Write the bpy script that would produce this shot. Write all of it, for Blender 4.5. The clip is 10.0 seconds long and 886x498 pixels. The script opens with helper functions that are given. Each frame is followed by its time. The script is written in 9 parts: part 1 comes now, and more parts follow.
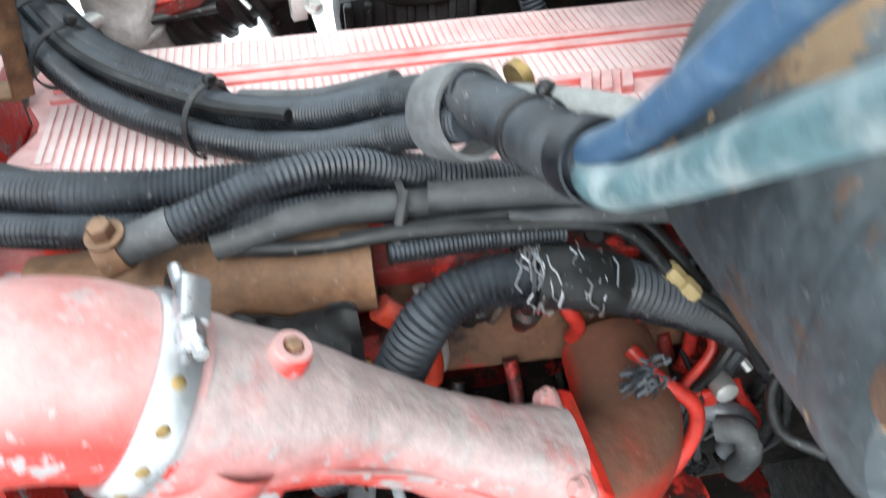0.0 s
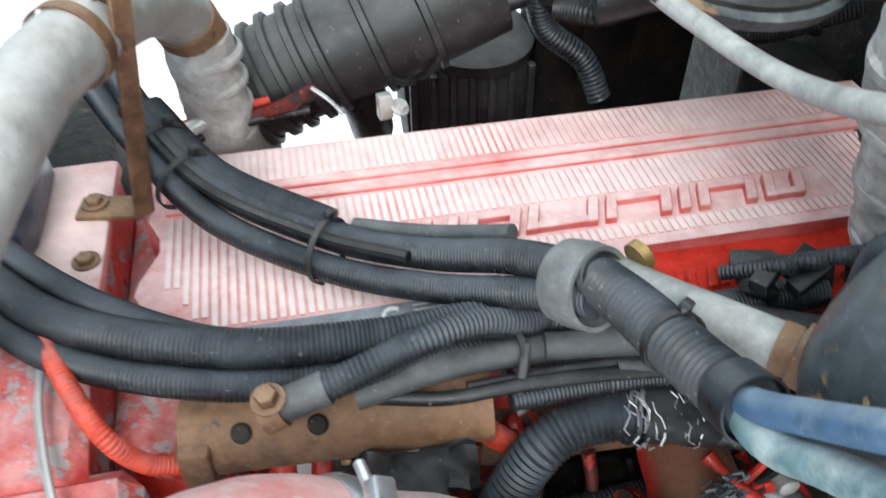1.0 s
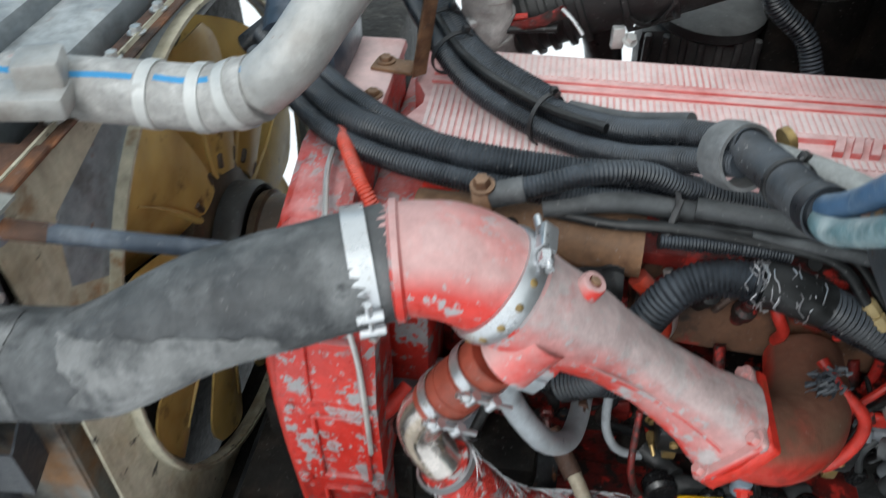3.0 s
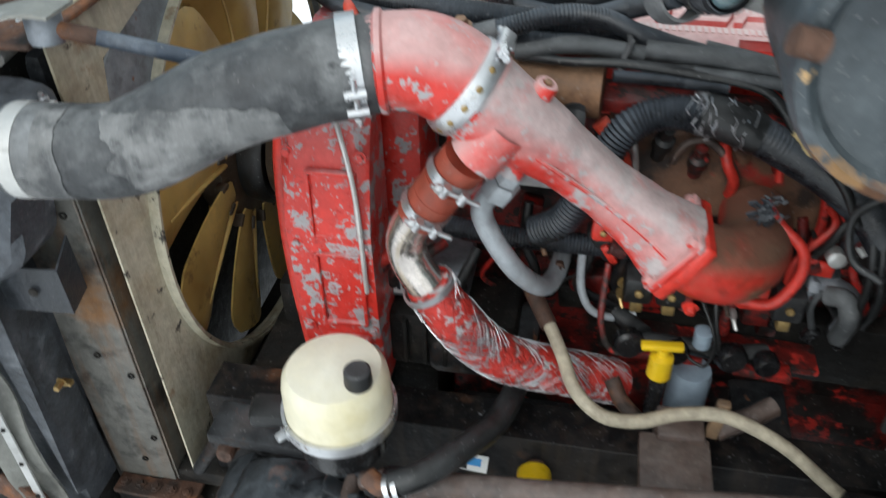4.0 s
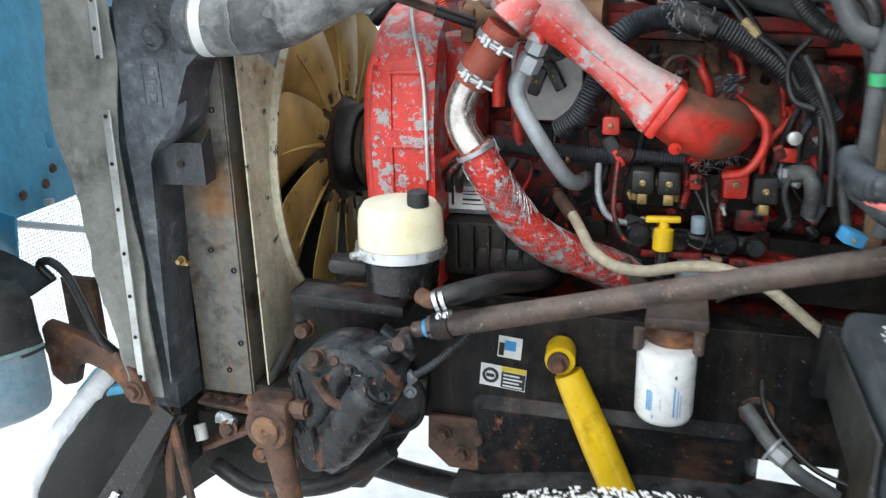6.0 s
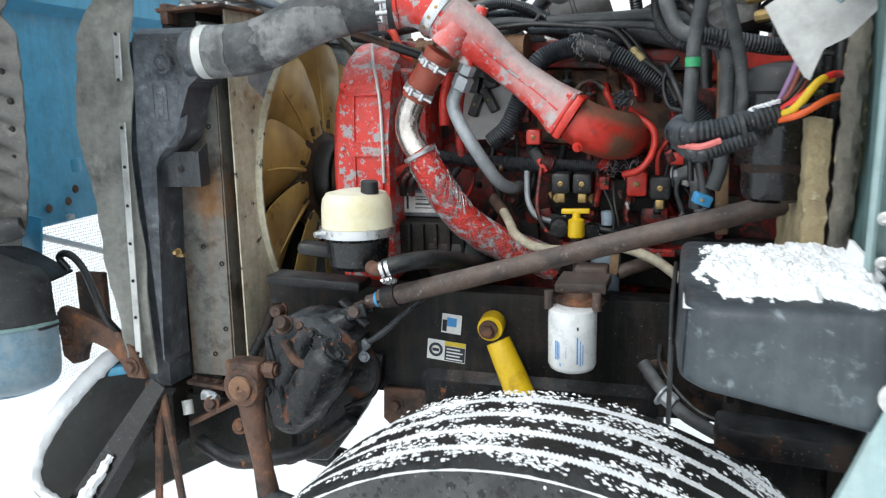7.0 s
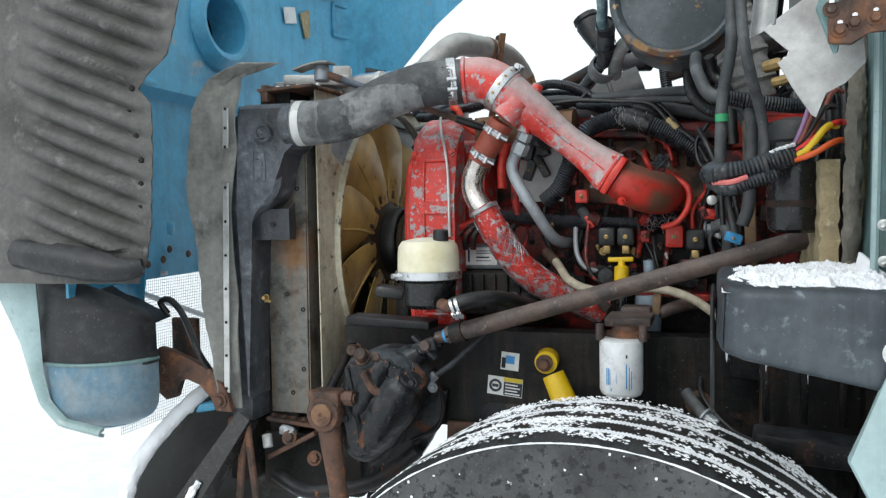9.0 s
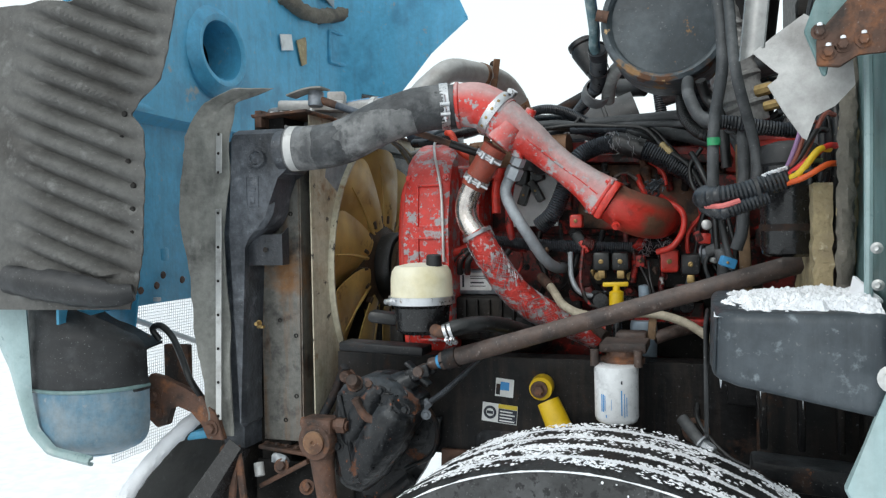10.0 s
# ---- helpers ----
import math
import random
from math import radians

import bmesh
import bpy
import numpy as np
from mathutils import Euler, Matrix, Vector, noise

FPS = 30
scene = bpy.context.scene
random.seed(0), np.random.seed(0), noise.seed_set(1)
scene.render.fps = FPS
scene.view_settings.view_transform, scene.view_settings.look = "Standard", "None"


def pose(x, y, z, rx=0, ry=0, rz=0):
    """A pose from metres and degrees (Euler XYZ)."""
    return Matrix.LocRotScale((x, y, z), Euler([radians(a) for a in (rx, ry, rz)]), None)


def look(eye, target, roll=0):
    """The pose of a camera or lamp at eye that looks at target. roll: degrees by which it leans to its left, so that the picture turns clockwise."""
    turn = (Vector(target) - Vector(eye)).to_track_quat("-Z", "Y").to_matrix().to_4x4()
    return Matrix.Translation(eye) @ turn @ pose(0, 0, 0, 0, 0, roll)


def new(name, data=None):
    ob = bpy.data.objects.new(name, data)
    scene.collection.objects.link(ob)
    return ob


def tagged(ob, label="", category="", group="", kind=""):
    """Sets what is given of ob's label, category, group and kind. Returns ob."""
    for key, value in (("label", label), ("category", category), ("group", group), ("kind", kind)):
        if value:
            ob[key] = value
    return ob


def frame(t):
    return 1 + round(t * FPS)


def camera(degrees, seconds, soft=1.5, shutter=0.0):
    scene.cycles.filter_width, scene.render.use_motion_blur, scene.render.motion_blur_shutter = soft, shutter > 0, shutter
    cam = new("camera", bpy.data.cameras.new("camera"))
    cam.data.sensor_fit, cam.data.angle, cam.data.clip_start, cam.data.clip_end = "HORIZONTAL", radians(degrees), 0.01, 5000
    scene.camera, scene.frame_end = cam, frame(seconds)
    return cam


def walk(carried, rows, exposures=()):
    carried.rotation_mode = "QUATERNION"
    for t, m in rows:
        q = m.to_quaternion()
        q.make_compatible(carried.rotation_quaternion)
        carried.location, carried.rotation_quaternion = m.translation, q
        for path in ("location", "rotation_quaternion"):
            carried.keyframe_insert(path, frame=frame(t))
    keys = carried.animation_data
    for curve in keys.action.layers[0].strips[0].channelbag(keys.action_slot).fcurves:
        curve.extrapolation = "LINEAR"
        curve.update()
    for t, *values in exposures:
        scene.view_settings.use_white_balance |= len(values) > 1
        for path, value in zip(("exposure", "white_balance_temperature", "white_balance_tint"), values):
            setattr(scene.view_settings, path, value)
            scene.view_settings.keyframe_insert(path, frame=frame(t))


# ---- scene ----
cam = camera(58.7, 10.0, 1.25, 0.6)
PATH = [
    (0, (-0.19, -0.307, 2.07), (0.097, 1.18, 0.764), -1.6),
    (0.5, (-0.219, -0.25, 2.147), (0.077, 1.2, 0.801), -1.1),
    (1, (-0.276, -0.233, 2.22), (0.016, 1.193, 0.849), -0.6),
    (1.5, (-0.292, -0.292, 2.266), (-0.049, 1.142, 0.893), -0.7),
    (2, (-0.275, -0.356, 2.257), (-0.162, 1.105, 0.895), -0.7),
    (2.5, (-0.279, -0.433, 2.253), (-0.36, 1.041, 0.904), -0.5),
    (2.7, (-0.279, -0.464, 2.249), (-0.431, 1.012, 0.908), -0.5),
    (3.8, (-0.215, -0.707, 2.157), (-0.514, 0.791, 0.866), -1.3),
    (4, (-0.174, -0.768, 2.126), (-0.495, 0.761, 0.877), -1.4),
    (4.5, (-0.097, -0.914, 2.001), (-0.478, 0.717, 0.908), -1.3),
    (5, (-0.099, -1.014, 1.89), (-0.541, 0.702, 0.963), -0.8),
    (5.2, (-0.108, -1.079, 1.852), (-0.563, 0.666, 0.987), -0.6),
    (6.3, (0.045, -1.405, 1.653), (-0.519, 0.434, 1.107), -1.5),
    (6.5, (0.1, -1.464, 1.613), (-0.468, 0.391, 1.126), -1.4),
    (7, (0.193, -1.598, 1.556), (-0.396, 0.275, 1.177), -1.2),
    (7.5, (0.226, -1.704, 1.506), (-0.386, 0.178, 1.219), -1.0),
    (8, (0.196, -1.829, 1.471), (-0.439, 0.055, 1.256), -0.7),
    (8.5, (0.189, -1.877, 1.456), (-0.46, 0.008, 1.301), -0.8),
    (9, (0.187, -1.856, 1.45), (-0.472, 0.029, 1.339), -1.0),
    (9.5, (0.194, -1.849, 1.445), (-0.465, 0.038, 1.374), -1.0),
    (10, (0.199, -1.839, 1.446), (-0.461, 0.048, 1.402), -1.1),
]
EXPOSURES = [(0, 1.14), (1, 0.86), (2, 0.44), (2.5, 0.27), (3.8, 0.22), (4.5, 0.48), (5.5, 0.58), (6.6, 0.52), (7.5, 0.25), (8.5, 0.12), (10, 0.03)]
walk(cam, [(t, look(eye, target, roll)) for t, eye, target, roll in PATH], EXPOSURES)

# ---- world, sun, exposure ----
world = bpy.data.worlds.new("overcast_sky")
scene.world = world
world.use_nodes = True
wn, wl = world.node_tree.nodes, world.node_tree.links
wn.clear()
sky = wn.new("ShaderNodeTexSky")
sky.sky_type, sky.sun_disc = "NISHITA", False
sky.sun_elevation, sky.sun_rotation = radians(38), radians(200)
sky.air_density, sky.dust_density, sky.ozone_density = 1.0, 4.0, 1.0
pale = wn.new("ShaderNodeHueSaturation")
pale.inputs["Saturation"].default_value = 0.16
cloud = wn.new("ShaderNodeMixRGB")
cloud.inputs[0].default_value, cloud.inputs[2].default_value = 0.75, (8.75, 9.75, 9.95, 1)
backg = wn.new("ShaderNodeBackground")
backg.inputs["Strength"].default_value = 0.13
wout = wn.new("ShaderNodeOutputWorld")
wl.new(sky.outputs[0], pale.inputs["Color"])
wl.new(pale.outputs[0], cloud.inputs[1])
wl.new(cloud.outputs[0], backg.inputs["Color"])
wl.new(backg.outputs[0], wout.inputs[0])

sun = new("sun", bpy.data.lights.new("sun", "SUN"))
sun.data.energy, sun.data.angle, sun.data.color = 0.9, radians(25), (0.97, 0.99, 0.98)
sun.matrix_world = look((-2, -5, 6), (0, 0, 1))


# ---- materials ----
def material(name, base, rough=0.5, metal=0.0, layers=(), bump=0.0, bump_scale=60.0, dust=None, stripes=None, spec=0.5, coat=0.0, grit=0.6, streak=None):
    """A node material in world metres. layers: (colour, scale, low, high, detail[, rough]) patches laid over one another;
    dust: (colour, amount, scale) lies on faces that look up; stripes: (axis vector, pitch, colour, share)."""
    m = bpy.data.materials.new(name)
    m.use_nodes = True
    n, l = m.node_tree.nodes, m.node_tree.links
    b = n["Principled BSDF"]
    b.inputs["Metallic"].default_value = metal
    b.inputs["Specular IOR Level"].default_value = spec
    b.inputs["Coat Weight"].default_value = coat
    co = n.new("ShaderNodeTexCoord").outputs["Object"]

    def rgb(c):
        v = n.new("ShaderNodeRGB")
        v.outputs[0].default_value = (*c, 1)
        return v.outputs[0]

    def value(x):
        v = n.new("ShaderNodeValue")
        v.outputs[0].default_value = x
        return v.outputs[0]

    def noise_mask(scale, low, high, detail):
        t = n.new("ShaderNodeTexNoise")
        t.inputs["Scale"].default_value, t.inputs["Detail"].default_value = scale, detail
        t.inputs["Roughness"].default_value = 0.62
        l.new(co, t.inputs["Vector"])
        r = n.new("ShaderNodeMapRange")
        r.inputs[1].default_value, r.inputs[2].default_value = low, high
        l.new(t.outputs["Fac"], r.inputs[0])
        return r.outputs[0]

    def mix(f, a, c):
        x = n.new("ShaderNodeMixRGB")
        l.new(f, x.inputs[0]), l.new(a, x.inputs[1]), l.new(c, x.inputs[2])
        return x.outputs[0]

    def mixf(f, a, c):
        x = n.new("ShaderNodeMix")
        l.new(f, x.inputs[0]), l.new(a, x.inputs[2]), l.new(c, x.inputs[3])
        return x.outputs[0]

    colour, gloss = rgb(base), value(rough)
    # broad, faint unevenness of the tone
    shade = n.new("ShaderNodeMixRGB")
    shade.blend_type, shade.inputs[0].default_value = "MULTIPLY", 1.0
    l.new(colour, shade.inputs[1])
    tone = n.new("ShaderNodeMapRange")
    tone.inputs[3].default_value, tone.inputs[4].default_value = 0.72, 1.22
    tn = n.new("ShaderNodeTexNoise")
    tn.inputs["Scale"].default_value, tn.inputs["Detail"].default_value = 14.0, 6.0
    l.new(co, tn.inputs["Vector"])
    l.new(tn.outputs["Fac"], tone.inputs[0])
    l.new(tone.outputs[0], shade.inputs[2])
    colour = shade.outputs[0]
    if stripes:
        axis, pitch, tint, share = stripes
        dot = n.new("ShaderNodeVectorMath")
        dot.operation = "DOT_PRODUCT"
        dot.inputs[1].default_value = axis
        l.new(co, dot.inputs[0])
        fr = n.new("ShaderNodeMath")
        fr.operation, fr.inputs[1].default_value = "PINGPONG", pitch / 2
        l.new(dot.outputs["Value"], fr.inputs[0])
        lt = n.new("ShaderNodeMath")
        lt.operation, lt.inputs[1].default_value = "LESS_THAN", pitch / 2 * share
        l.new(fr.outputs[0], lt.inputs[0])
        colour = mix(lt.outputs[0], colour, rgb(tint))
    for layer in layers:
        tint, scale, low, high, detail = layer[:5]
        f = noise_mask(scale, low, high, detail)
        colour = mix(f, colour, rgb(tint))
        if len(layer) > 5:
            gloss = mixf(f, gloss, value(layer[5]))
    if dust:
        tint, amount, scale = dust[:3]
        low = dust[3] if len(dust) > 3 else 0.3
        g = n.new("ShaderNodeNewGeometry")
        s = n.new("ShaderNodeSeparateXYZ")
        l.new(g.outputs["Normal"], s.inputs[0])
        up = n.new("ShaderNodeMapRange")
        up.inputs[1].default_value, up.inputs[2].default_value, up.inputs[4].default_value = (dust[5] if len(dust) > 5 else 0.15), (dust[4] if len(dust) > 4 else 0.95), amount
        l.new(s.outputs["Z"], up.inputs[0])
        k = n.new("ShaderNodeMath")
        k.operation = "MULTIPLY"
        l.new(up.outputs[0], k.inputs[0]), l.new(noise_mask(scale, low, low + 0.32, 8.0), k.inputs[1])
        colour = mix(k.outputs[0], colour, rgb(tint))
        gloss = mixf(k.outputs[0], gloss, value(0.85))
    if streak:
        # runs of dirt and water down the surface
        tint, amount = streak
        mp = n.new("ShaderNodeMapping")
        mp.inputs["Scale"].default_value = (42, 42, 3.5)
        l.new(co, mp.inputs["Vector"])
        sn = n.new("ShaderNodeTexNoise")
        sn.inputs["Scale"].default_value, sn.inputs["Detail"].default_value, sn.inputs["Roughness"].default_value = 1.0, 8.0, 0.65
        l.new(mp.outputs[0], sn.inputs["Vector"])
        sr = n.new("ShaderNodeMapRange")
        sr.inputs[1].default_value, sr.inputs[2].default_value, sr.inputs[4].default_value = 0.48, 0.72, amount
        l.new(sn.outputs["Fac"], sr.inputs[0])
        colour = mix(sr.outputs[0], colour, rgb(tint))
    if grit:
        # fine grime: uneven tone, dark pits, pale specks
        gn = n.new("ShaderNodeTexNoise")
        gn.inputs["Scale"].default_value, gn.inputs["Detail"].default_value, gn.inputs["Roughness"].default_value = 48.0, 12.0, 0.72
        l.new(co, gn.inputs["Vector"])
        gr = n.new("ShaderNodeMapRange")
        gr.inputs[1].default_value, gr.inputs[2].default_value = 0.3, 0.7
        gr.inputs[3].default_value, gr.inputs[4].default_value = 1 - 0.62 * grit, 1 + 0.45 * grit
        l.new(gn.outputs["Fac"], gr.inputs[0])
        gm_ = n.new("ShaderNodeMixRGB")
        gm_.blend_type, gm_.inputs[0].default_value = "MULTIPLY", 1.0
        l.new(colour, gm_.inputs[1]), l.new(gr.outputs[0], gm_.inputs[2])
        colour = gm_.outputs[0]
        pn = n.new("ShaderNodeTexNoise")
        pn.inputs["Scale"].default_value, pn.inputs["Detail"].default_value = 210.0, 4.0
        l.new(co, pn.inputs["Vector"])
        pr = n.new("ShaderNodeMapRange")
        pr.inputs[1].default_value, pr.inputs[2].default_value, pr.inputs[4].default_value = 0.66, 0.72, 0.55 * grit
        l.new(pn.outputs["Fac"], pr.inputs[0])
        colour = mix(pr.outputs[0], colour, rgb((0.34, 0.34, 0.34)))
        gv = n.new("ShaderNodeMapRange")
        gv.inputs[1].default_value, gv.inputs[2].default_value = 0.3, 0.7
        gv.inputs[3].default_value, gv.inputs[4].default_value = -0.14, 0.16
        l.new(gn.outputs["Fac"], gv.inputs[0])
        ga = n.new("ShaderNodeMath")
        ga.operation, ga.use_clamp = "ADD", True
        l.new(gloss, ga.inputs[0]), l.new(gv.outputs[0], ga.inputs[1])
        gloss = ga.outputs[0]
    l.new(colour, b.inputs["Base Color"])
    l.new(gloss, b.inputs["Roughness"])
    if bump:
        t = n.new("ShaderNodeTexNoise")
        t.inputs["Scale"].default_value, t.inputs["Detail"].default_value = bump_scale, 8.0
        l.new(co, t.inputs["Vector"])
        u = n.new("ShaderNodeBump")
        u.inputs["Strength"].default_value, u.inputs["Distance"].default_value = bump, 0.004
        l.new(t.outputs["Fac"], u.inputs["Height"])
        l.new(u.outputs[0], b.inputs["Normal"])
    return m


RED, BARE, PINK = (0.58, 0.032, 0.022), (0.30, 0.31, 0.33), (0.62, 0.42, 0.41)
RUST, DARKRUST, FROST = (0.20, 0.075, 0.03), (0.07, 0.035, 0.022), (0.62, 0.64, 0.67)
M = {
    "red_chip_hard": material("flaking_red_paint", RED, 0.36, layers=[((0.34, 0.33, 0.34), 30, 0.545, 0.565, 11, 0.55), ((0.34, 0.33, 0.34), 95, 0.60, 0.63, 6, 0.55), ((0.36, 0.016, 0.012), 60, 0.58, 0.7, 4)], bump=0.45, bump_scale=85, dust=((0.60, 0.41, 0.41), 0.6, 24), grit=0.35),
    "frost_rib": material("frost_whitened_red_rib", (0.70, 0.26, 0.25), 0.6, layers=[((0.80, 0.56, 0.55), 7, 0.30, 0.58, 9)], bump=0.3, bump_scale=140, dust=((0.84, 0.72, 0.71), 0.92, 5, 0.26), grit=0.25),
    "slate": material("slate_painted_tank", (0.20, 0.225, 0.245), 0.5, layers=[((0.30, 0.32, 0.33), 7, 0.48, 0.68, 10), ((0.10, 0.10, 0.10), 16, 0.56, 0.68, 9), (RUST, 20, 0.66, 0.70, 8)], bump=0.3, dust=((0.50, 0.52, 0.53), 0.85, 9)),
    "tank_cap": material("dull_slate_end_cap", (0.035, 0.045, 0.053), 0.45, layers=[((0.085, 0.10, 0.11), 7, 0.46, 0.68, 12), ((0.20, 0.12, 0.06), 26, 0.66, 0.69, 9, 0.85)], bump=0.3, grit=0.5),
    "frost_film": material("frost_film_on_cloth", (0.18, 0.183, 0.185), 0.85, layers=[((0.075, 0.078, 0.082), 18, 0.47, 0.60, 12), ((0.27, 0.272, 0.275), 12, 0.54, 0.70, 10)], bump=0.4, bump_scale=150, streak=((0.34, 0.34, 0.34), 0.4), grit=0.4),
    "rod_slate": material("slate_blue_rod_paint", (0.045, 0.06, 0.085), 0.4, layers=[((0.12, 0.14, 0.17), 20, 0.5, 0.7, 9), (RUST, 26, 0.64, 0.69, 8)], bump=0.3),
    "pipe_pale": material("pale_weathered_pipe", (0.24, 0.25, 0.245), 0.6, layers=[((0.36, 0.37, 0.36), 14, 0.48, 0.68, 9), ((0.14, 0.13, 0.11), 20, 0.60, 0.70, 9)], bump=0.2, dust=((0.42, 0.43, 0.43), 0.6, 12)),
    "snow": material("snow", (0.86, 0.87, 0.9), 0.8, layers=[((0.78, 0.80, 0.85), 3, 0.5, 0.7, 6)], bump=0.6, bump_scale=90, grit=0),
    "red_chip": material("worn_red_paint", (0.60, 0.036, 0.026), 0.36, layers=[((0.50, 0.20, 0.19), 9, 0.52, 0.68, 10, 0.6), ((0.38, 0.36, 0.37), 28, 0.555, 0.58, 11, 0.65), ((0.36, 0.34, 0.35), 80, 0.61, 0.65, 7, 0.6)], bump=0.45, bump_scale=85, dust=((0.55, 0.345, 0.335), 0.95, 9, 0.15, 0.6), grit=0.3),
    "red_scraped": material("scraped_red_paint", (0.60, 0.036, 0.026), 0.36, layers=[((0.52, 0.17, 0.155), 8, 0.50, 0.66, 11, 0.6), ((0.40, 0.37, 0.375), 20, 0.55, 0.60, 12, 0.65), ((0.36, 0.34, 0.35), 75, 0.57, 0.63, 8, 0.6), ((0.58, 0.05, 0.035), 32, 0.62, 0.67, 9, 0.4)], bump=0.45, bump_scale=85, dust=((0.46, 0.385, 0.38), 0.92, 13, 0.13, 0.30, -0.35), grit=0.4),
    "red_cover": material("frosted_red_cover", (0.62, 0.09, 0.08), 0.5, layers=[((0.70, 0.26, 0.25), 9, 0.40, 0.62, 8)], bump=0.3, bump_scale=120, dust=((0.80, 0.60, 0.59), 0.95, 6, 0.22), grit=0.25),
    "red": material("red_engine_paint", (0.48, 0.026, 0.019), 0.4, layers=[((0.06, 0.012, 0.010), 17, 0.47, 0.6, 9, 0.6), ((0.02, 0.016, 0.014), 40, 0.54, 0.62, 6, 0.7)], bump=0.4),
    "red_dark": material("grimy_red_paint", (0.19, 0.016, 0.013), 0.42, layers=[((0.014, 0.011, 0.010), 13, 0.45, 0.56, 10, 0.55), ((0.45, 0.030, 0.022), 24, 0.57, 0.63, 7, 0.36), ((0.02, 0.017, 0.016), 50, 0.54, 0.62, 6, 0.6)], bump=0.7, bump_scale=45),
    "red_bright": material("clean_red_paint", (0.62, 0.038, 0.024), 0.35, layers=[((0.30, 0.06, 0.03), 22, 0.58, 0.75, 7, 0.6)], bump=0.15),
    "elbow": material("heat_browned_red_paint", (0.55, 0.034, 0.022), 0.42, layers=[((0.15, 0.07, 0.04), 6, 0.54, 0.68, 9, 0.7), ((0.30, 0.03, 0.018), 40, 0.55, 0.7, 6)], bump=0.3, bump_scale=90, dust=((0.13, 0.072, 0.045), 0.92, 5, 0.10, 0.55), grit=0.4),
    "manifold": material("browned_manifold", (0.17, 0.085, 0.05), 0.65, layers=[((0.36, 0.026, 0.018), 13, 0.57, 0.66, 8), ((0.03, 0.02, 0.016), 16, 0.47, 0.62, 9)], bump=0.6),
    "black_paint": material("worn_black_paint", (0.010, 0.0105, 0.012), 0.42, spec=0.3, layers=[((0.045, 0.024, 0.016), 10, 0.52, 0.64, 10, 0.75), (RUST, 30, 0.64, 0.7, 7, 0.85)], bump=0.6, bump_scale=50, dust=((0.10, 0.11, 0.12), 0.5, 20)),
    "gear_black": material("rust_blistered_black_casting", (0.010, 0.011, 0.013), 0.34, spec=0.4, layers=[((0.13, 0.05, 0.025), 16, 0.60, 0.64, 10, 0.8), ((0.24, 0.075, 0.03), 42, 0.64, 0.68, 7, 0.85)], bump=0.9, bump_scale=55, dust=((0.13, 0.15, 0.17), 0.5, 25)),
    "rail": material("grimy_black_frame_rail", (0.007, 0.007, 0.008), 0.5, spec=0.25, layers=[((0.032, 0.028, 0.026), 7, 0.48, 0.66, 11, 0.8), ((0.085, 0.038, 0.019), 6, 0.58, 0.70, 10, 0.85), ((0.20, 0.21, 0.23), 60, 0.67, 0.73, 6)], bump=0.7, bump_scale=45, streak=((0.055, 0.04, 0.03), 0.5)),
    "rust": material("rusted_steel", (0.115, 0.058, 0.038), 0.7, layers=[((0.24, 0.095, 0.04), 22, 0.53, 0.66, 10), ((0.03, 0.02, 0.016), 12, 0.48, 0.62, 10)], bump=0.9, bump_scale=80),
    "brown_tube": material("rust_brown_shaft", (0.095, 0.062, 0.05), 0.5, layers=[((0.04, 0.03, 0.028), 16, 0.47, 0.64, 10), ((0.20, 0.165, 0.15), 50, 0.62, 0.70, 7)], bump=0.6, bump_scale=70, dust=((0.19, 0.16, 0.15), 0.6, 18)),
    "tan_rust": material("tan_rusted_cover", (0.22, 0.115, 0.06), 0.65, layers=[((0.10, 0.045, 0.024), 15, 0.49, 0.62, 10), ((0.40, 0.05, 0.026), 8, 0.66, 0.70, 6), ((0.05, 0.035, 0.03), 40, 0.62, 0.68, 7)], bump=0.5, dust=((0.30, 0.20, 0.135), 0.6, 12)),
    "loom": material("dusty_black_loom", (0.010, 0.0115, 0.0145), 0.30, layers=[((0.032, 0.038, 0.047), 20, 0.46, 0.70, 9, 0.5)], bump=0.2, dust=((0.115, 0.138, 0.168), 0.52, 14, 0.26), grit=0.55),
    "loom_grey": material("grey_dusted_conduit", (0.05, 0.054, 0.058), 0.6, layers=[((0.12, 0.125, 0.13), 15, 0.48, 0.7, 7)], bump=0.2, dust=((0.17, 0.18, 0.19), 0.55, 20)),
    "rubber": material("black_rubber", (0.009, 0.0095, 0.010), 0.38, layers=[((0.035, 0.037, 0.04), 14, 0.52, 0.74, 9)], bump=0.25, dust=((0.07, 0.075, 0.08), 0.45, 18)),
    "hose_cloth": material("frosted_black_fabric_hose", (0.026, 0.028, 0.032), 0.6, layers=[((0.085, 0.09, 0.095), 14, 0.42, 0.66, 9), ((0.18, 0.184, 0.188), 6.0, 0.56, 0.68, 10, 0.85), ((0.035, 0.037, 0.04), 40, 0.56, 0.68, 7)], bump=0.4, bump_scale=150, dust=((0.13, 0.135, 0.14), 0.5, 8), streak=((0.12, 0.125, 0.13), 0.3), grit=0.35),
    "steel": material("clamp_steel", (0.62, 0.63, 0.65), 0.32, metal=0.85, layers=[((0.30, 0.26, 0.22), 55, 0.6, 0.7, 6, 0.6)], bump=0.1, grit=0.2),
    "white_steel": material("frosted_clamp_band", (0.60, 0.60, 0.59), 0.55, metal=0.2, layers=[((0.36, 0.35, 0.34), 30, 0.55, 0.7, 6)], bump=0.2, grit=0.2),
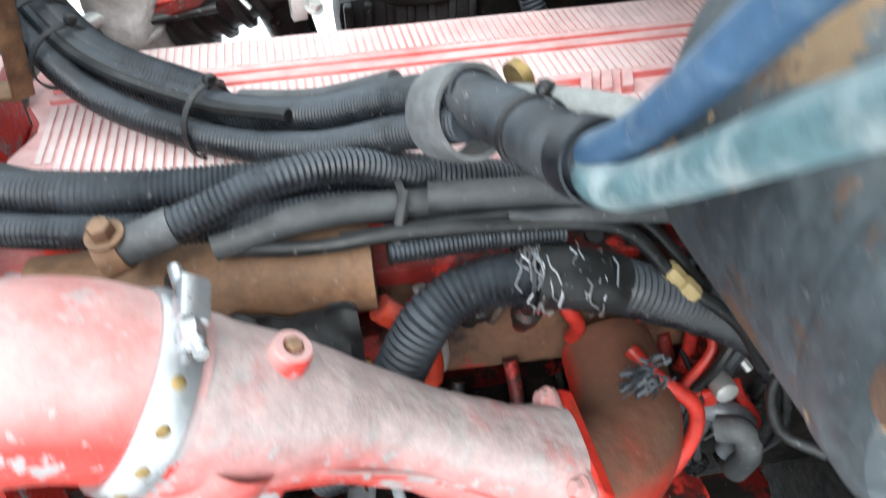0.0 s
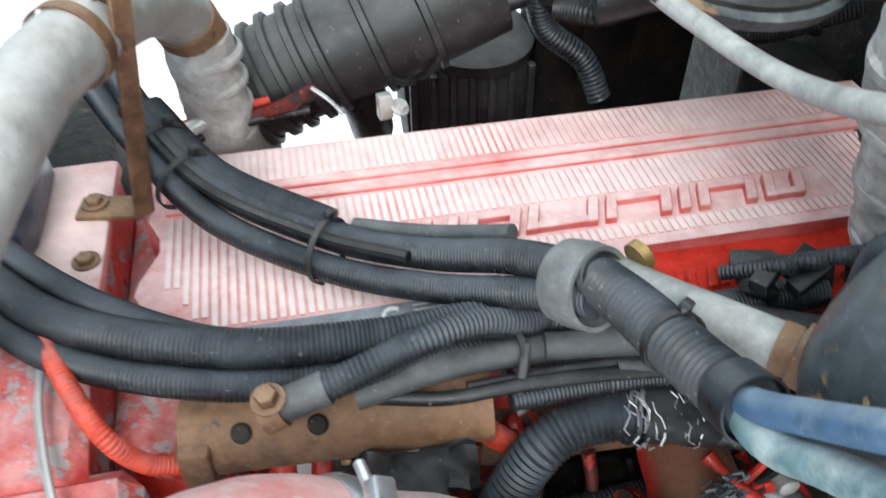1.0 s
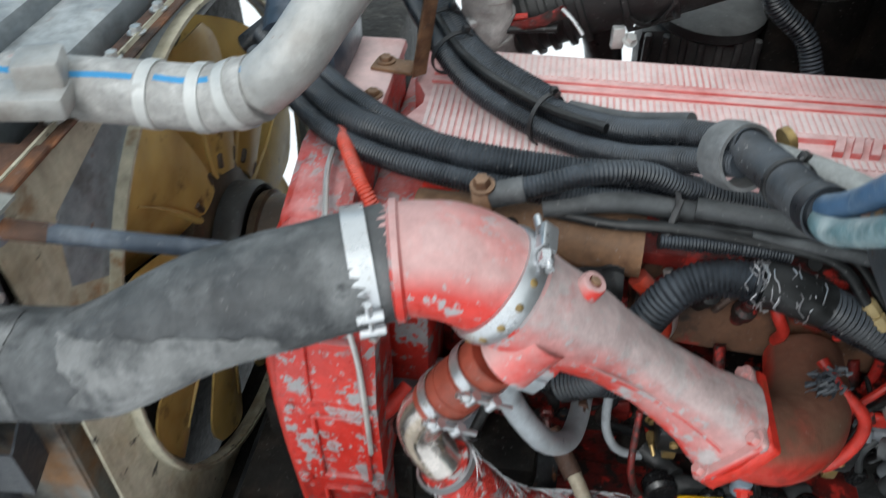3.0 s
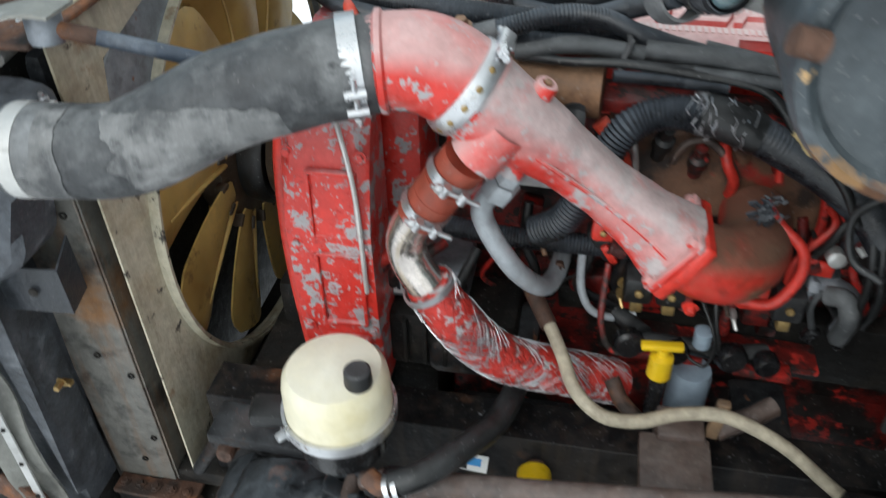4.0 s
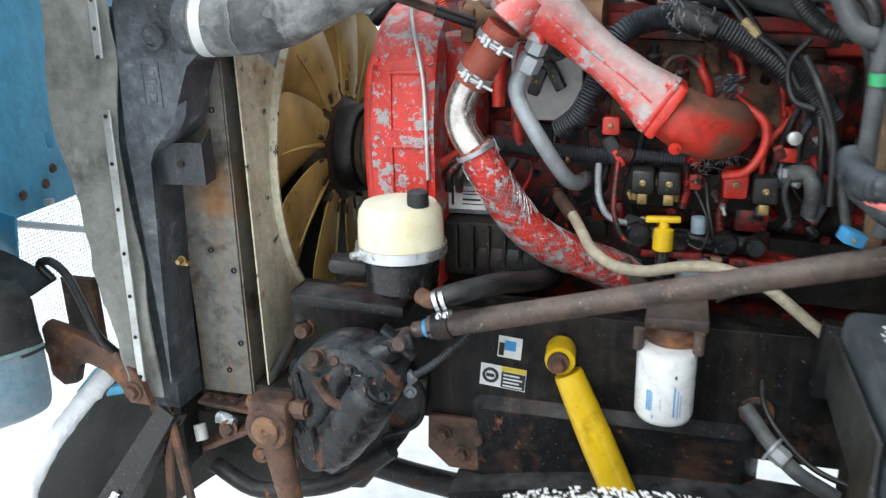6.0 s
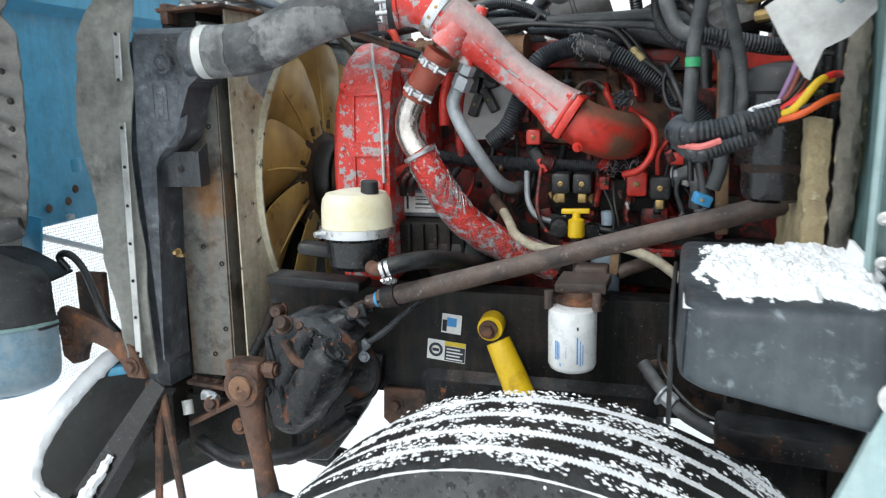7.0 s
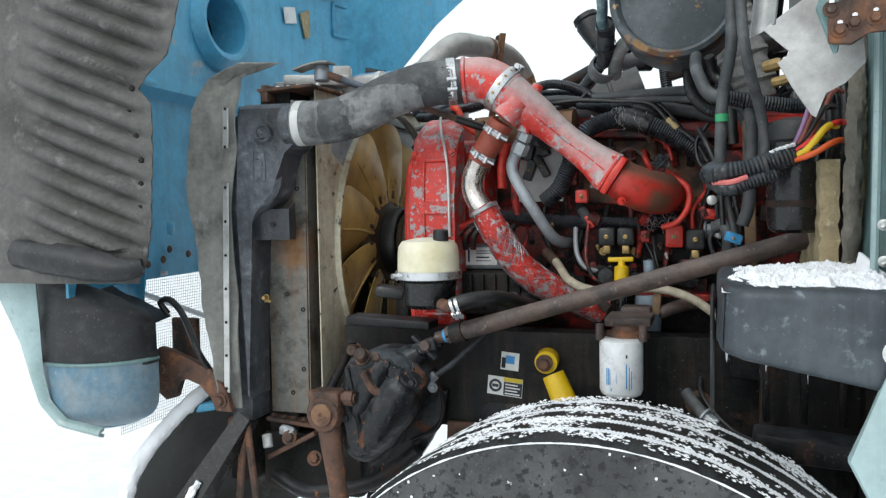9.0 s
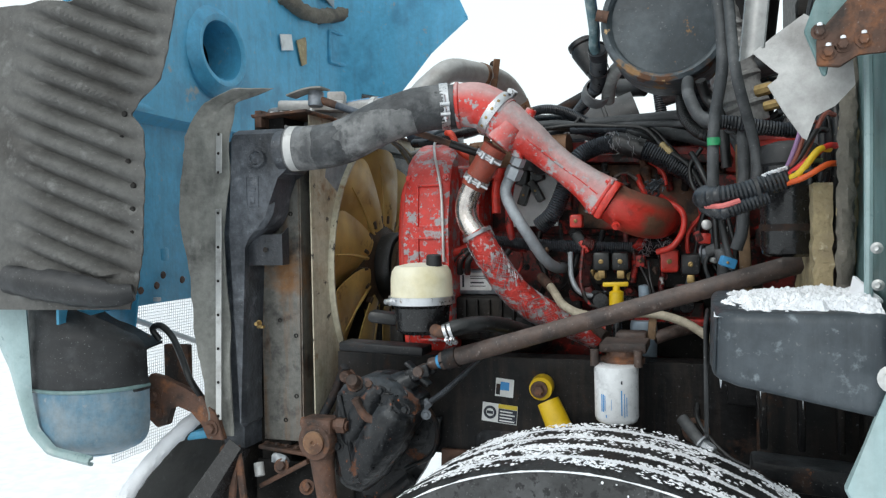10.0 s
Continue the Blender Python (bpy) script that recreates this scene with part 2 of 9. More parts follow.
    "grey_pipe": material("zinc_grey_pipe", (0.36, 0.39, 0.42), 0.38, metal=0.15, layers=[((0.22, 0.235, 0.25), 22, 0.55, 0.72, 9)], bump=0.2, grit=0.4),
    "silver_pipe": material("silver_painted_pipe", (0.42, 0.415, 0.405), 0.45, metal=0.25, layers=[((0.30, 0.28, 0.26), 13, 0.49, 0.68, 10), (RUST, 30, 0.66, 0.70, 8)], bump=0.5, bump_scale=60, dust=((0.56, 0.56, 0.56), 0.55, 9), grit=0.3),
    "sleeve": material("grey_cloth_sleeve", (0.38, 0.37, 0.36), 0.85, layers=[((0.50, 0.49, 0.48), 22, 0.48, 0.65, 8), ((0.45, 0.12, 0.10), 11, 0.70, 0.76, 3)], bump=0.5, bump_scale=130),
    "chrome": material("heat_tinted_chrome_elbow", (0.66, 0.60, 0.56), 0.2, metal=0.9, layers=[((0.35, 0.10, 0.06), 16, 0.58, 0.7, 6, 0.5)], bump=0.08),
    "coupling": material("red_brown_silicone", (0.30, 0.055, 0.03), 0.55, layers=[((0.20, 0.05, 0.03), 20, 0.5, 0.7, 6)], bump=0.2),
    "wire_mesh": material("braid_painted_red", (0.56, 0.038, 0.028), 0.42, layers=[((0.14, 0.014, 0.012), 40, 0.56, 0.66, 9), ((0.44, 0.42, 0.43), 60, 0.545, 0.60, 10, 0.4)], bump=1.0, bump_scale=200),
    "strand": material("frayed_steel_strand", (0.44, 0.44, 0.46), 0.35, metal=0.7, grit=0),
    "cream": material("milky_reservoir_plastic", (0.74, 0.69, 0.52), 0.4, layers=[((0.62, 0.54, 0.30), 9, 0.5, 0.75, 7)], bump=0.08, dust=((0.82, 0.80, 0.72), 0.6, 8), grit=0.12),
    "black_gloss": material("glossy_black_paint", (0.01, 0.01, 0.011), 0.22, layers=[((0.05, 0.05, 0.052), 25, 0.6, 0.75, 6, 0.5)], bump=0.15),
    "black_plastic": material("black_plastic", (0.013, 0.0135, 0.015), 0.5, layers=[((0.04, 0.042, 0.045), 20, 0.5, 0.75, 6)], bump=0.2, dust=((0.11, 0.11, 0.115), 0.5, 18)),
    "duct_plastic": material("dusty_black_duct", (0.016, 0.016, 0.017), 0.5, layers=[((0.055, 0.055, 0.055), 9, 0.45, 0.75, 8)], bump=0.15, dust=((0.19, 0.19, 0.19), 0.55, 10)),
    "fan": material("translucent_amber_fan", (0.60, 0.41, 0.13), 0.42, layers=[((0.30, 0.18, 0.05), 6, 0.45, 0.68, 9), ((0.16, 0.09, 0.03), 18, 0.60, 0.70, 9)], bump=0.1, grit=0.3),
    "hub": material("oily_brown_hub", (0.06, 0.042, 0.028), 0.5, layers=[((0.12, 0.08, 0.045), 20, 0.5, 0.7, 8)], bump=0.4),
    "shroud": material("cream_stained_shroud", (0.52, 0.48, 0.37), 0.65, layers=[((0.30, 0.24, 0.15), 7, 0.48, 0.66, 12), ((0.26, 0.13, 0.05), 11, 0.61, 0.70, 10), ((0.05, 0.045, 0.04), 34, 0.62, 0.67, 8)], bump=0.5, streak=((0.16, 0.12, 0.08), 0.45), grit=0.45),
    "channel": material("grey_rusting_side_channel", (0.17, 0.165, 0.15), 0.42, metal=0.25, layers=[((0.24, 0.12, 0.05), 5.5, 0.52, 0.66, 10, 0.7), ((0.035, 0.035, 0.036), 14, 0.52, 0.68, 10)], bump=0.45, streak=((0.21, 0.10, 0.04), 0.6)),
    "cac": material("dark_dusty_plastic_tank", (0.035, 0.039, 0.046), 0.42, layers=[((0.12, 0.132, 0.152), 6, 0.45, 0.70, 12), ((0.17, 0.18, 0.195), 24, 0.60, 0.72, 11)], bump=0.45, bump_scale=110, dust=((0.15, 0.16, 0.18), 0.6, 9), streak=((0.085, 0.09, 0.105), 0.5)),
    "seal": material("grey_rubber_sheet", (0.25, 0.25, 0.23), 0.65, layers=[((0.085, 0.084, 0.078), 7, 0.50, 0.66, 12), ((0.36, 0.355, 0.335), 16, 0.57, 0.72, 10)], bump=0.5, bump_scale=90, streak=((0.27, 0.26, 0.24), 0.5), grit=0.45),
    "alu": material("aluminium_strip", (0.62, 0.62, 0.61), 0.4, metal=0.55, layers=[((0.42, 0.41, 0.40), 25, 0.5, 0.7, 6)], bump=0.1, grit=0.2),
    "worn_blue": material("scuffed_grey_blue_paint", (0.085, 0.20, 0.29), 0.45, layers=[((0.20, 0.25, 0.28), 7, 0.46, 0.66, 11), ((0.05, 0.22, 0.36), 5, 0.54, 0.68, 8), ((0.30, 0.32, 0.33), 30, 0.63, 0.70, 9)], bump=0.2, streak=((0.24, 0.28, 0.30), 0.5), grit=0.4),
    "hood_blue": material("dusty_blue_hood_inside", (0.085, 0.38, 0.60), 0.4, layers=[((0.045, 0.22, 0.37), 5, 0.50, 0.72, 10), ((0.24, 0.36, 0.44), 28, 0.63, 0.73, 9), ((0.30, 0.33, 0.34), 9, 0.66, 0.72, 11)], bump=0.2, streak=((0.07, 0.19, 0.30), 0.4), grit=0.25),
    "liner": material("dirty_grey_fender_liner", (0.105, 0.103, 0.098), 0.75, layers=[((0.05, 0.046, 0.042), 5, 0.48, 0.66, 12), ((0.17, 0.17, 0.165), 20, 0.57, 0.72, 10)], bump=0.6, bump_scale=70),
    "teal": material("pale_teal_truck_paint", (0.33, 0.45, 0.46), 0.35, layers=[((0.22, 0.32, 0.31), 4, 0.48, 0.7, 9), ((0.46, 0.52, 0.52), 20, 0.62, 0.75, 9)], bump=0.1, coat=0.2, grit=0.22, streak=((0.40, 0.47, 0.47), 0.4)),
    "teal_dark": material("teal_door_jamb_paint", (0.14, 0.235, 0.235), 0.4, layers=[((0.075, 0.13, 0.13), 5, 0.5, 0.7, 9), ((0.28, 0.33, 0.33), 24, 0.63, 0.75, 9)], bump=0.12, grit=0.35, streak=((0.24, 0.31, 0.31), 0.6)),
    "insul": material("frayed_tan_insulation", (0.42, 0.34, 0.20), 0.9, layers=[((0.22, 0.18, 0.12), 12, 0.5, 0.68, 10), ((0.55, 0.48, 0.34), 60, 0.58, 0.7, 6)], bump=1.0, bump_scale=120),
    "felt": material("grey_frayed_edge_seal", (0.16, 0.145, 0.12), 0.9, layers=[((0.06, 0.055, 0.05), 12, 0.5, 0.66, 9)], bump=0.9, bump_scale=110),
    "box_plastic": material("grey_weathered_plastic", (0.033, 0.042, 0.051), 0.42, layers=[((0.070, 0.084, 0.096), 7, 0.45, 0.68, 12), ((0.17, 0.20, 0.22), 38, 0.60, 0.72, 12), ((0.03, 0.033, 0.036), 6, 0.55, 0.7, 10)], bump=0.2, streak=((0.12, 0.14, 0.155), 0.25), grit=0.35),
    "foil": material("crumpled_foil_shield", (0.40, 0.40, 0.395), 0.4, metal=0.6, layers=[((0.24, 0.235, 0.23), 9, 0.48, 0.66, 10)], bump=0.6, bump_scale=22, grit=0.3),
    "tank": material("peeling_slate_paint", (0.042, 0.054, 0.063), 0.45, layers=[((0.105, 0.122, 0.135), 6, 0.44, 0.66, 12), ((0.30, 0.17, 0.075), 8, 0.57, 0.60, 11, 0.85), ((0.12, 0.055, 0.028), 15, 0.58, 0.63, 9, 0.85), ((0.46, 0.30, 0.15), 26, 0.66, 0.69, 8, 0.85)], bump=0.45, dust=((0.27, 0.30, 0.31), 0.6, 10)),
    "yellow": material("yellow_paint", (0.72, 0.47, 0.012), 0.35, layers=[((0.46, 0.27, 0.01), 20, 0.56, 0.72, 9)], bump=0.15, grit=0.18),
    "filter_white": material("white_filter_paint", (0.74, 0.76, 0.78), 0.3, layers=[((0.55, 0.57, 0.59), 18, 0.56, 0.76, 9)], bump=0.06, coat=0.3, grit=0.15),
    "filter_grey": material("blue_grey_filter_paint", (0.26, 0.33, 0.40), 0.4, layers=[((0.16, 0.20, 0.24), 15, 0.5, 0.7, 8)], bump=0.1, grit=0.2),
    "ink_blue": material("blue_print", (0.05, 0.28, 0.62), 0.5, grit=0.2),
    "ink_dark": material("dark_print", (0.02, 0.025, 0.04), 0.5, grit=0.2),
    "label": material("white_label", (0.72, 0.73, 0.73), 0.5, layers=[((0.50, 0.50, 0.48), 20, 0.55, 0.75, 8)], grit=0.2),
    "label_yellow": material("yellow_label", (0.66, 0.50, 0.04), 0.5, layers=[((0.40, 0.30, 0.05), 30, 0.55, 0.75, 6)], grit=0.2),
    "hose_red": material("red_rubber_hose", (0.56, 0.036, 0.024), 0.45, layers=[((0.26, 0.03, 0.02), 25, 0.58, 0.75, 7)], bump=0.2),
    "hose_orange": material("orange_split_loom", (0.70, 0.06, 0.025), 0.5, layers=[((0.32, 0.04, 0.02), 30, 0.55, 0.75, 6)], dust=((0.62, 0.3, 0.27), 0.5, 20)),
    "hose_blue": material("frosted_blue_hose", (0.06, 0.13, 0.235), 0.55, layers=[((0.28, 0.36, 0.42), 26, 0.5, 0.85, 9)], bump=0.25, dust=((0.44, 0.50, 0.53), 0.8, 14), grit=0.4),
    "hose_aqua": material("frosted_aqua_hose", (0.12, 0.215, 0.24), 0.6, layers=[((0.36, 0.42, 0.43), 30, 0.46, 0.68, 9)], bump=0.3, dust=((0.56, 0.61, 0.62), 0.6, 11)),
    "hose_cream": material("cream_braided_hose", (0.42, 0.37, 0.28), 0.6, layers=[((0.28, 0.24, 0.18), 30, 0.5, 0.7, 7)], bump=0.4, bump_scale=300),
    "hose_white": material("pale_grey_hose", (0.46, 0.47, 0.46), 0.5, layers=[((0.30, 0.31, 0.31), 14, 0.5, 0.72, 8)], bump=0.15),
    "brass": material("dull_brass", (0.42, 0.29, 0.12), 0.4, metal=0.7, layers=[((0.2, 0.13, 0.06), 40, 0.5, 0.7, 5)]),
    "tan_conn": material("tan_nylon", (0.44, 0.33, 0.16), 0.5, grit=0.2),
    "tape_blue": material("blue_tape", (0.05, 0.28, 0.55), 0.5, grit=0.2),
    "tape_grey": material("worn_grey_rubber_band", (0.13, 0.135, 0.14), 0.6, layers=[((0.24, 0.245, 0.25), 18, 0.45, 0.68, 8)], bump=0.3, dust=((0.30, 0.31, 0.32), 0.7, 20)),
    "bumper": material("grey_bumper_inside", (0.085, 0.085, 0.083), 0.55, layers=[((0.04, 0.039, 0.037), 6, 0.5, 0.7, 10), ((0.16, 0.16, 0.16), 18, 0.6, 0.72, 9)], bump=0.25, grit=0.3),
    "tyre": material("tyre_rubber", (0.011, 0.0115, 0.012), 0.5, layers=[((0.03, 0.031, 0.033), 12, 0.45, 0.7, 10)], bump=0.4, bump_scale=150, grit=0.5),
    "sidewall": material("dusty_tyre_sidewall", (0.035, 0.036, 0.037), 0.65, layers=[((0.085, 0.087, 0.09), 8, 0.42, 0.66, 12), ((0.011, 0.011, 0.012), 70, 0.54, 0.6, 6), ((0.62, 0.63, 0.65), 26, 0.735, 0.75, 6)], bump=0.5, bump_scale=160, grit=0.6),
    "rim": material("steel_wheel", (0.35, 0.35, 0.36), 0.5, metal=0.4),
    # near-black: oily grime, and painted shade for holes, gaps and filler blocks
    "dark": material("near_black_grime_and_shade", (0.012, 0.0115, 0.011), 0.6, spec=0.25, layers=[((0.035, 0.029, 0.024), 11, 0.48, 0.66, 10)], bump=0.7),
    "wood": material("brown_weathered_strut", (0.20, 0.125, 0.07), 0.8, layers=[((0.11, 0.075, 0.05), 16, 0.5, 0.68, 9)], bump=0.5),
    "ice": material("icicle", (0.72, 0.76, 0.80), 0.15, spec=0.6, grit=0.2),
    "ecu": material("cast_aluminium_case", (0.24, 0.26, 0.29), 0.45, metal=0.35, layers=[((0.15, 0.16, 0.18), 18, 0.5, 0.7, 7)], bump=0.2),
    "mesh": material("galvanised_mesh", (0.50, 0.51, 0.52), 0.5, metal=0.3, grit=0),
    "plaque": material("grey_data_plate", (0.14, 0.165, 0.20), 0.5, layers=[((0.26, 0.29, 0.33), 12, 0.5, 0.7, 8)], dust=((0.36, 0.38, 0.41), 0.6, 14)),
}
WIRES = {k: material("wire_" + k, c, 0.45, grit=0.3) for k, c in {
    "red": (0.62, 0.025, 0.02), "orange": (0.72, 0.11, 0.02), "yellow": (0.74, 0.48, 0.02), "purple": (0.30, 0.17, 0.32),
    "brown": (0.22, 0.06, 0.04), "green": (0.09, 0.15, 0.05), "black": (0.015, 0.015, 0.016), "pink": (0.62, 0.16, 0.15)}.items()}


# ---- mesh helpers ----
def vec(p):
    return Vector(p)


def spline(pts, step):
    """Points every step along a smooth curve through pts."""
    p = [Vector(q) for q in pts]
    if len(p) == 2:
        n = max(1, int(round((p[1] - p[0]).length / step)))
        return [p[0].lerp(p[1], i / n) for i in range(n + 1)]
    p = [2 * p[0] - p[1]] + p + [2 * p[-1] - p[-2]]
    out = []
    for i in range(1, len(p) - 2):
        a, b, c, d = p[i - 1:i + 3]
        n = max(1, int(round((c - b).length / step)))
        for k in range(n):
            t = k / n
            out.append(0.5 * (2 * b + (c - a) * t + (2 * a - 5 * b + 4 * c - d) * t * t + (3 * b - a - 3 * c + d) * t ** 3))
    out.append(p[-2])
    return out


def tube(bm, pts, r, seg=14, step=0.012, rib=0.0, pitch=0.005, caps=True, flat=1.0, up=None, rough=0.0):
    """A tube along a curve; r is one radius or one for each point; rib makes it corrugated; flat squashes it across up."""
    line = spline(pts, pitch / 2 if rib else step)
    n = len(line)
    radii = [r] * n if not isinstance(r, (list, tuple)) else [float(np.interp(i / (n - 1), np.linspace(0, 1, len(r)), r)) for i in range(n)]
    side = None
    rings = []
    for i, p in enumerate(line):
        d = (line[min(i + 1, n - 1)] - line[max(i - 1, 0)]).normalized()
        if side is None:
            ref = Vector(up) if up else (Vector((0, 0, 1)) if abs(d.z) < 0.9 else Vector((0, 1, 0)))
            side = d.cross(ref).normalized()
        side = (side - d * side.dot(d)).normalized()
        top = side.cross(d)
        q = radii[i] - (rib if rib and i % 2 else 0.0)
        ring = []
        for k in range(seg):
            a = 2 * math.pi * k / seg
            w = q
            if rough:
                w += rough * noise.noise(p * 60 + Vector((math.cos(a), math.sin(a), 0)) * 2)
            ring.append(bm.verts.new(p + side * (w * math.cos(a)) + top * (w * flat * math.sin(a))))
        rings.append(ring)
    for a, b in zip(rings, rings[1:]):
        for k in range(seg):
            bm.faces.new((a[k], a[(k + 1) % seg], b[(k + 1) % seg], b[k]))
    if caps:
        bm.faces.new(rings[0][::-1]), bm.faces.new(rings[-1])
    return bm


def frame_of(axis, ref=(0, 0, 1)):
    w = Vector(axis).normalized()
    ref = Vector(ref)
    if abs(w.dot(ref.normalized())) > 0.95:
        ref = Vector((0, 1, 0)) if abs(w.y) < 0.9 else Vector((1, 0, 0))
    u = ref.cross(w).normalized()
    return u, w.cross(u), w


def lathe(bm, profile, origin, axis=(0, 0, 1), seg=32, sweep=360.0, start=0.0):
    """Turns (radius, height) pairs round an axis."""
    u, v, w = frame_of(axis)
    o = Vector(origin)
    full = sweep >= 360
    n = seg if full else seg + 1
    rings = []
    for r, h in profile:
        if r < 1e-6:
            rings.append([bm.verts.new(o + w * h)])
            continue
        rings.append([bm.verts.new(o + w * h + (u * math.cos(a) + v * math.sin(a)) * r) for a in (radians(start + sweep * k / seg) for k in range(n))])
    for a, b in zip(rings, rings[1:]):
        for k in range(n if full else n - 1):
            j = (k + 1) % n
            if len(a) == 1 and len(b) > 1:
                bm.faces.new((a[0], b[j], b[k]))
            elif len(b) == 1 and len(a) > 1:
                bm.faces.new((a[k], a[j], b[0]))
            elif len(a) > 1:
                bm.faces.new((a[k], a[j], b[j], b[k]))
    return bm


def absorb(bm, tmp):
    me = bpy.data.meshes.new("tmp")
    tmp.to_mesh(me)
    bm.from_mesh(me)
    bpy.data.meshes.remove(me)
    tmp.free()
    return bm


def block(bm, centre, size, turn=(0, 0, 0), bevel=0.0, segs=2):
    """A box with rounded edges."""
    t = bmesh.new()
    bmesh.ops.create_cube(t, size=1.0)
    bmesh.ops.scale(t, vec=size, verts=t.verts)
    if bevel:
        bmesh.ops.bevel(t, geom=t.edges[:], offset=bevel, segments=segs, profile=0.5, affect="EDGES")
    bmesh.ops.transform(t, matrix=pose(*centre, *turn), verts=t.verts)
    return absorb(bm, t)


def prism(bm, outline, origin, u, v, depth, bevel=0.0):
    """A plate: an outline in the plane of u and v, extruded along u x v."""
    t = bmesh.new()
    o, u, v = Vector(origin), Vector(u), Vector(v)
    w = u.cross(v).normalized() * depth
    a = [t.verts.new(o + u * x + v * y) for x, y in outline]
    b = [t.verts.new(q.co + w) for q in a]
    n = len(a)
    t.faces.new(a[::-1]), t.faces.new(b)
    for i in range(n):
        t.faces.new((a[i], a[(i + 1) % n], b[(i + 1) % n], b[i]))
    if bevel:
        bmesh.ops.bevel(t, geom=[e for e in t.edges], offset=bevel, segments=1, affect="EDGES")
    return absorb(bm, t)


def surf(bm, f, nu, nv, thick=0.0):
    """A sheet f(u, v), u and v from 0 to 1, with its thickness."""
    p = [[Vector(f(i / nu, j / nv)) for j in range(nv + 1)] for i in range(nu + 1)]
    top = [[bm.verts.new(q) for q in row] for row in p]
    for i in range(nu):
        for j in range(nv):
            bm.faces.new((top[i][j], top[i + 1][j], top[i + 1][j + 1], top[i][j + 1]))
    if not thick:
        return bm
    low = []
    for i in range(nu + 1):
        row = []
        for j in range(nv + 1):
            du = p[min(i + 1, nu)][j] - p[max(i - 1, 0)][j]
            dv = p[i][min(j + 1, nv)] - p[i][max(j - 1, 0)]
            row.append(bm.verts.new(p[i][j] - du.cross(dv).normalized() * thick))
        low.append(row)
    for i in range(nu):
        for j in range(nv):
            bm.faces.new((low[i][j], low[i][j + 1], low[i + 1][j + 1], low[i + 1][j]))
    for i in range(nu):
        bm.faces.new((top[i][0], low[i][0], low[i + 1][0], top[i + 1][0]))
        bm.faces.new((top[i][nv], top[i + 1][nv], low[i + 1][nv], low[i][nv]))
    for j in range(nv):
        bm.faces.new((top[0][j], top[0][j + 1], low[0][j + 1], low[0][j]))
        bm.faces.new((top[nu][j], low[nu][j], low[nu][j + 1], top[nu][j + 1]))
    return bm


def bolt(bm, p, axis, r=0.008, h=0.007, washer=True):
    """A hexagon head on a washer, its foot at p."""
    if washer:
        lathe(bm, [(0, 0), (r * 1.5, 0), (r * 1.5, r * 0.25), (0, r * 0.25)], p, axis, 14)
    lathe(bm, [(r, r * 0.2), (r, h * 0.8), (r * 0.86, h), (0, h)], p, axis, 6)
    return bm


def finish(ob, mat, smooth):
    ob.data.materials.append(M[mat] if isinstance(mat, str) else mat)
    if smooth:
        for f in ob.data.polygons:
            f.use_smooth = True
        ob.data.set_sharp_from_angle(angle=radians(38))


def mesh_of(name, bm):
    bmesh.ops.recalc_face_normals(bm, faces=bm.faces)
    me = bpy.data.meshes.new(name)
    bm.to_mesh(me)
    bm.free()
    return me


def thing(name, label, category, at=(0, 0, 0), group="", kind=""):
    ob = new(name)
    ob.location = at
    ob.empty_display_size = 0.02
    return tagged(ob, label, category, group, kind)


def part(name, bm, mat, parent, label="", smooth=True):
    """Links a bmesh in world metres as one mesh under a thing or a part."""
    ob = new(name, mesh_of(name, bm))
    finish(ob, mat, smooth)
    ob.parent = parent
    if parent.data is None:
        ob.matrix_parent_inverse = Matrix.Translation(-parent.location)
    return tagged(ob, label)


def solo(name, bm, mat, label, category, group="", kind="", smooth=True):
    ob = new(name, mesh_of(name, bm))
    finish(ob, mat, smooth)
    return tagged(ob, label, category, group, kind)


def B():
    return bmesh.new()


def band(bm, centre, axis, r, width, thick=0.0015, flat=1.0):
    """A clamp band round an axis."""
    lathe(bm, [(r, -width / 2), (r + thick, -width / 2), (r + thick, width / 2), (r, width / 2), (r, -width / 2)], centre, axis, 36)
    return bm


def hose_clamp(name, centre, axis, r, width, lug, label, mat="steel", group="hose clamps"):
    """A band clamp with its trunnions and bolt at the side that lug points to."""
    c, ax, lg = Vector(centre), Vector(axis).normalized(), Vector(lug)
    lg = (lg - ax * lg.dot(ax)).normalized()
    t = ax.cross(lg)
    h = thing(name, label, "clamp", c, group)
    part("band", band(B(), c, ax, r, width), mat, h)
    s = c + lg * (r + 0.006)
    b = B()
    for k in (-1, 1):
        lathe(b, [(0, -width * 0.55), (0.0055, -width * 0.55), (0.0055, width * 0.55), (0, width * 0.55)], s + t * 0.012 * k, ax, 12)
    part("trunnion", b, mat, h)
    b = B()
    lathe(b, [(0, -0.034), (0.0032, -0.034), (0.0032, 0.03), (0, 0.03)], s, t, 10)
    bolt(b, s + t * 0.016, t, 0.0062, 0.008, False)
    part("bolt", b, "steel", h, "zinc clamp bolt")
    return h


def zip_tie(pts, label="black nylon cable tie round the loom", r=0.0024, mat="black_plastic"):
    h = thing("cable_tie", label, "cable tie", pts[0], "cable ties")
    part("strap", tube(B(), pts, r, 8, 0.004, flat=0.5), mat, h)
    b = B()
    block(b, pts[-1], (0.008, 0.006, 0.007), (20, 10, 30), 0.001)
    part("head", b, mat, h)
    return h


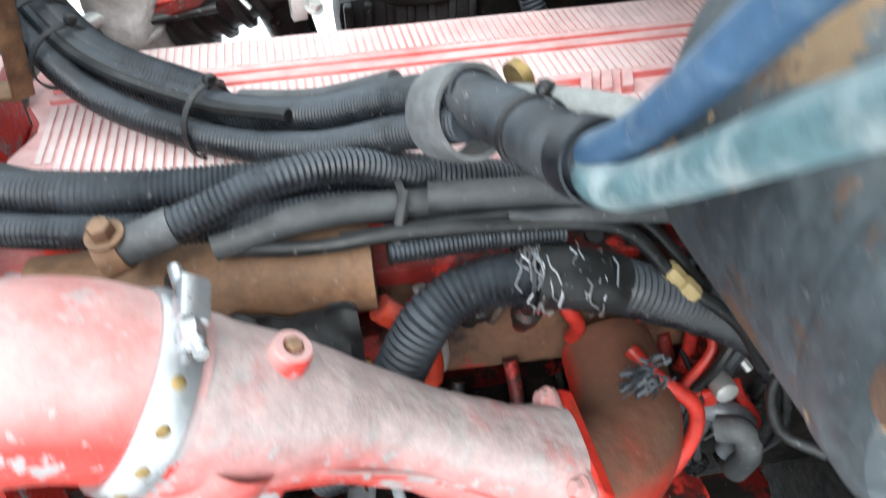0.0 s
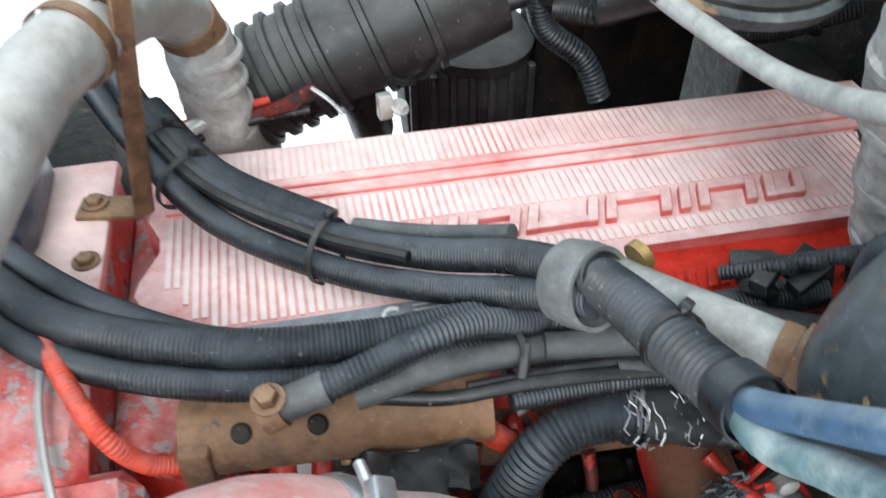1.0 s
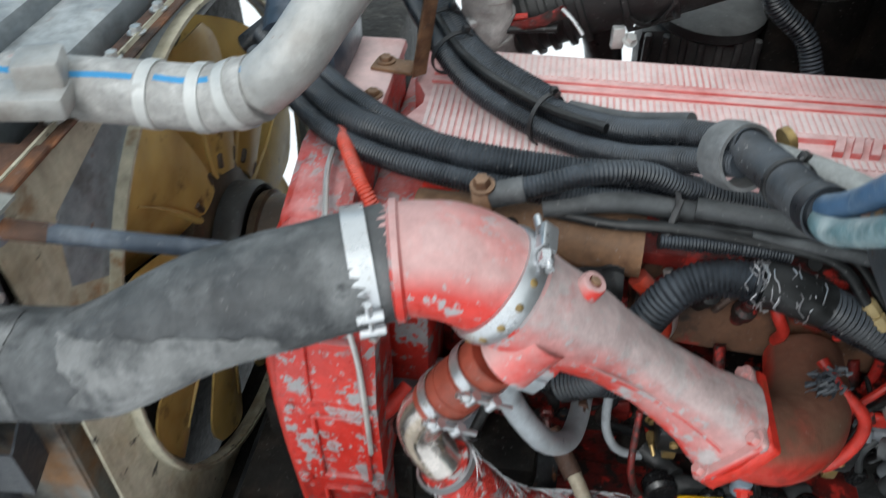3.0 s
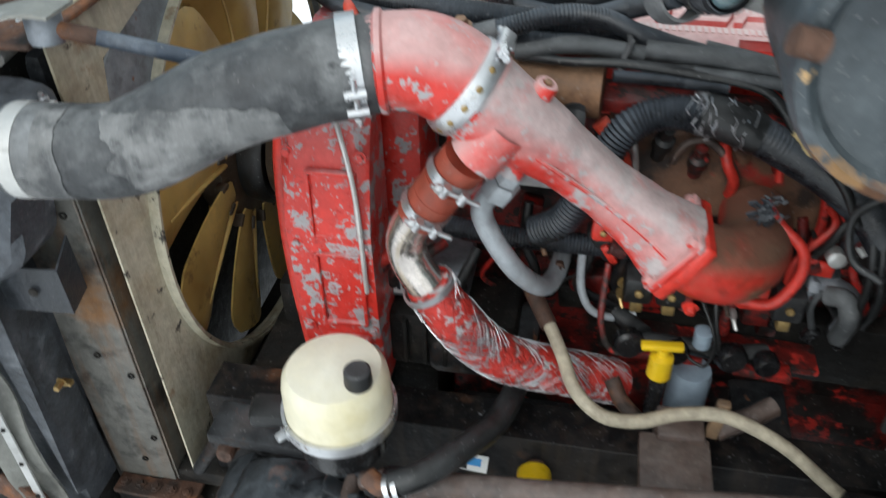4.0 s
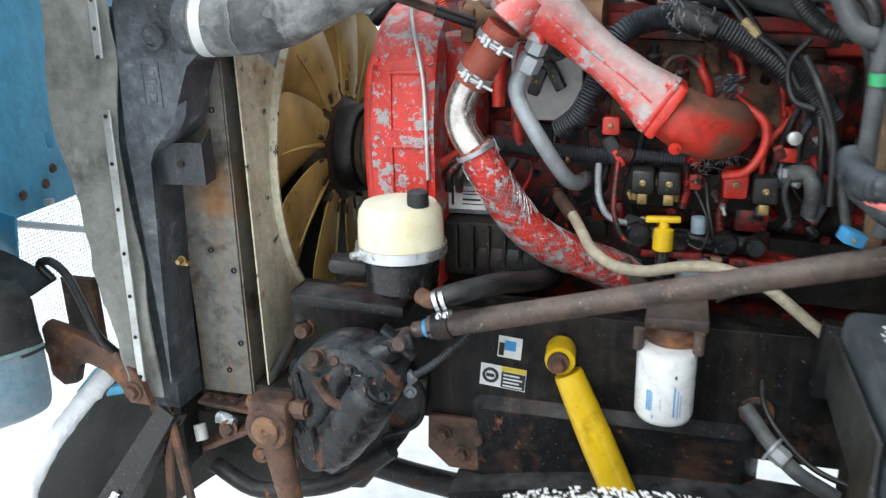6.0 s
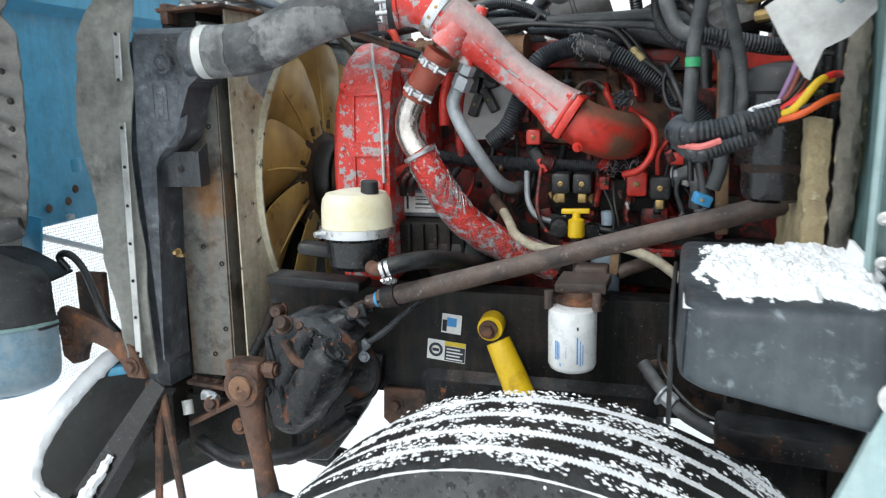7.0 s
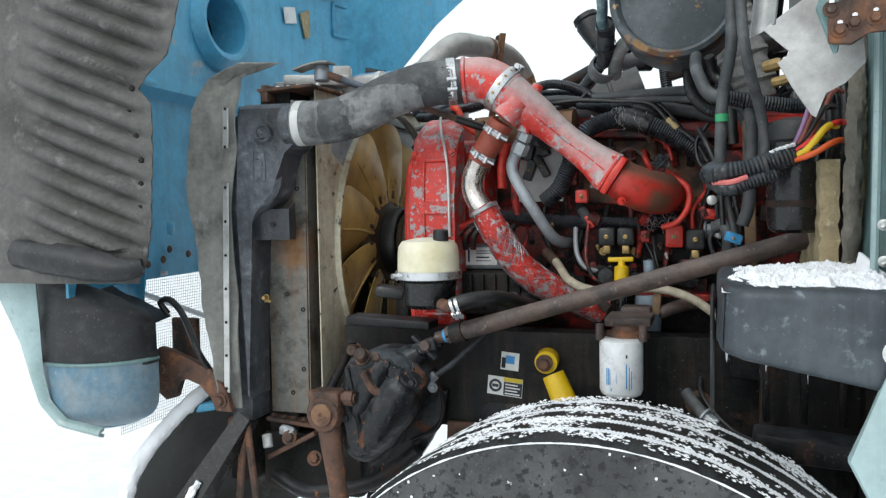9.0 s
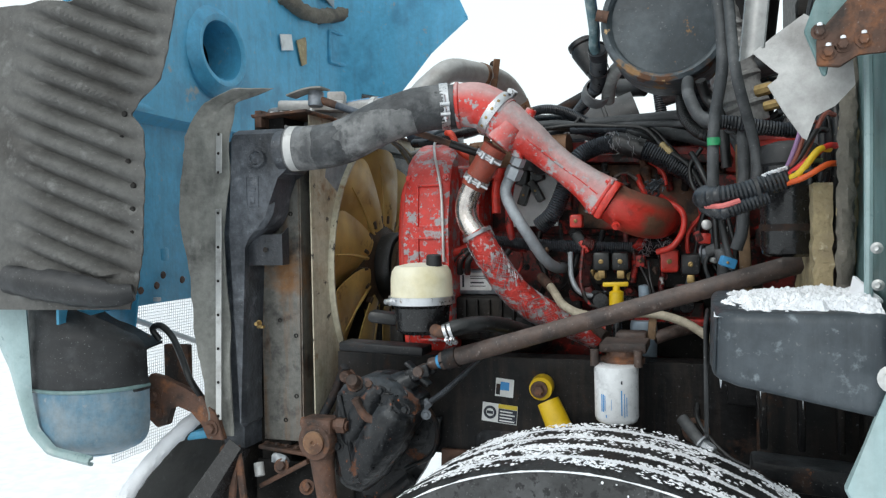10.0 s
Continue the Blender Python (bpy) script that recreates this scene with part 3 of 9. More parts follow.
def ring_tie(c, axis, r, label="black nylon cable tie round the loom"):
    h = thing("cable_tie", label, "cable tie", c, "cable ties")
    part("strap", band(B(), c, axis, r, 0.006, 0.0018), "black_plastic", h)
    u, v, w = frame_of(axis)
    b = B()
    block(b, Vector(c) + v * (r + 0.004) + u * r * 0.4, (0.010, 0.008, 0.008), (10, 20, 40), 0.0015)
    part("head", b, "black_plastic", h)
    return h


# ---- ground ----
def snow_height(x, y):
    return 0.03 * noise.noise((x * 0.6, y * 0.6, 0)) + 0.008 * noise.noise((x * 4, y * 4, 3))


g = B()
surf(g, lambda u, v: ((u - 0.5) * 16, (v - 0.5) * 16, snow_height((u - 0.5) * 16, (v - 0.5) * 16) - 0.03), 90, 90)
for x0, x1, y0, y1 in ((-900, -8, -900, 900), (8, 900, -900, 900), (-8, 8, -900, -8), (-8, 8, 8, 900)):
    surf(g, lambda u, v: (x0 + (x1 - x0) * u, y0 + (y1 - y0) * v, -0.03), 2, 2)
solo("ground", g, "snow", "white snow-covered ground round the parked truck", "snow", kind="structure")


# ---- frame ----
def rail(y, inward, label):
    h = thing("frame_rail", label, "frame rail", (-0.75, y, 0.9), "frame rails")
    prof = [(0, 0.895), (0, 1.14), (0.075, 1.14), (0.075, 1.131), (0.009, 1.131), (0.009, 0.904), (0.075, 0.904), (0.075, 0.895)]
    b = B()
    prism(b, [(yy * inward, z) for yy, z in prof], (-0.74, y, 0), (0, 1, 0), (0, 0, 1), 2.6, 0.0012)
    part("channel", b, "rail", h)
    return h


near_rail = rail(0.0, 1, "grimy black steel frame rail with rust patches")
rail(0.86, -1, "grimy black steel frame rail on the far side")
b = B()
for x, z, r in ((0.135, 1.014, 0.022), (0.30, 0.98, 0.012), (0.36, 1.07, 0.012), (-0.12, 0.94, 0.008), (0.02, 0.93, 0.008)):
    part("hole_ring", lathe(B(), [(r, 0), (r, 0.003), (r * 0.7, 0.003), (r * 0.7, 0.0005), (0, 0.0005)], (x, -0.0005, z), (0, -1, 0), 18), "rail", near_rail, "rusted pressed hole")
b = B()
for x, z in ((0.26, 1.08), (0.31, 1.10), (0.42, 1.02), (0.46, 1.08), (-0.28, 0.915), (0.55, 1.0)):
    part("rail_bolt", bolt(B(), (x, 0, z), (0, -1, 0), 0.011, 0.012), "rust", near_rail, "rusted flange bolt")

for c in ((0.18, 0.43, 0.98), (-0.72, 0.43, 0.92)):
    b = B()
    block(b, c, (0.10, 0.84, 0.10), (0, 0, 0), 0.012)
    solo("cross_member", b, "black_paint", "black steel cross member between the frame rails", "cross member", "cross members")

h = thing("spring_hanger", "rust-brown steel hanger plate bolted under the rail", "bracket", (-0.36, 0, 0.89))
b = B()
prism(b, [(-0.075, 0.02), (-0.078, -0.055), (-0.035, -0.095), (0.02, -0.095), (0.062, -0.05), (0.058, 0.02)], (-0.378, -0.004, 0.89), (1, 0, 0), (0, 0, 1), 0.012, 0.002)
part("plate", b, "rust", h)
for x, z in ((-0.423, 0.872), (-0.350, 0.872), (-0.385, 0.833)):
    part("bolt", bolt(B(), (x, -0.016, z), (0, -1, 0), 0.012, 0.014), "rust", h, "rusted bolt with a pale washer")

h = thing("leaf_spring", "black steel leaf spring above the axle", "leaf spring", (-0.3, -0.03, 0.8))
for k in range(3):
    b = B()
    surf(b, lambda u, v: (-0.40 + 1.15 * u, -0.075 + 0.085 * v, 0.80 - 0.02 * k - 0.18 * (u - 0.45) ** 2 * 2 + 0.05), 24, 1, 0.014)
    part("leaf", b, "black_paint", h)
b = B()
tube(b, [(0.0, -0.5, 0.535), (0.0, 0.43, 0.47), (0.0, 1.36, 0.535)], [0.05, 0.07, 0.05], 12, 0.05)
solo("front_axle", b, "black_paint", "black steel front axle beam", "axle")
h = thing("oil_pan", "dark oily engine sump between the rails", "oil pan", (-0.27, 0.5, 0.6))
b = B()
prism(b, [(-0.38, 0.97), (-0.38, 0.72), (-0.35, 0.62), (-0.31, 0.58), (-0.20, 0.58), (-0.12, 0.64), (0.0, 0.76), (0.16, 0.80), (0.16, 0.97)], (0, 0.32, 0), (1, 0, 0), (0, 0, 1), 0.34, 0.03)
part("pan", b, "black_paint", h)
part("flange", block(B(), (-0.12, 0.49, 0.975), (0.58, 0.38, 0.014), (0, 0, 0), 0.003), "black_paint", h)
b = B()
tube(b, [(-0.66, -0.19, 0.70), (-0.3, -0.26, 0.66), (0.0, -0.3, 0.62)], 0.022, 12, 0.03)
solo("drag_link", b, "black_paint", "dark steel drag link from the pitman arm", "steering link")

b = B()
tube(b, [(-0.815, 0.30, 0.568), (-0.684, 0.30, 0.547), (-0.493, 0.30, 0.521), (0.0, 0.30, 0.485)], 0.032, 14, 0.05)
solo("tie_rod", b, "black_paint", "dark steel tie rod across under the engine", "steering link")

# ---- front wheel ----
WHEEL = Matrix.Translation((0.008, -0.568, 0.548)) @ Euler((0, 0, radians(-3.5))).to_matrix().to_4x4()


def truck_tyre():
    R = 0.553
    h = thing("truck_tyre", "black truck tyre with snow in its grooves", "tyre", WHEEL.translation)
    grooves = (-0.088, -0.030, 0.030, 0.088)
    prof = [(0.30, 0.10), (0.33, 0.128), (0.40, 0.146), (0.455, 0.1475), (0.50, 0.142), (0.527, 0.139), (0.540, 0.137), (0.5435, 0.1365), (0.546, 0.131), (R - 0.003, 0.120)]
    for gx in reversed(grooves):
        prof += [(R, gx + 0.010), (R, gx + 0.0062), (R - 0.013, gx + 0.0035), (R - 0.013, gx - 0.0035), (R, gx - 0.0062), (R, gx - 0.010)]
    prof += [(R - 0.003, -0.120), (0.546, -0.131), (0.5435, -0.1365), (0.540, -0.137), (0.527, -0.139), (0.50, -0.142), (0.455, -0.1475), (0.40, -0.146), (0.33, -0.128), (0.30, -0.10)]
    seg = 240
    b = B()
    rings = [[b.verts.new(WHEEL @ Vector((r * math.cos(2 * math.pi * k / seg), y, r * math.sin(2 * math.pi * k / seg)))) for k in range(seg)] for r, y in prof]
    for i, (p, q) in enumerate(zip(rings, rings[1:])):
        for k in range(seg):
            f = b.faces.new((p[k], p[(k + 1) % seg], q[(k + 1) % seg], q[k]))
            f.material_index = 0 if prof[i][0] >= 0.5435 and prof[i + 1][0] >= 0.5435 else 1
    t = part("carcass", b, "tyre", h)
    t.data.materials.append(M["sidewall"])
    # snow packed in the grooves, combed into teeth along its edges
    for gi, gx in enumerate(grooves):
        b = B()
        n = 520
        lo, hi = [], []
        for k in range(n + 1):
            a = math.pi * (0.03 + 0.94 * k / n)
            tooth = 0.0055 if k % 2 else 0.0
            gap = noise.noise((k * 0.035, gi * 7, 1))
            wide = max(0.0, 0.0062 + tooth * min(1.0, max(0.0, 0.75 + gap)) + 0.002 * noise.noise((k * 0.11, gi, 4)))
            r = R + 0.0006 + 0.0012 * noise.noise((k * 0.2, gi, 9))
            for row, sgn in ((lo, -1), (hi, 1)):
                row.append(b.verts.new(WHEEL @ Vector((r * math.cos(a), gx + sgn * wide, r * math.sin(a)))))
        for k in range(n):
            b.faces.new((lo[k], lo[k + 1], hi[k + 1], hi[k]))
        part("snow_strip", b, "snow", t, "snow packed in a tread groove")
    b = B()

    def shoulder(u, v):
        a = math.pi * (0.04 + 0.92 * u)
        w = 0.0022 + 0.0022 * noise.noise((u * 50, 0, 8)) + 0.0012 * noise.noise((u * 200, 2, 8))
        return WHEEL @ Vector(((0.5438 + w * (v - 0.3)) * math.cos(a), -0.1372, (0.5438 + w * (v - 0.3)) * math.sin(a)))

    surf(b, shoulder, 420, 1, 0.0015)
    part("snow_line", b, "snow", t, "snow on the shoulder rib")
    # crumbs of blown snow on the tread
    b = B()
    rnd = random.Random(12)
    for i in range(30000):
        u, v = rnd.random(), rnd.random()
        thick = noise.noise((u * 9, v * 3.5, 3)) + 0.7 * noise.noise((u * 34, v * 11, 6)) + 0.75 * (1.0 - abs(u - 0.46) * 2.2) - 0.30
        if rnd.random() > 0.75 * thick:
            continue
        y = -0.130 + 0.260 * v
        d = min(abs(y - gx) for gx in grooves)
        if d > 0.022 and rnd.random() < 0.45:
            continue
        a = radians(40 + 115 * u)
        e1, e2, e3 = (WHEEL.to_3x3() @ Vector(q) for q in ((-math.sin(a), 0, math.cos(a)), (0, 1, 0), (math.cos(a), 0, math.sin(a))))
        c = WHEEL @ Vector((R * math.cos(a), y, R * math.sin(a)))
        s = rnd.uniform(0.0012, 0.0036)
        n_ = 6
        ph = rnd.uniform(0, 6)
        low = [b.verts.new(c + (e1 * math.cos(ph + 6.283 * k / n_) * rnd.uniform(0.7, 1.6) + e2 * math.sin(ph + 6.283 * k / n_) * rnd.uniform(0.7, 1.3)) * s + e3 * 0.0002) for k in range(n_)]
        top = b.verts.new(c + e3 * s * rnd.uniform(0.4, 0.8))
        for k in range(n_):
            b.faces.new((low[k], low[(k + 1) % n_], top))
    tagged(part("blown_snow", b, "snow", t, "crumbs of blown snow on the tread"), kind="stuff")
    # moulded bars in place of the writing
    ux = WHEEL.to_3x3() @ Vector((1, 0, 0))
    for a0, wd in ((113, 9), (101.5, 9.5), (89, 10), (76, 10), (64, 8)):
        for r0, r1 in ((0.405, 0.412), (0.448, 0.455)):
            part("moulded_bar", prism(B(), [(r * math.cos(radians(a)), r * math.sin(radians(a))) for r, a in ((r0, a0), (r0, a0 - wd / 2), (r0, a0 - wd), (r1, a0 - wd), (r1, a0 - wd / 2), (r1, a0))], WHEEL @ Vector((0, -0.1465, 0)), ux, (0, 0, 1), 0.0025), "sidewall", t)
        for aa in (a0, a0 - wd + 1.2):
            part("moulded_bar", prism(B(), [(r * math.cos(radians(a)), r * math.sin(radians(a))) for r, a in ((0.405, aa), (0.405, aa - 1.2), (0.455, aa - 1.2), (0.455, aa))], WHEEL @ Vector((0, -0.1465, 0)), ux, (0, 0, 1), 0.0025), "sidewall", t)
    b = B()
    rnd = random.Random(4)
    for i in range(26):
        a, r = radians(rnd.uniform(55, 130)), rnd.uniform(0.48, 0.54)
        m = WHEEL @ Matrix.Translation((r * math.cos(a), -0.1415, r * math.sin(a))) @ Matrix.Diagonal((rnd.uniform(0.001, 0.003), 0.0015, rnd.uniform(0.001, 0.003), 1))
        bmesh.ops.create_icosphere(b, subdivisions=1, radius=1.0, matrix=m)
    tagged(part("snow_crumb", b, "snow", t, "crumbs of snow on the sidewall"), kind="stuff")
    b = B()
    lathe(b, [(0.302, -0.10), (0.29, -0.12), (0.27, -0.10), (0.20, -0.03), (0.10, -0.02), (0.09, -0.08), (0, -0.08)], WHEEL.translation, WHEEL.to_3x3() @ Vector((0, 1, 0)), 40)
    part("rim", b, "rim", h)


truck_tyre()

# ---- radiator and charge air cooler ----
rad = thing("radiator", "dark radiator core with grey rusting side channel", "radiator", (-0.88, 0.4, 0.9))
b = B()
block(b, (-0.923, 0.429, 1.24), (0.09, 0.88, 1.04), (0, 0, 0), 0.004)
part("core", b, "dark", rad)
b = B()
prism(b, [(-0.955, 0.90), (-0.842, 0.90), (-0.836, 1.62), (-0.955, 1.60)], (0, -0.012, 0), (1, 0, 0), (0, 0, 1), 0.004, 0.001)
prism(b, [(-0.842, 0.90), (-0.838, 0.90), (-0.832, 1.62), (-0.836, 1.62)], (0, -0.012, 0), (1, 0, 0), (0, 0, 1), -0.06)
part("side_channel", b, "channel", rad, "grey side channel with an orange rust streak")
for x, z in ((-0.899, 1.22), (-0.889, 0.955), (-0.852, 1.18), (-0.855, 1.02), (-0.86, 1.5)):
    b = B()
    lathe(b, [(0.006, 0), (0.006, 0.002), (0.0035, 0.002), (0.0035, -0.001), (0, -0.001)], (x, -0.0165, z), (0, -1, 0), 12)
    part("rivet_hole", b, "dark", rad)
b = B()
for p in ([(-0.958, -0.078), (-0.855, -0.072)], [(-0.958, -0.078), (-0.94, -0.016)], [(-0.855, -0.072), (-0.868, -0.016)]):
    (x0, y0), (x1, y1) = p
    surf(b, lambda u, v: (x0 + (x1 - x0) * u, y0 + (y1 - y0) * u, 1.368 + (0.078 + 0.02 * abs(y1 - y0) / 0.06 * u) * v), 1, 1, 0.003)
part("box_bracket", b, "cac", rad, "grey folded bracket open at the top")
b = B()
lathe(b, [(0.007, 0), (0.007, 0.0015), (0, 0.0015)], (-0.900, -0.0785, 1.408), (0.05, -1, 0), 14)
part("bracket_hole", b, "dark", rad)
b = B()
prism(b, [(-0.955, 0.0), (-0.80, -0.012), (-0.80, -0.022), (-0.955, -0.01)], (0, -0.05, 0.892), (1, 0, 0), (0, 0, 1), -0.09, 0.002)
part("foot", b, "rust", rad, "rusted mounting foot")
for k in range(5):
    part("foot_bolt", bolt(B(), (-0.94 + 0.03 * k, -0.03, 0.892 - 0.002 * k), (0, 0, 1), 0.007, 0.006), "rust", rad)
b = B()
bolt(b, (-0.925, -0.077, 1.218), (0, -1, 0), 0.006, 0.016)
block(b, (-0.925, -0.069, 1.208), (0.02, 0.012, 0.008), (0, 0, 0), 0.002)
part("stud", b, "brass", rad, "rusty stud with a nut")

cac = thing("charge_air_cooler", "dark dusty plastic end tank of the charge cooler", "cooler", (-0.9, -0.05, 0.95))
b = B()
t = bmesh.new()
outline = [(-0.978, 0.95), (-0.953, 0.95), (-0.952, 1.42), (-0.930, 1.437), (-0.897, 1.456), (-0.870, 1.482), (-0.857, 1.518), (-0.852, 1.60), (-0.80, 1.60), (-0.795, 1.70), (-0.82, 1.712), (-0.97, 1.715), (-0.984, 1.70), (-0.986, 1.45)]
prism(b, outline, (0, -0.015, 0), (1, 0, 0), (0, 0, 1), 0.095, 0.012)
part("end_tank", b, "cac", cac)
b = B()
block(b, (-0.91, 0.467, 1.675), (0.11, 0.86, 0.07), (0, 0, 0), 0.02)
block(b, (-1.002, 0.378, 1.290), (0.064, 0.93, 0.80), (0, 0, 0), 0.004)
part("cooler_core", b, "cac", cac)
b = B()
lathe(b, [(0.021, 0.0005), (0.023, 0.004), (0.019, 0.004), (0.017, 0.0005)], (-0.897, -0.117, 1.639), (0, -1, 0), 28)
for x, z, w_, h_ in ((-0.912, 1.629, 0.026, 0.004), (-0.912, 1.621, 0.024, 0.004), (-0.914, 1.578, 0.018, 0.008), (-0.914, 1.562, 0.020, 0.008), (-0.914, 1.535, 0.014, 0.016)):
    block(b, (x, -0.111, z), (w_, 0.003, h_), (0, 0, 0), 0.001)
for dx in (-0.017, 0.017):
    block(b, (-0.914 + dx, -0.111, 1.557), (0.002, 0.003, 0.075))
for dz in (-0.0375, 0.0375):
    block(b, (-0.914, -0.111, 1.557 + dz), (0.036, 0.003, 0.002))
part("moulded_mark", b, "cac", cac, "raised moulded oval and plate")
b = B()
lathe(b, [(0.046, -0.05), (0.050, -0.05), (0.050, 0.03), (0.046, 0.03)], (-0.788, -0.094, 1.659), (1, 0, 0.05), 32)
part("outlet", b, "cac", cac)
b = B()
tube(b, [(-0.877, -0.007, 1.724), (-0.899, 0.277, 1.735), (-0.92, 0.669, 1.732)], 0.011, 10, 0.03)
part("top_pipe", b, "silver_pipe", cac)

# rusted bracket and top tank on the radiator
h = thing("radiator_top_bracket", "rust-brown bracket bar along the radiator top", "bracket", (-0.905, 0.117, 1.755))
b = B()
prism(b, [(-0.95, 1.752), (-0.79, 1.758), (-0.79, 1.766), (-0.955, 1.762)], (0, -0.05, 0), (1, 0, 0), (0, 0, 1), -0.16, 0.002)
prism(b, [(-0.835, 1.752), (-0.79, 1.758), (-0.79, 1.764), (-0.835, 1.758)], (0, 0.112, 0), (1, 0, 0), (0, 0, 1), -0.66, 0.002)
part("plate", b, "rust", h)
b = B()
block(b, (-0.932, -0.029, 1.749), (0.02, 0.04, 0.045), (0, 0, 0), 0.003)
part("hanger", b, "rust", h)
for k in range(5):
    part("bolt", bolt(B(), (-0.93 + 0.03 * k, 0.02, 1.763), (0, 0, 1), 0.007, 0.014), "alu", h, "zinc nut")
for k in range(9):
    part("bolt", bolt(B(), (-0.812, 0.16 + 0.07 * k, 1.764), (0, 0, 1), 0.008, 0.010), "alu", h, "zinc nut")
b = B()
block(b, (-0.928, 0.527, 1.747), (0.125, 0.86, 0.05), (0, 0, 0), 0.015)
block(b, (-0.973, 0.523, 1.779), (0.05, 0.86, 0.05), (0, 0, 0), 0.015)
part("header_tank", b, "slate", h, "slate grey header tank")
b = B()
block(b, (-0.868, 0.13, 1.802), (0.19, 0.05, 0.03), (0, 2, 12), 0.008)
block(b, (-0.809, 0.164, 1.817), (0.05, 0.05, 0.05), (0, 0, 20), 0.006)
part("end_block", b, "silver_pipe", h, "whitish aluminium end block")

# rubber air seal with its clamping strips
b = B()


def seal_edge(v):
    zs = [0.93, 1.10, 1.25, 1.45, 1.60, 1.70, 1.78, 1.81]
    left = [-1.03, -1.055, -1.075, -1.102, -1.104, -1.085, -1.035, -0.94]
    right = [-0.985, -0.985, -0.99, -0.997, -0.978, -0.975, -0.96, -0.84]
    z = np.interp(v, np.linspace(0, 1, 8), zs)
    return z, float(np.interp(v, np.linspace(0, 1, 8), left)), float(np.interp(v, np.linspace(0, 1, 8), right))


def seal(u, v):
    z, a, c = seal_edge(v)
    wave = 0.006 * math.sin(v * 23 + u * 2) + 0.01 * noise.noise((u * 3, v * 9, 2))
    ragged = 0.006 * noise.noise((v * 30, 4, 1)) * (1 - u)
    return (a + (c - a) * u + ragged, -0.118 - 0.03 * (1 - u) ** 2 + wave, z)


surf(b, seal, 10, 60, 0.004)
h = thing("air_seal", "grey-green rubber air seal sheet beside the radiator", "seal", (-1.03, -0.12, 0.93))
part("sheet", b, "seal", h)
for z0, z1, x0, x1 in ((1.605, 1.705, -0.995, -0.991), (0.975, 1.515, -1.0135, -0.998)):
    b = B()
    prism(b, [(x0 - 0.0085, z0), (x0 + 0.0085, z0), (x1 + 0.0085, z1), (x1 - 0.0085, z1)], (0, -0.134, 0), (1, 0, 0), (0, 0, 1), 0.004, 0.001)
    s = part("strip", b, "alu", h, "pale aluminium clamping strip")
    n = max(2, int((z1 - z0) / 0.085))
    for k in range(n + 1):
        q = 0.02 + 0.96 * k / n
        part("rivet", lathe(B(), [(0.004, 0), (0.003, 0.002), (0, 0.0025)], (x0 + (x1 - x0) * q, -0.139, z0 + (z1 - z0) * q), (0, -1, 0), 10), "dark", s)
b = B()
surf(b, lambda u, v: (-0.83 + 0.10 * u, -0.08 + 0.05 * v, 1.80 + 0.015 * math.sin(u * 2)), 6, 4, 0.004)
part("top_flap", b, "seal", h, "loose rubber flap on top")

# ---- fan and shroud ----
FANC = Vector((-0.822, 0.45, 1.339))
MOUTH = Vector((-0.824, 0.468, 1.343))
shr = thing("fan_shroud", "cream stained plastic fan shroud", "fan shroud", (-0.8, 0.43, 0.9))


def shroud(u, v):
    # from a square frame to a round mouth
    a = 2 * math.pi * u
    c, s = math.cos(a), math.sin(a)
    q = 1 / max(abs(c) / 0.472, abs(s) / 0.425)
    k = min(1.0, v / 0.7)
    r = q + (0.400 - q) * k
    return (-0.806 + 0.012 * k + 0.012 * max(0.0, v - 0.7) / 0.3, MOUTH.y + r * c, MOUTH.z + r * s)


part("plate", surf(B(), lambda u, v: shroud(u, 0.36 * v), 120, 5, 0.004), "shroud", shr)
part("mouth_flare", surf(B(), lambda u, v: shroud(0.41 + 0.44 * u, 0.36 + 0.64 * v), 60, 8, 0.004), "shroud", shr)
part("mouth_flare", surf(B(), lambda u, v: shroud(-0.15 + 0.56 * u, 0.36 + 0.64 * v), 70, 8, 0.004), "slate", shr, "slate grey upper shroud")
b = B()
lathe(b, [(0.400, -0.02), (0.406, -0.02), (0.406, 0.008), (0.400, 0.008), (0.400, -0.02)], (-0.786, MOUTH.y, MOUTH.z), (1, 0, 0), 90)
part("mouth_ring", b, "shroud", shr)

fan = thing("radiator_fan", "amber translucent plastic radiator fan", "fan", FANC)
for k in range(9):
    a0 = 2 * math.pi * (k + 0.15) / 9

    def blade(u, v):
        # wide, twisted and cupped, each one over the next
        r = 0.125 + 0.245 * v
        half = (0.055 + 0.090 * v ** 0.7) * (1.0 - 0.30 * max(0.0, (v - 0.75) / 0.25) ** 3)
        a = a0 + (u - 0.5) * 2 * half / r + 0.12 * v
        x = (0.5 - u) * (0.085 - 0.02 * v) + 0.030 * math.sin(u * math.pi) - 0.015
        return FANC + Vector((x, r * math.cos(a), r * math.sin(a)))

    bl = part("blade", surf(B(), blade, 14, 14, 0.004), "fan", fan)
    b = B()
    tube(b, [blade(0.5, 0.0) + Vector((0.006, 0, 0)), blade(0.5, 0.45) + Vector((0.007, 0, 0)), blade(0.5, 0.8) + Vector((0.004, 0, 0))], [0.007, 0.004, 0.002], 8, 0.02)
    part("blade_rib", b, "fan", bl)
part("hub", lathe(B(), [(0, 0.0), (0.130, 0.0), (0.140, 0.01), (0.140, 0.055), (0.12, 0.065), (0, 0.065)], FANC - Vector((0.035, 0, 0)), (1, 0, 0), 48), "hub", fan, "brown oily fan hub")
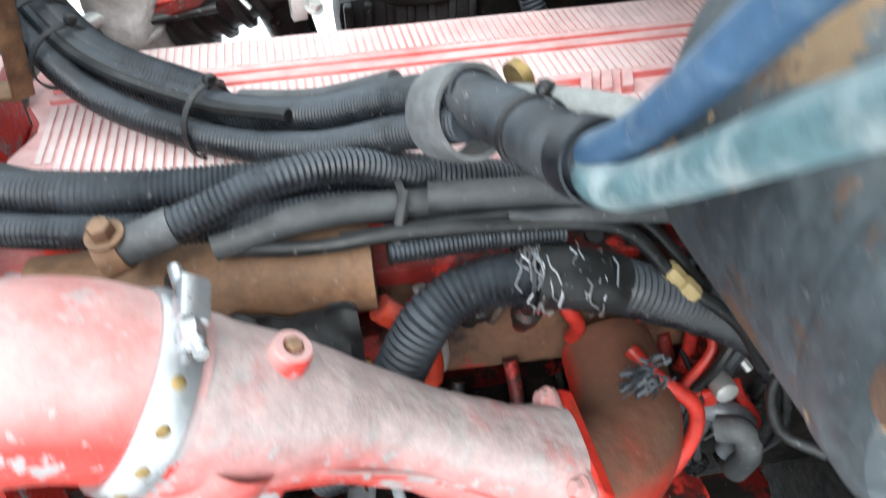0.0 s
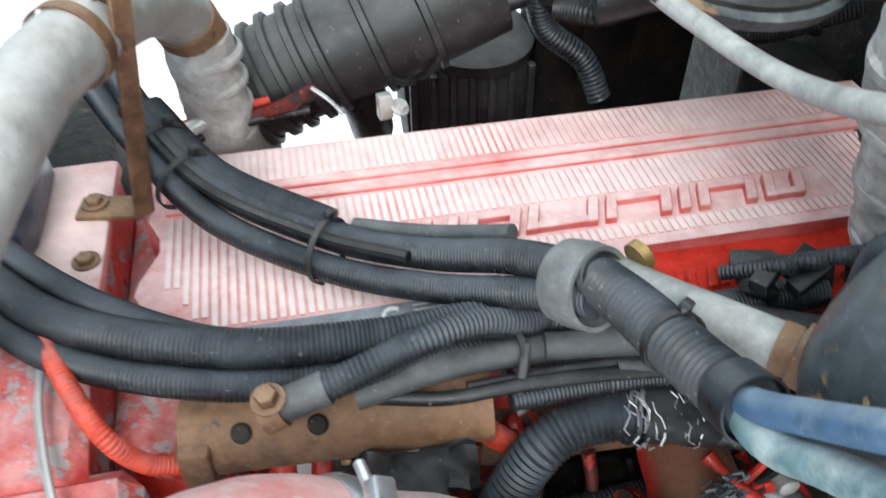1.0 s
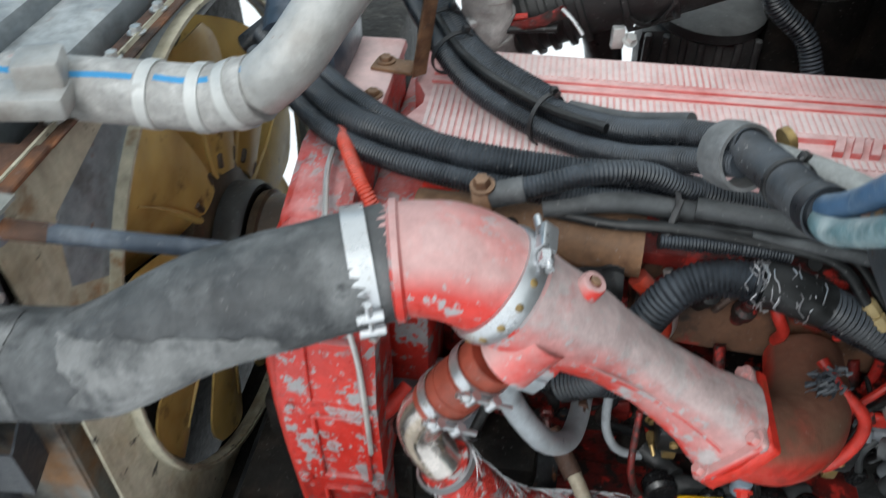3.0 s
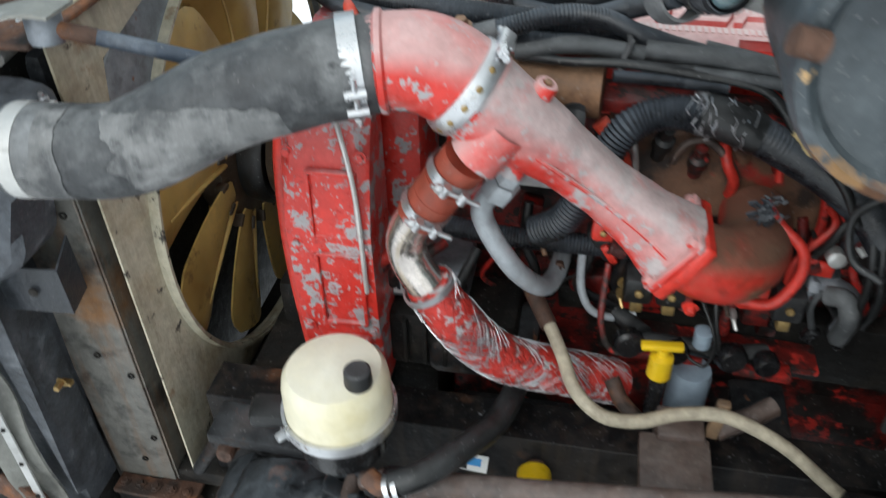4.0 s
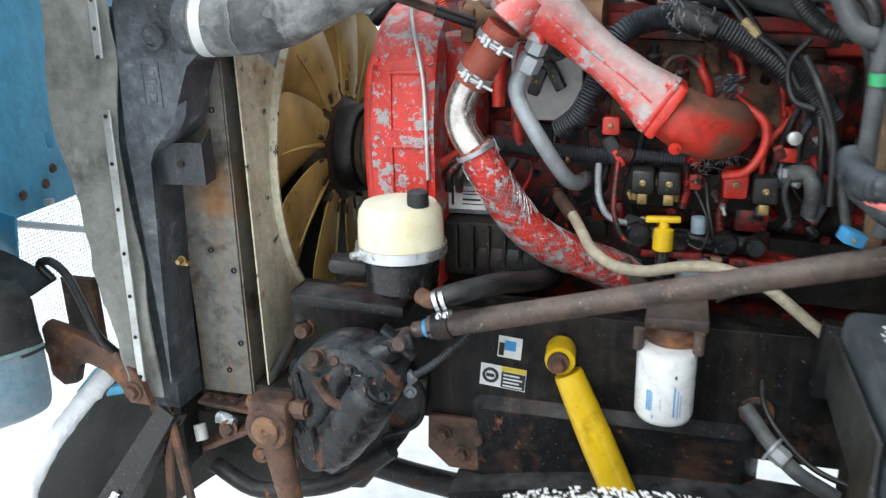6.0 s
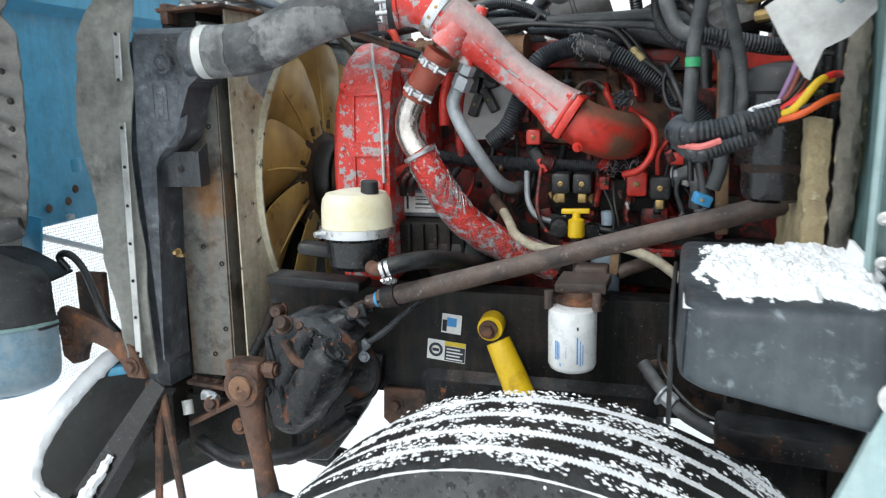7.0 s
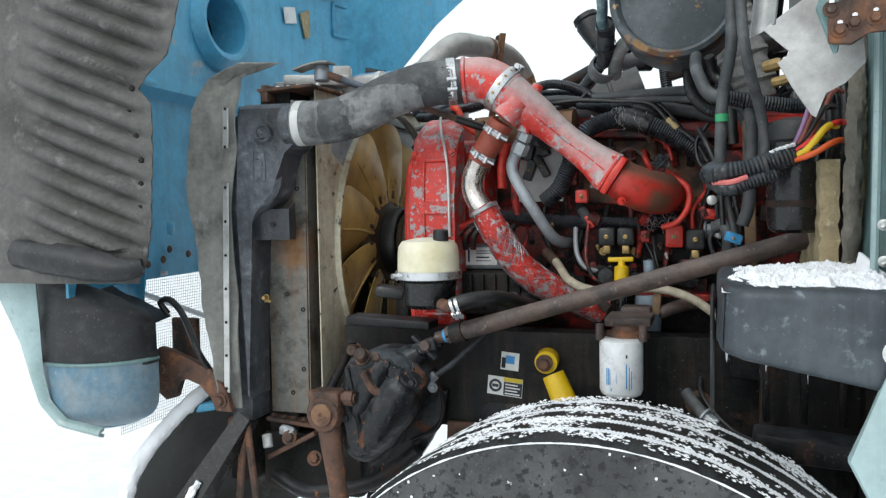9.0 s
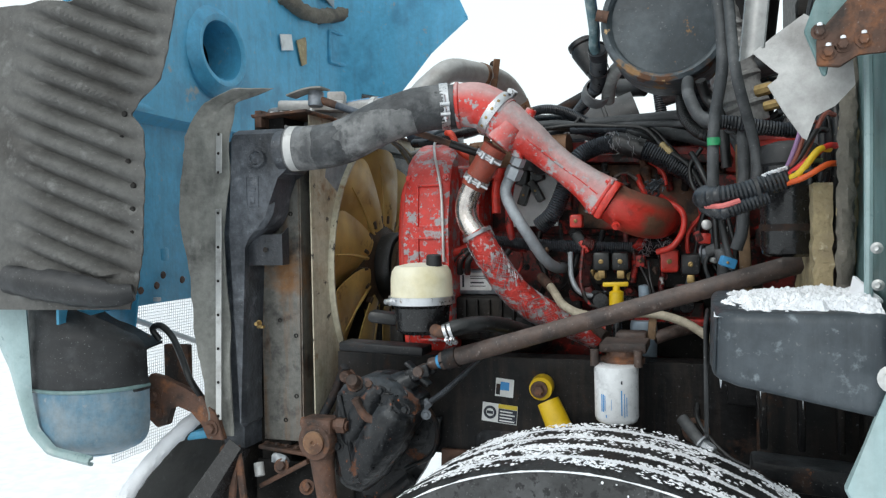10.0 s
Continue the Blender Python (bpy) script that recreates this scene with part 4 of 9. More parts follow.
part("clutch_drum", lathe(B(), [(0.104, 0), (0.108, 0.035), (0.102, 0.046), (0.095, 0.046), (0.092, 0.035), (0.0, 0.035)], FANC + Vector((0.035, 0, 0)), (1, 0, 0), 48), "rubber", fan, "black fan clutch drum")
part("pulley", lathe(B(), [(0.090, 0.03), (0.094, 0.044), (0.088, 0.048), (0.084, 0.08), (0.090, 0.084), (0.090, 0.10), (0.080, 0.105), (0, 0.12)], FANC + Vector((0.055, 0, 0)), (1, 0, 0), 48), "hub", fan, "brown oily drive pulley")
part("shaft", tube(B(), [FANC + Vector((0.15, 0, 0)), FANC + Vector((0.25, 0, 0))], 0.05, 24, 0.02), "hub", fan)
for k in range(18):
    a = 2 * math.pi * k / 18
    b = B()
    block(b, FANC + Vector((0.022, 0.15 * math.cos(a), 0.15 * math.sin(a))), (0.020, 0.010, 0.026), (math.degrees(a) + 90, 0, 0), 0.003)
    part("cooling_fin", b, "hub", fan)
b = B()
block(b, (-0.595, 0.452, 1.724), (0.10, 0.16, 0.09), (0, 0, 0), 0.03)
tube(b, [(-0.637, 0.439, 1.733), (-0.661, 0.543, 1.77), (-0.745, 0.571, 1.766)], 0.032, 20, 0.02)
solo("thermostat_housing", b, "rod_slate", "slate painted thermostat housing with its outlet neck", "housing")
# accessory drive at the engine's front: near-black masses added against bright sky behind
h = thing("alternator", "near-black alternator shape added behind the fan to hide sky", "alternator", (-0.633, 0.691, 1.412))
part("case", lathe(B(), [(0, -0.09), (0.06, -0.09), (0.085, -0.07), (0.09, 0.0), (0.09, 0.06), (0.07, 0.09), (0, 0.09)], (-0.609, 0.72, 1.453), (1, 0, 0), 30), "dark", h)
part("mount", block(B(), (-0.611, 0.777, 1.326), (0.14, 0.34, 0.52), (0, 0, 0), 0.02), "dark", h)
h = thing("water_pump", "near-black water pump shape under the fan hub", "pump", (-0.62, 0.3, 1.0))
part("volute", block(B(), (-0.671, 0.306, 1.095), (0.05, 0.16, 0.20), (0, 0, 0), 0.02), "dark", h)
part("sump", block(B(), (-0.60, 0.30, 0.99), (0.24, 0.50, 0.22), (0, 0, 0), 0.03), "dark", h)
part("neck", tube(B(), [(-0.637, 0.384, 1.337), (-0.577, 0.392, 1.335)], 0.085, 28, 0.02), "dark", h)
# added slab that keeps bright snow from showing under the fan
part("ground_mask_slab", block(B(), (-0.70, 0.45, 0.905), (0.30, 0.92, 0.04), (0, 0, 0), 0.01), "dark", h, "near-black slab added to hide the ground below the fan")

# ---- engine block and covers ----
eng = thing("engine", "red diesel engine with grimy painted block", "engine", (0, 0.4, 0.9))
b = B()
block(b, (0.017, 0.499, 1.176), (0.86, 0.42, 0.50), (0, 3, 0), 0.02)
block(b, (0.02, 0.38, 0.92), (0.80, 0.30, 0.22), (0, 3, 0), 0.03)
part("block", b, "red_dark", eng)
# dark bar added in front of the block to darken its lower red side
part("dark_cover_bar", block(B(), (0.168, 0.254, 1.176), (0.56, 0.05, 0.13), (0, 3, 0), 0.01), "dark", eng, "near-black bar added to darken the lower block")
b = B()
block(b, (0.02, 0.425, 1.515), (0.86, 0.25, 0.20), (0, 0.7, 0), 0.015)
part("cylinder_head", b, "red_dark", eng)

b = B()
block(b, (-0.446, 0.405, 1.424), (0.09, 0.44, 0.40), (0, 0, 0), 0.02)
part("front_housing", b, "red_chip_hard", eng)
# near-black block added to darken the red rear end of the engine
b = B()
block(b, (0.421, 0.505, 1.337), (0.10, 0.42, 0.62), (0, 0, 0), 0.03)
part("dark_rear_block", b, "dark", eng)

# front gear cover: a tall red casting, rounded on top
b = B()
prism(b, [(0.060, 1.13), (0.048, 1.30), (0.046, 1.47), (0.056, 1.575), (0.080, 1.632), (0.125, 1.664), (0.155, 1.672), (0.155, 1.13)], (-0.568, 0, 0), (0, 1, 0), (0, 0, 1), 0.122, 0.016)
prism(b, [(0.14, 1.13), (0.14, 1.668), (0.19, 1.683), (0.26, 1.690), (0.53, 1.687), (0.53, 1.10)], (-0.568, 0, 0), (0, 1, 0), (0, 0, 1), 0.080, 0.012)
cover = part("gear_cover", b, "red_chip_hard", eng, "chipped red front gear cover")
b = B()
for z0, z1 in ((1.46, 1.565), (1.30, 1.43), (1.17, 1.27)):
    y = 0.046 if z1 < 1.5 else 0.050
    for x in (-0.528, -0.463):
        block(b, (x, y, (z0 + z1) / 2), (0.006, 0.010, z1 - z0), (-4 if z1 > 1.5 else 0, 0, 0), 0.002)
    for z in (z0, z1):
        block(b, (-0.495, y, z), (0.065, 0.010, 0.006), (0, 0, 0), 0.002)
part("cover_rib", b, "red_chip_hard", cover)
for z in (1.585, 1.445, 1.285):
    for x in (-0.555, -0.455):
        part("bolt", bolt(B(), (x, 0.062 if z > 1.5 else 0.047, z), (0, -1, 0.1), 0.006, 0.006), "red_chip_hard", cover)
b = B()
block(b, (-0.528, 0.421, 1.686), (0.086, 0.23, 0.02), (0, 0, 0), 0.008)
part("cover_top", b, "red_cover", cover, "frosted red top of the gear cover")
for p in ((-0.500, 0.448, 1.703), (-0.502, 0.368, 1.696), (-0.545, 0.330, 1.696)):
    part("top_bolt", bolt(B(), p, (0, 0, 1), 0.009, 0.008), "tan_rust", cover, "dull bolt")
b = B()
tube(b, [(-0.570, 0.20, 1.625), (-0.592, 0.150, 1.57), (-0.598, 0.130, 1.50), (-0.592, 0.105, 1.368), (-0.575, 0.09, 1.19), (-0.565, 0.09, 1.081)], 0.0130, 12, 0.02)
solo("coolant_hose_red", b, "hose_red", "red painted hose running down beside the gear cover", "hose")
b = B()
tube(b, [(-0.522, 0.235, 1.700), (-0.519, 0.190, 1.694), (-0.502, 0.112, 1.674), (-0.486, 0.072, 1.635), (-0.468, 0.048, 1.585), (-0.459, 0.040, 1.520), (-0.457, 0.040, 1.37)], 0.0036, 8, 0.01)
solo("thin_pipe", b, "alu", "thin pale metal pipe on the gear cover", "pipe")

# valve cover: ribbed plate with raised lettering blocks
VC_X, VC_Y = Vector((1, 0, -0.012)).normalized(), Vector((0, 1, 0))
VC_O = Vector((-0.465, 0.245, 1.6845))
vcv = thing("valve_cover", "red ribbed valve cover powdered with frost", "valve cover", VC_O)


def vc(x, y, z=0.0):
    return VC_O + VC_X * x + VC_Y * y + VC_X.cross(VC_Y) * z


VC_N = VC_X.cross(VC_Y)
b = B()
prism(b, [(0.065, 0.0), (0.48, 0.0), (0.48, 0.055), (0.90, 0.045), (0.90, 0.298), (0.03, 0.298), (0.008, 0.285), (0.004, 0.240), (0.006, 0.195), (0.018, 0.178), (0.030, 0.160), (0.031, 0.138), (0.022, 0.118), (0.006, 0.102), (0.002, 0.080), (0.020, 0.055)], vc(0, 0, -0.09), VC_X, VC_Y, 0.086, 0.004)
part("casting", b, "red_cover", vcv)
b = B()
prism(b, [(0.05, -0.016), (0.90, -0.016), (0.90, 0.08), (0.05, 0.08)], vc(0, 0, -0.10), VC_X, VC_Y, 0.080, 0.005)
part("lower_step", b, "red_bright", vcv, "bright red lower front step of the cover")
rib = B()
pitch = 0.0088
for i in range(94):
    x = 0.034 + pitch * i
    spans = [(0.232, 0.288)]
    if x < 0.27:
        spans.append((0.084 if x < 0.045 else 0.060 if x < 0.06 else 0.040 if x < 0.075 else 0.026, 0.186))
    elif x < 0.745:
        spans += [(0.136, 0.186), (0.065, 0.083)]
    else:
        spans.append((0.065, 0.186))
    for s0, s1 in spans:
        prism(rib, [(x, s0), (x + 0.0056, s0), (x + 0.0056, s1), (x, s1)], vc(0, 0, -0.0052), VC_X, VC_Y, 0.0030)
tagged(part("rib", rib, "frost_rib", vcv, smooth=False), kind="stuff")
for y in (0.197, 0.219):
    b = B()
    prism(b, [(0.03, y - 0.0045), (0.88, y - 0.0045), (0.88, y + 0.0045), (0.03, y + 0.0045)], vc(0, 0, -0.007), VC_X, VC_Y, 0.0080, 0.0018)
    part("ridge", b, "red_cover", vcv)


def strokes(x, y, hgt, spans, width, lift, mat):
    # slanted raised strokes where the maker's name is cast
    for k, (a, c) in enumerate(spans):
        lean = 0.35 * hgt
        b = B()
        for e in ((a, c - width) if c - a > 0.02 else (a,)):
            prism(b, [(x + e, y), (x + e + width, y), (x + e + width + lean, y + hgt), (x + e + lean, y + hgt)], vc(0, 0, -0.008), VC_X, VC_Y, lift + 0.004, 0.001)
        if c - a > 0.03:
            z0 = y + 0.0008 if k % 2 == 0 else y + hgt - width * 0.8 - 0.0008
            d0 = 0.0 if k % 2 == 0 else lean
            prism(b, [(x + a + d0 * 0.8 + 0.004, z0), (x + c + d0 * 0.8 - 0.004, z0), (x + c + d0 * 0.9 - 0.004, z0 + width * 0.8), (x + a + d0 * 0.9 + 0.004, z0 + width * 0.8)], vc(0, 0, -0.009), VC_X, VC_Y, lift + 0.0046, 0.001)
        part("raised_bar", b, mat, vcv, "raised slanted strokes of the cast maker's mark")


strokes(0.265, 0.089, 0.037, ((0.012, 0.053), (0.062, 0.120), (0.127, 0.205), (0.213, 0.287), (0.296, 0.309), (0.318, 0.385), (0.395, 0.442)), 0.0125, 0.0085, "red_cover")
strokes(0.493, -0.012, 0.026, ((0.0, 0.030), (0.034, 0.064), (0.068, 0.094)), 0.009, -0.0085, "red_bright")
h = thing("data_plate", "dark grey data plate riveted to the valve cover", "plate", vc(0.2, 0.01, 0))
b = B()
prism(b, [(0.10, -0.012), (0.335, -0.012), (0.335, 0.018), (0.10, 0.018)], vc(0, 0, -0.006), VC_X, VC_Y, 0.008, 0.0008)
part("plate", b, "plaque", h)
b = B()
pts = [vc(0.241 + 0.009 * math.cos(radians(a)), 0.002 + 0.009 * math.sin(radians(a)), 0.003) for a in range(50, 311, 20)]
tube(b, pts, 0.0024, 6, 0.004)
part("mark", b, "label", h, "white mark")
b = B()
for k in range(4):
    block(b, vc(0.290, 0.012 - 0.006 * k, 0.0022), (0.06, 0.0018, 0.0008), (0, 0.7, 0))
part("print_line", b, "label", h, "fine unreadable print")


# ---- charge air pipe, hoses and clamps ----
h = thing("charge_air_hose", "black fabric charge-air hose streaked with frost", "hose", (-0.595, -0.077, 1.611))
HOSE = [(-0.812, -0.100, 1.660), (-0.755, -0.0945, 1.660), (-0.668, -0.089, 1.671), (-0.567, -0.060, 1.719), (-0.474, -0.036, 1.745), (-0.400, -0.002, 1.751)]
b = B()
line = spline(HOSE, 0.006)
side = None
rings = []
for i, p in enumerate(line):
    d = (line[min(i + 1, len(line) - 1)] - line[max(i - 1, 0)]).normalized()
    side = d.cross(Vector((0, 0, 1))).normalized()
    top = side.cross(d)
    ring = []
    for k in range(72):
        a = 2 * math.pi * k / 72
        # fine lengthwise cords under the cloth
        r = 0.0530 + (0.0013 if k % 2 else 0.0) + 0.0012 * noise.noise(p * 25)
        ring.append(b.verts.new(p + side * r * math.cos(a) + top * r * math.sin(a)))
    rings.append(ring)
for p, q in zip(rings, rings[1:]):
    for k in range(72):
        b.faces.new((p[k], p[(k + 1) % 72], q[(k + 1) % 72], q[k]))
part("hose_wall", b, "hose_cloth", h)
hose_line = spline(HOSE, 0.004)


def hose_at(f, a, lift):
    i = min(max(f, 0.0), 1.0) * (len(hose_line) - 2)
    p = hose_line[int(i)].lerp(hose_line[int(i) + 1], i - int(i))
    d = (hose_line[int(i) + 1] - hose_line[max(int(i) - 1, 0)]).normalized()
    sd = d.cross(Vector((0, 0, 1))).normalized()
    return p + (sd * math.cos(radians(a)) + sd.cross(d) * math.sin(radians(a))) * (0.0546 + lift)


def ragged(u, v, k):
    return noise.fractal((u * 5, v * 5, k), 0.8, 2.0, 5)


def film_mid(u, v):
    f = 0.36 + 0.40 * u + 0.03 * ragged(v, 0.0, 2.0) * (1 - u) - 0.04 * v * (1 - u)
    top = 80 - 88 * u + 10 * ragged(u, 0.0, 5.0)
    return hose_at(f, -82 + (top + 82) * v, 0.0003)


def film_end(u, v):
    f = 0.03 + (0.165 + 0.02 * ragged(v, 0.0, 7.0)) * u
    return hose_at(f, -100 + 215 * v, 0.0002)


for film in (film_mid, film_end):
    part("frost_film", surf(B(), film, 60, 50), "frost_film", h, "pale frost film on the hose")
part("end_cuff", tube(B(), [(-0.808, -0.0995, 1.660), (-0.782, -0.097, 1.660), (-0.763, -0.095, 1.660)], 0.0548, 48, 0.008, caps=False), "tape_grey", h, "pale frosted cuff at the hose end")
hose_clamp("hose_clamp", (-0.793, -0.098, 1.660), (1, 0.08, 0.0), 0.0545, 0.020, (0, 1, 0.3), "wide white-frosted clamp band on the hose end", "white_steel")
hose_clamp("hose_clamp", (-0.428, -0.013, 1.7505), (1, 0.34, 0.07), 0.0553, 0.021, (0.35, -0.95, -0.25), "bright steel T-bolt clamp on the black hose")

cap = thing("charge_air_pipe", "chipped red cast charge-air pipe dusted pink", "pipe", (-0.301, -0.008, 1.726))
b = B()
tube(b, [(-0.431, -0.012, 1.7500), (-0.392, -0.002, 1.7535), (-0.352, 0.003, 1.7515), (-0.320, 0.005, 1.7380), (-0.289, 0.006, 1.7150)], [0.048, 0.0520, 0.0545, 0.0548, 0.0530], 40, 0.006, rough=0.0006)
part("elbow", b, "red_chip", cap)
b = B()
lathe(b, [(0.0515, -0.006), (0.0565, -0.003), (0.0565, 0.003), (0.0515, 0.006)], (-0.397, -0.004, 1.753), (1, 0.22, 0.04), 40)
part("bead", b, "red_chip", cap)
# cast tapering duct: round at the clamp, upright oblong at the flange
b = B()
line = spline([(-0.306, 0.0045, 1.727), (-0.272, 0.010, 1.697), (-0.222, 0.023, 1.6585), (-0.165, 0.0335, 1.609), (-0.096, 0.034, 1.555), (-0.052, 0.034, 1.519)], 0.006)
rings = []
n = len(line)
for i, p in enumerate(line):
    t = i / (n - 1)
    d = (line[min(i + 1, n - 1)] - line[max(i - 1, 0)]).normalized()
    side = d.cross(Vector((0, 0, 1))).normalized()
    top = side.cross(d)
    ry = float(np.interp(t, [0, 0.12, 0.3, 0.45, 0.65, 0.85, 1], [0.053, 0.0535, 0.048, 0.039, 0.0335, 0.036, 0.043]))
    rz = float(np.interp(t, [0, 0.12, 0.3, 0.45, 0.65, 0.85, 1], [0.053, 0.0530, 0.046, 0.0385, 0.035, 0.040, 0.052]))
    e = float(np.interp(t, [0, 0.3, 1], [1.0, 0.9, 0.55]))
    ring = []
    for k in range(40):
        a = 2 * math.pi * k / 40
        c, s = math.cos(a), math.sin(a)
        w = 0.0006 * noise.noise(p * 50 + Vector((c, s, 0)))
        ring.append(b.verts.new(p + side * (math.copysign(abs(c) ** e, c) * (ry + w)) + top * (math.copysign(abs(s) ** e, s) * (rz + w))))
    rings.append(ring)
for p, q in zip(rings, rings[1:]):
    for k in range(40):
        b.faces.new((p[k], p[(k + 1) % 40], q[(k + 1) % 40], q[k]))
part("cast_duct", b, "red_scraped", cap)
b = B()
tube(b, [(-0.238, -0.026, 1.672), (-0.205, -0.018, 1.645), (-0.150, -0.0005, 1.597), (-0.100, 0.0005, 1.558), (-0.062, -0.006, 1.526)], 0.0032, 8, 0.01)
part("casting_seam", b, "red_chip", cap, "raised casting seam")
D = Vector((0.835, 0.0, -0.55)).normalized()
FL = Vector((-0.047, 0.034, 1.516))
u_, v_, w_ = frame_of(D, (0, 0, 1))
b = B()
prism(b, [(-0.050, -0.047), (0.050, -0.047), (0.054, -0.043), (0.054, 0.043), (0.050, 0.047), (-0.050, 0.047), (-0.054, 0.043), (-0.054, -0.043)], FL - D * 0.009, u_, v_, 0.009, 0.002)
part("flange", b, "red_chip", cap)
b = B()
prism(b, [(-0.052, -0.048), (0.052, -0.048), (0.056, 0.0), (0.052, 0.048), (-0.052, 0.048), (-0.056, 0.0)], FL + D * 0.0005, u_, v_, 0.016, 0.003)
part("mating_flange", b, "red_bright", cap, "bright red mating flange")
for du, dv in ((-0.043, -0.038), (0.043, -0.038), (0.043, 0.038), (-0.043, 0.038)):
    part("flange_bolt", bolt(B(), FL + u_ * du + v_ * dv - D * 0.009, -D, 0.0075, 0.009), "red_chip", cap)
b = B()
E2 = [(-0.036, 0.034, 1.509), (-0.010, 0.039, 1.492), (0.022, 0.055, 1.477), (0.050, 0.085, 1.470), (0.064, 0.125, 1.469), (0.070, 0.185, 1.472)]
tube(b, E2, [0.046, 0.050, 0.051, 0.050, 0.048, 0.046], 36, 0.008, rough=0.0006)
part("inlet_elbow", b, "elbow", cap, "red inlet elbow browned by heat")
b = B()
bolt(b, (-0.022, -0.004, 1.452), (-0.1, -1, -0.4), 0.007, 0.01)
part("elbow_plug", b, "red_bright", cap)
b = B()
lathe(b, [(0.0135, -0.045), (0.0130, 0.004), (0.0115, 0.007), (0.0065, 0.007), (0.0065, 0.0), (0, 0.0)], (-0.2205, 0.013, 1.7275), (0.45, -0.1, 0.88), 24)
part("boss", b, "red_chip", cap, "threaded boss with a brass plug")
b = B()
bolt(b, (-0.2180, 0.013, 1.7325), (0.45, -0.1, 0.88), 0.0055, 0.004, False)
part("boss_plug", b, "tan_rust", cap)
b = B()
lathe(b, [(0.032, -0.04), (0.032, 0.012), (0.028, 0.014), (0.0, 0.014)], (-0.285, -0.020, 1.662), (-0.62, -0.14, -0.77), 28)
part("branch_stub", b, "red_chip", cap)
b = B()
lathe(b, [(0.016, -0.05), (0.016, 0.008), (0.0, 0.008)], (-0.252, 0.004, 1.628), (-0.35, -0.1, -0.9), 20)
part("branch_boss", b, "red_chip", cap)

# V-band clamp
vb = thing("vband_clamp", "bright steel V-band clamp round the red pipe", "clamp", (-0.305, 0.0045, 1.7265), "hose clamps")
VA = Vector((0.78, 0.05, -0.62)).normalized()
VP = Vector((-0.305, 0.0045, 1.7265))
b = B()
lathe(b, [(0.0530, -0.012), (0.0575, -0.0115), (0.0595, -0.004), (0.0595, 0.004), (0.0575, 0.0115), (0.0530, 0.012)], VP, VA, 48)
part("band", b, "steel", vb)
b = B()
uu, vv, ww = frame_of(VA, (0, 0, 1))
top = VP + (vv * 0.95 + Vector((0, 0.12, 0))).normalized() * 0.065
block(b, top, (0.018, 0.030, 0.014), (10, 37, 5), 0.003)
part("saddle", b, "steel", vb)
b = B()
tube(b, [top + Vector((-0.01, 0.03, 0.0)), top + Vector((0.005, -0.035, -0.004))], 0.0042, 10, 0.01)
bolt(b, top + Vector((0.0, -0.018, 0.0)), (0.1, -1, 0), 0.0075, 0.012, False)
part("t_bolt", b, "steel", vb)
for k in range(7):
    a = 2.2 + 0.42 * k
    c = VP + (uu * math.cos(a) + vv * math.sin(a)) * 0.0597
    part("spot_weld", lathe(B(), [(0.004, 0), (0.003, 0.0006), (0, 0.0007)], c, (uu * math.cos(a) + vv * math.sin(a)), 10), "brass", vb)

# branch: silicone coupling, two clamps, chrome elbow, wire-wound hose
h = thing("branch_coupling", "red-brown silicone coupling between two clamps", "coupling", (-0.326, -0.016, 1.597))
b = B()
tube(b, [(-0.302, -0.012, 1.645), (-0.333, -0.009, 1.600), (-0.3625, -0.006, 1.553)], 0.0300, 28, 0.01)
part("sleeve", b, "coupling", h)
for q in ((-0.326, -0.010, 1.610), (-0.341, -0.008, 1.587)):
    part("ply_ridge", band(B(), q, (-0.54, 0.05, -0.84), 0.0302, 0.004, 0.0008), "coupling", h)
hose_clamp("hose_clamp", (-0.318, -0.011, 1.6235), (-0.54, 0.05, -0.84), 0.0312, 0.014, (0.3, -1, 0), "steel spring clamp on the silicone coupling")
hose_clamp("hose_clamp", (-0.352, -0.007, 1.570), (-0.54, 0.1, -0.84), 0.0312, 0.014, (0.3, -1, 0), "steel spring clamp on the silicone coupling")
b = B()
tube(b, [(-0.360, -0.006, 1.560), (-0.378, 0.001, 1.526), (-0.3845, 0.004, 1.495), (-0.3755, 0.0, 1.466), (-0.355, -0.006, 1.438)], 0.0265, 28, 0.006)
solo("egr_elbow", b, "chrome", "shiny heat-tinted metal elbow below the coupling", "pipe elbow")
wh = thing("wire_wound_hose", "red hose wrapped in frayed steel wire braid", "hose", (-0.296, 0.032, 1.3))
WH = [(-0.356, -0.007, 1.444), (-0.329, -0.003, 1.394), (-0.295, 0.012, 1.331), (-0.2515, 0.033, 1.278), (-0.2005, 0.0595, 1.2405), (-0.132, 0.082, 1.211), (-0.079, 0.103, 1.183)]
part("hose_wall", tube(B(), WH, [0.031, 0.034, 0.035, 0.035, 0.034, 0.033, 0.032], 28, 0.006, rough=0.0022), "wire_mesh", wh)
b = B()
rnd = random.Random(8)
line = spline(WH, 0.002)
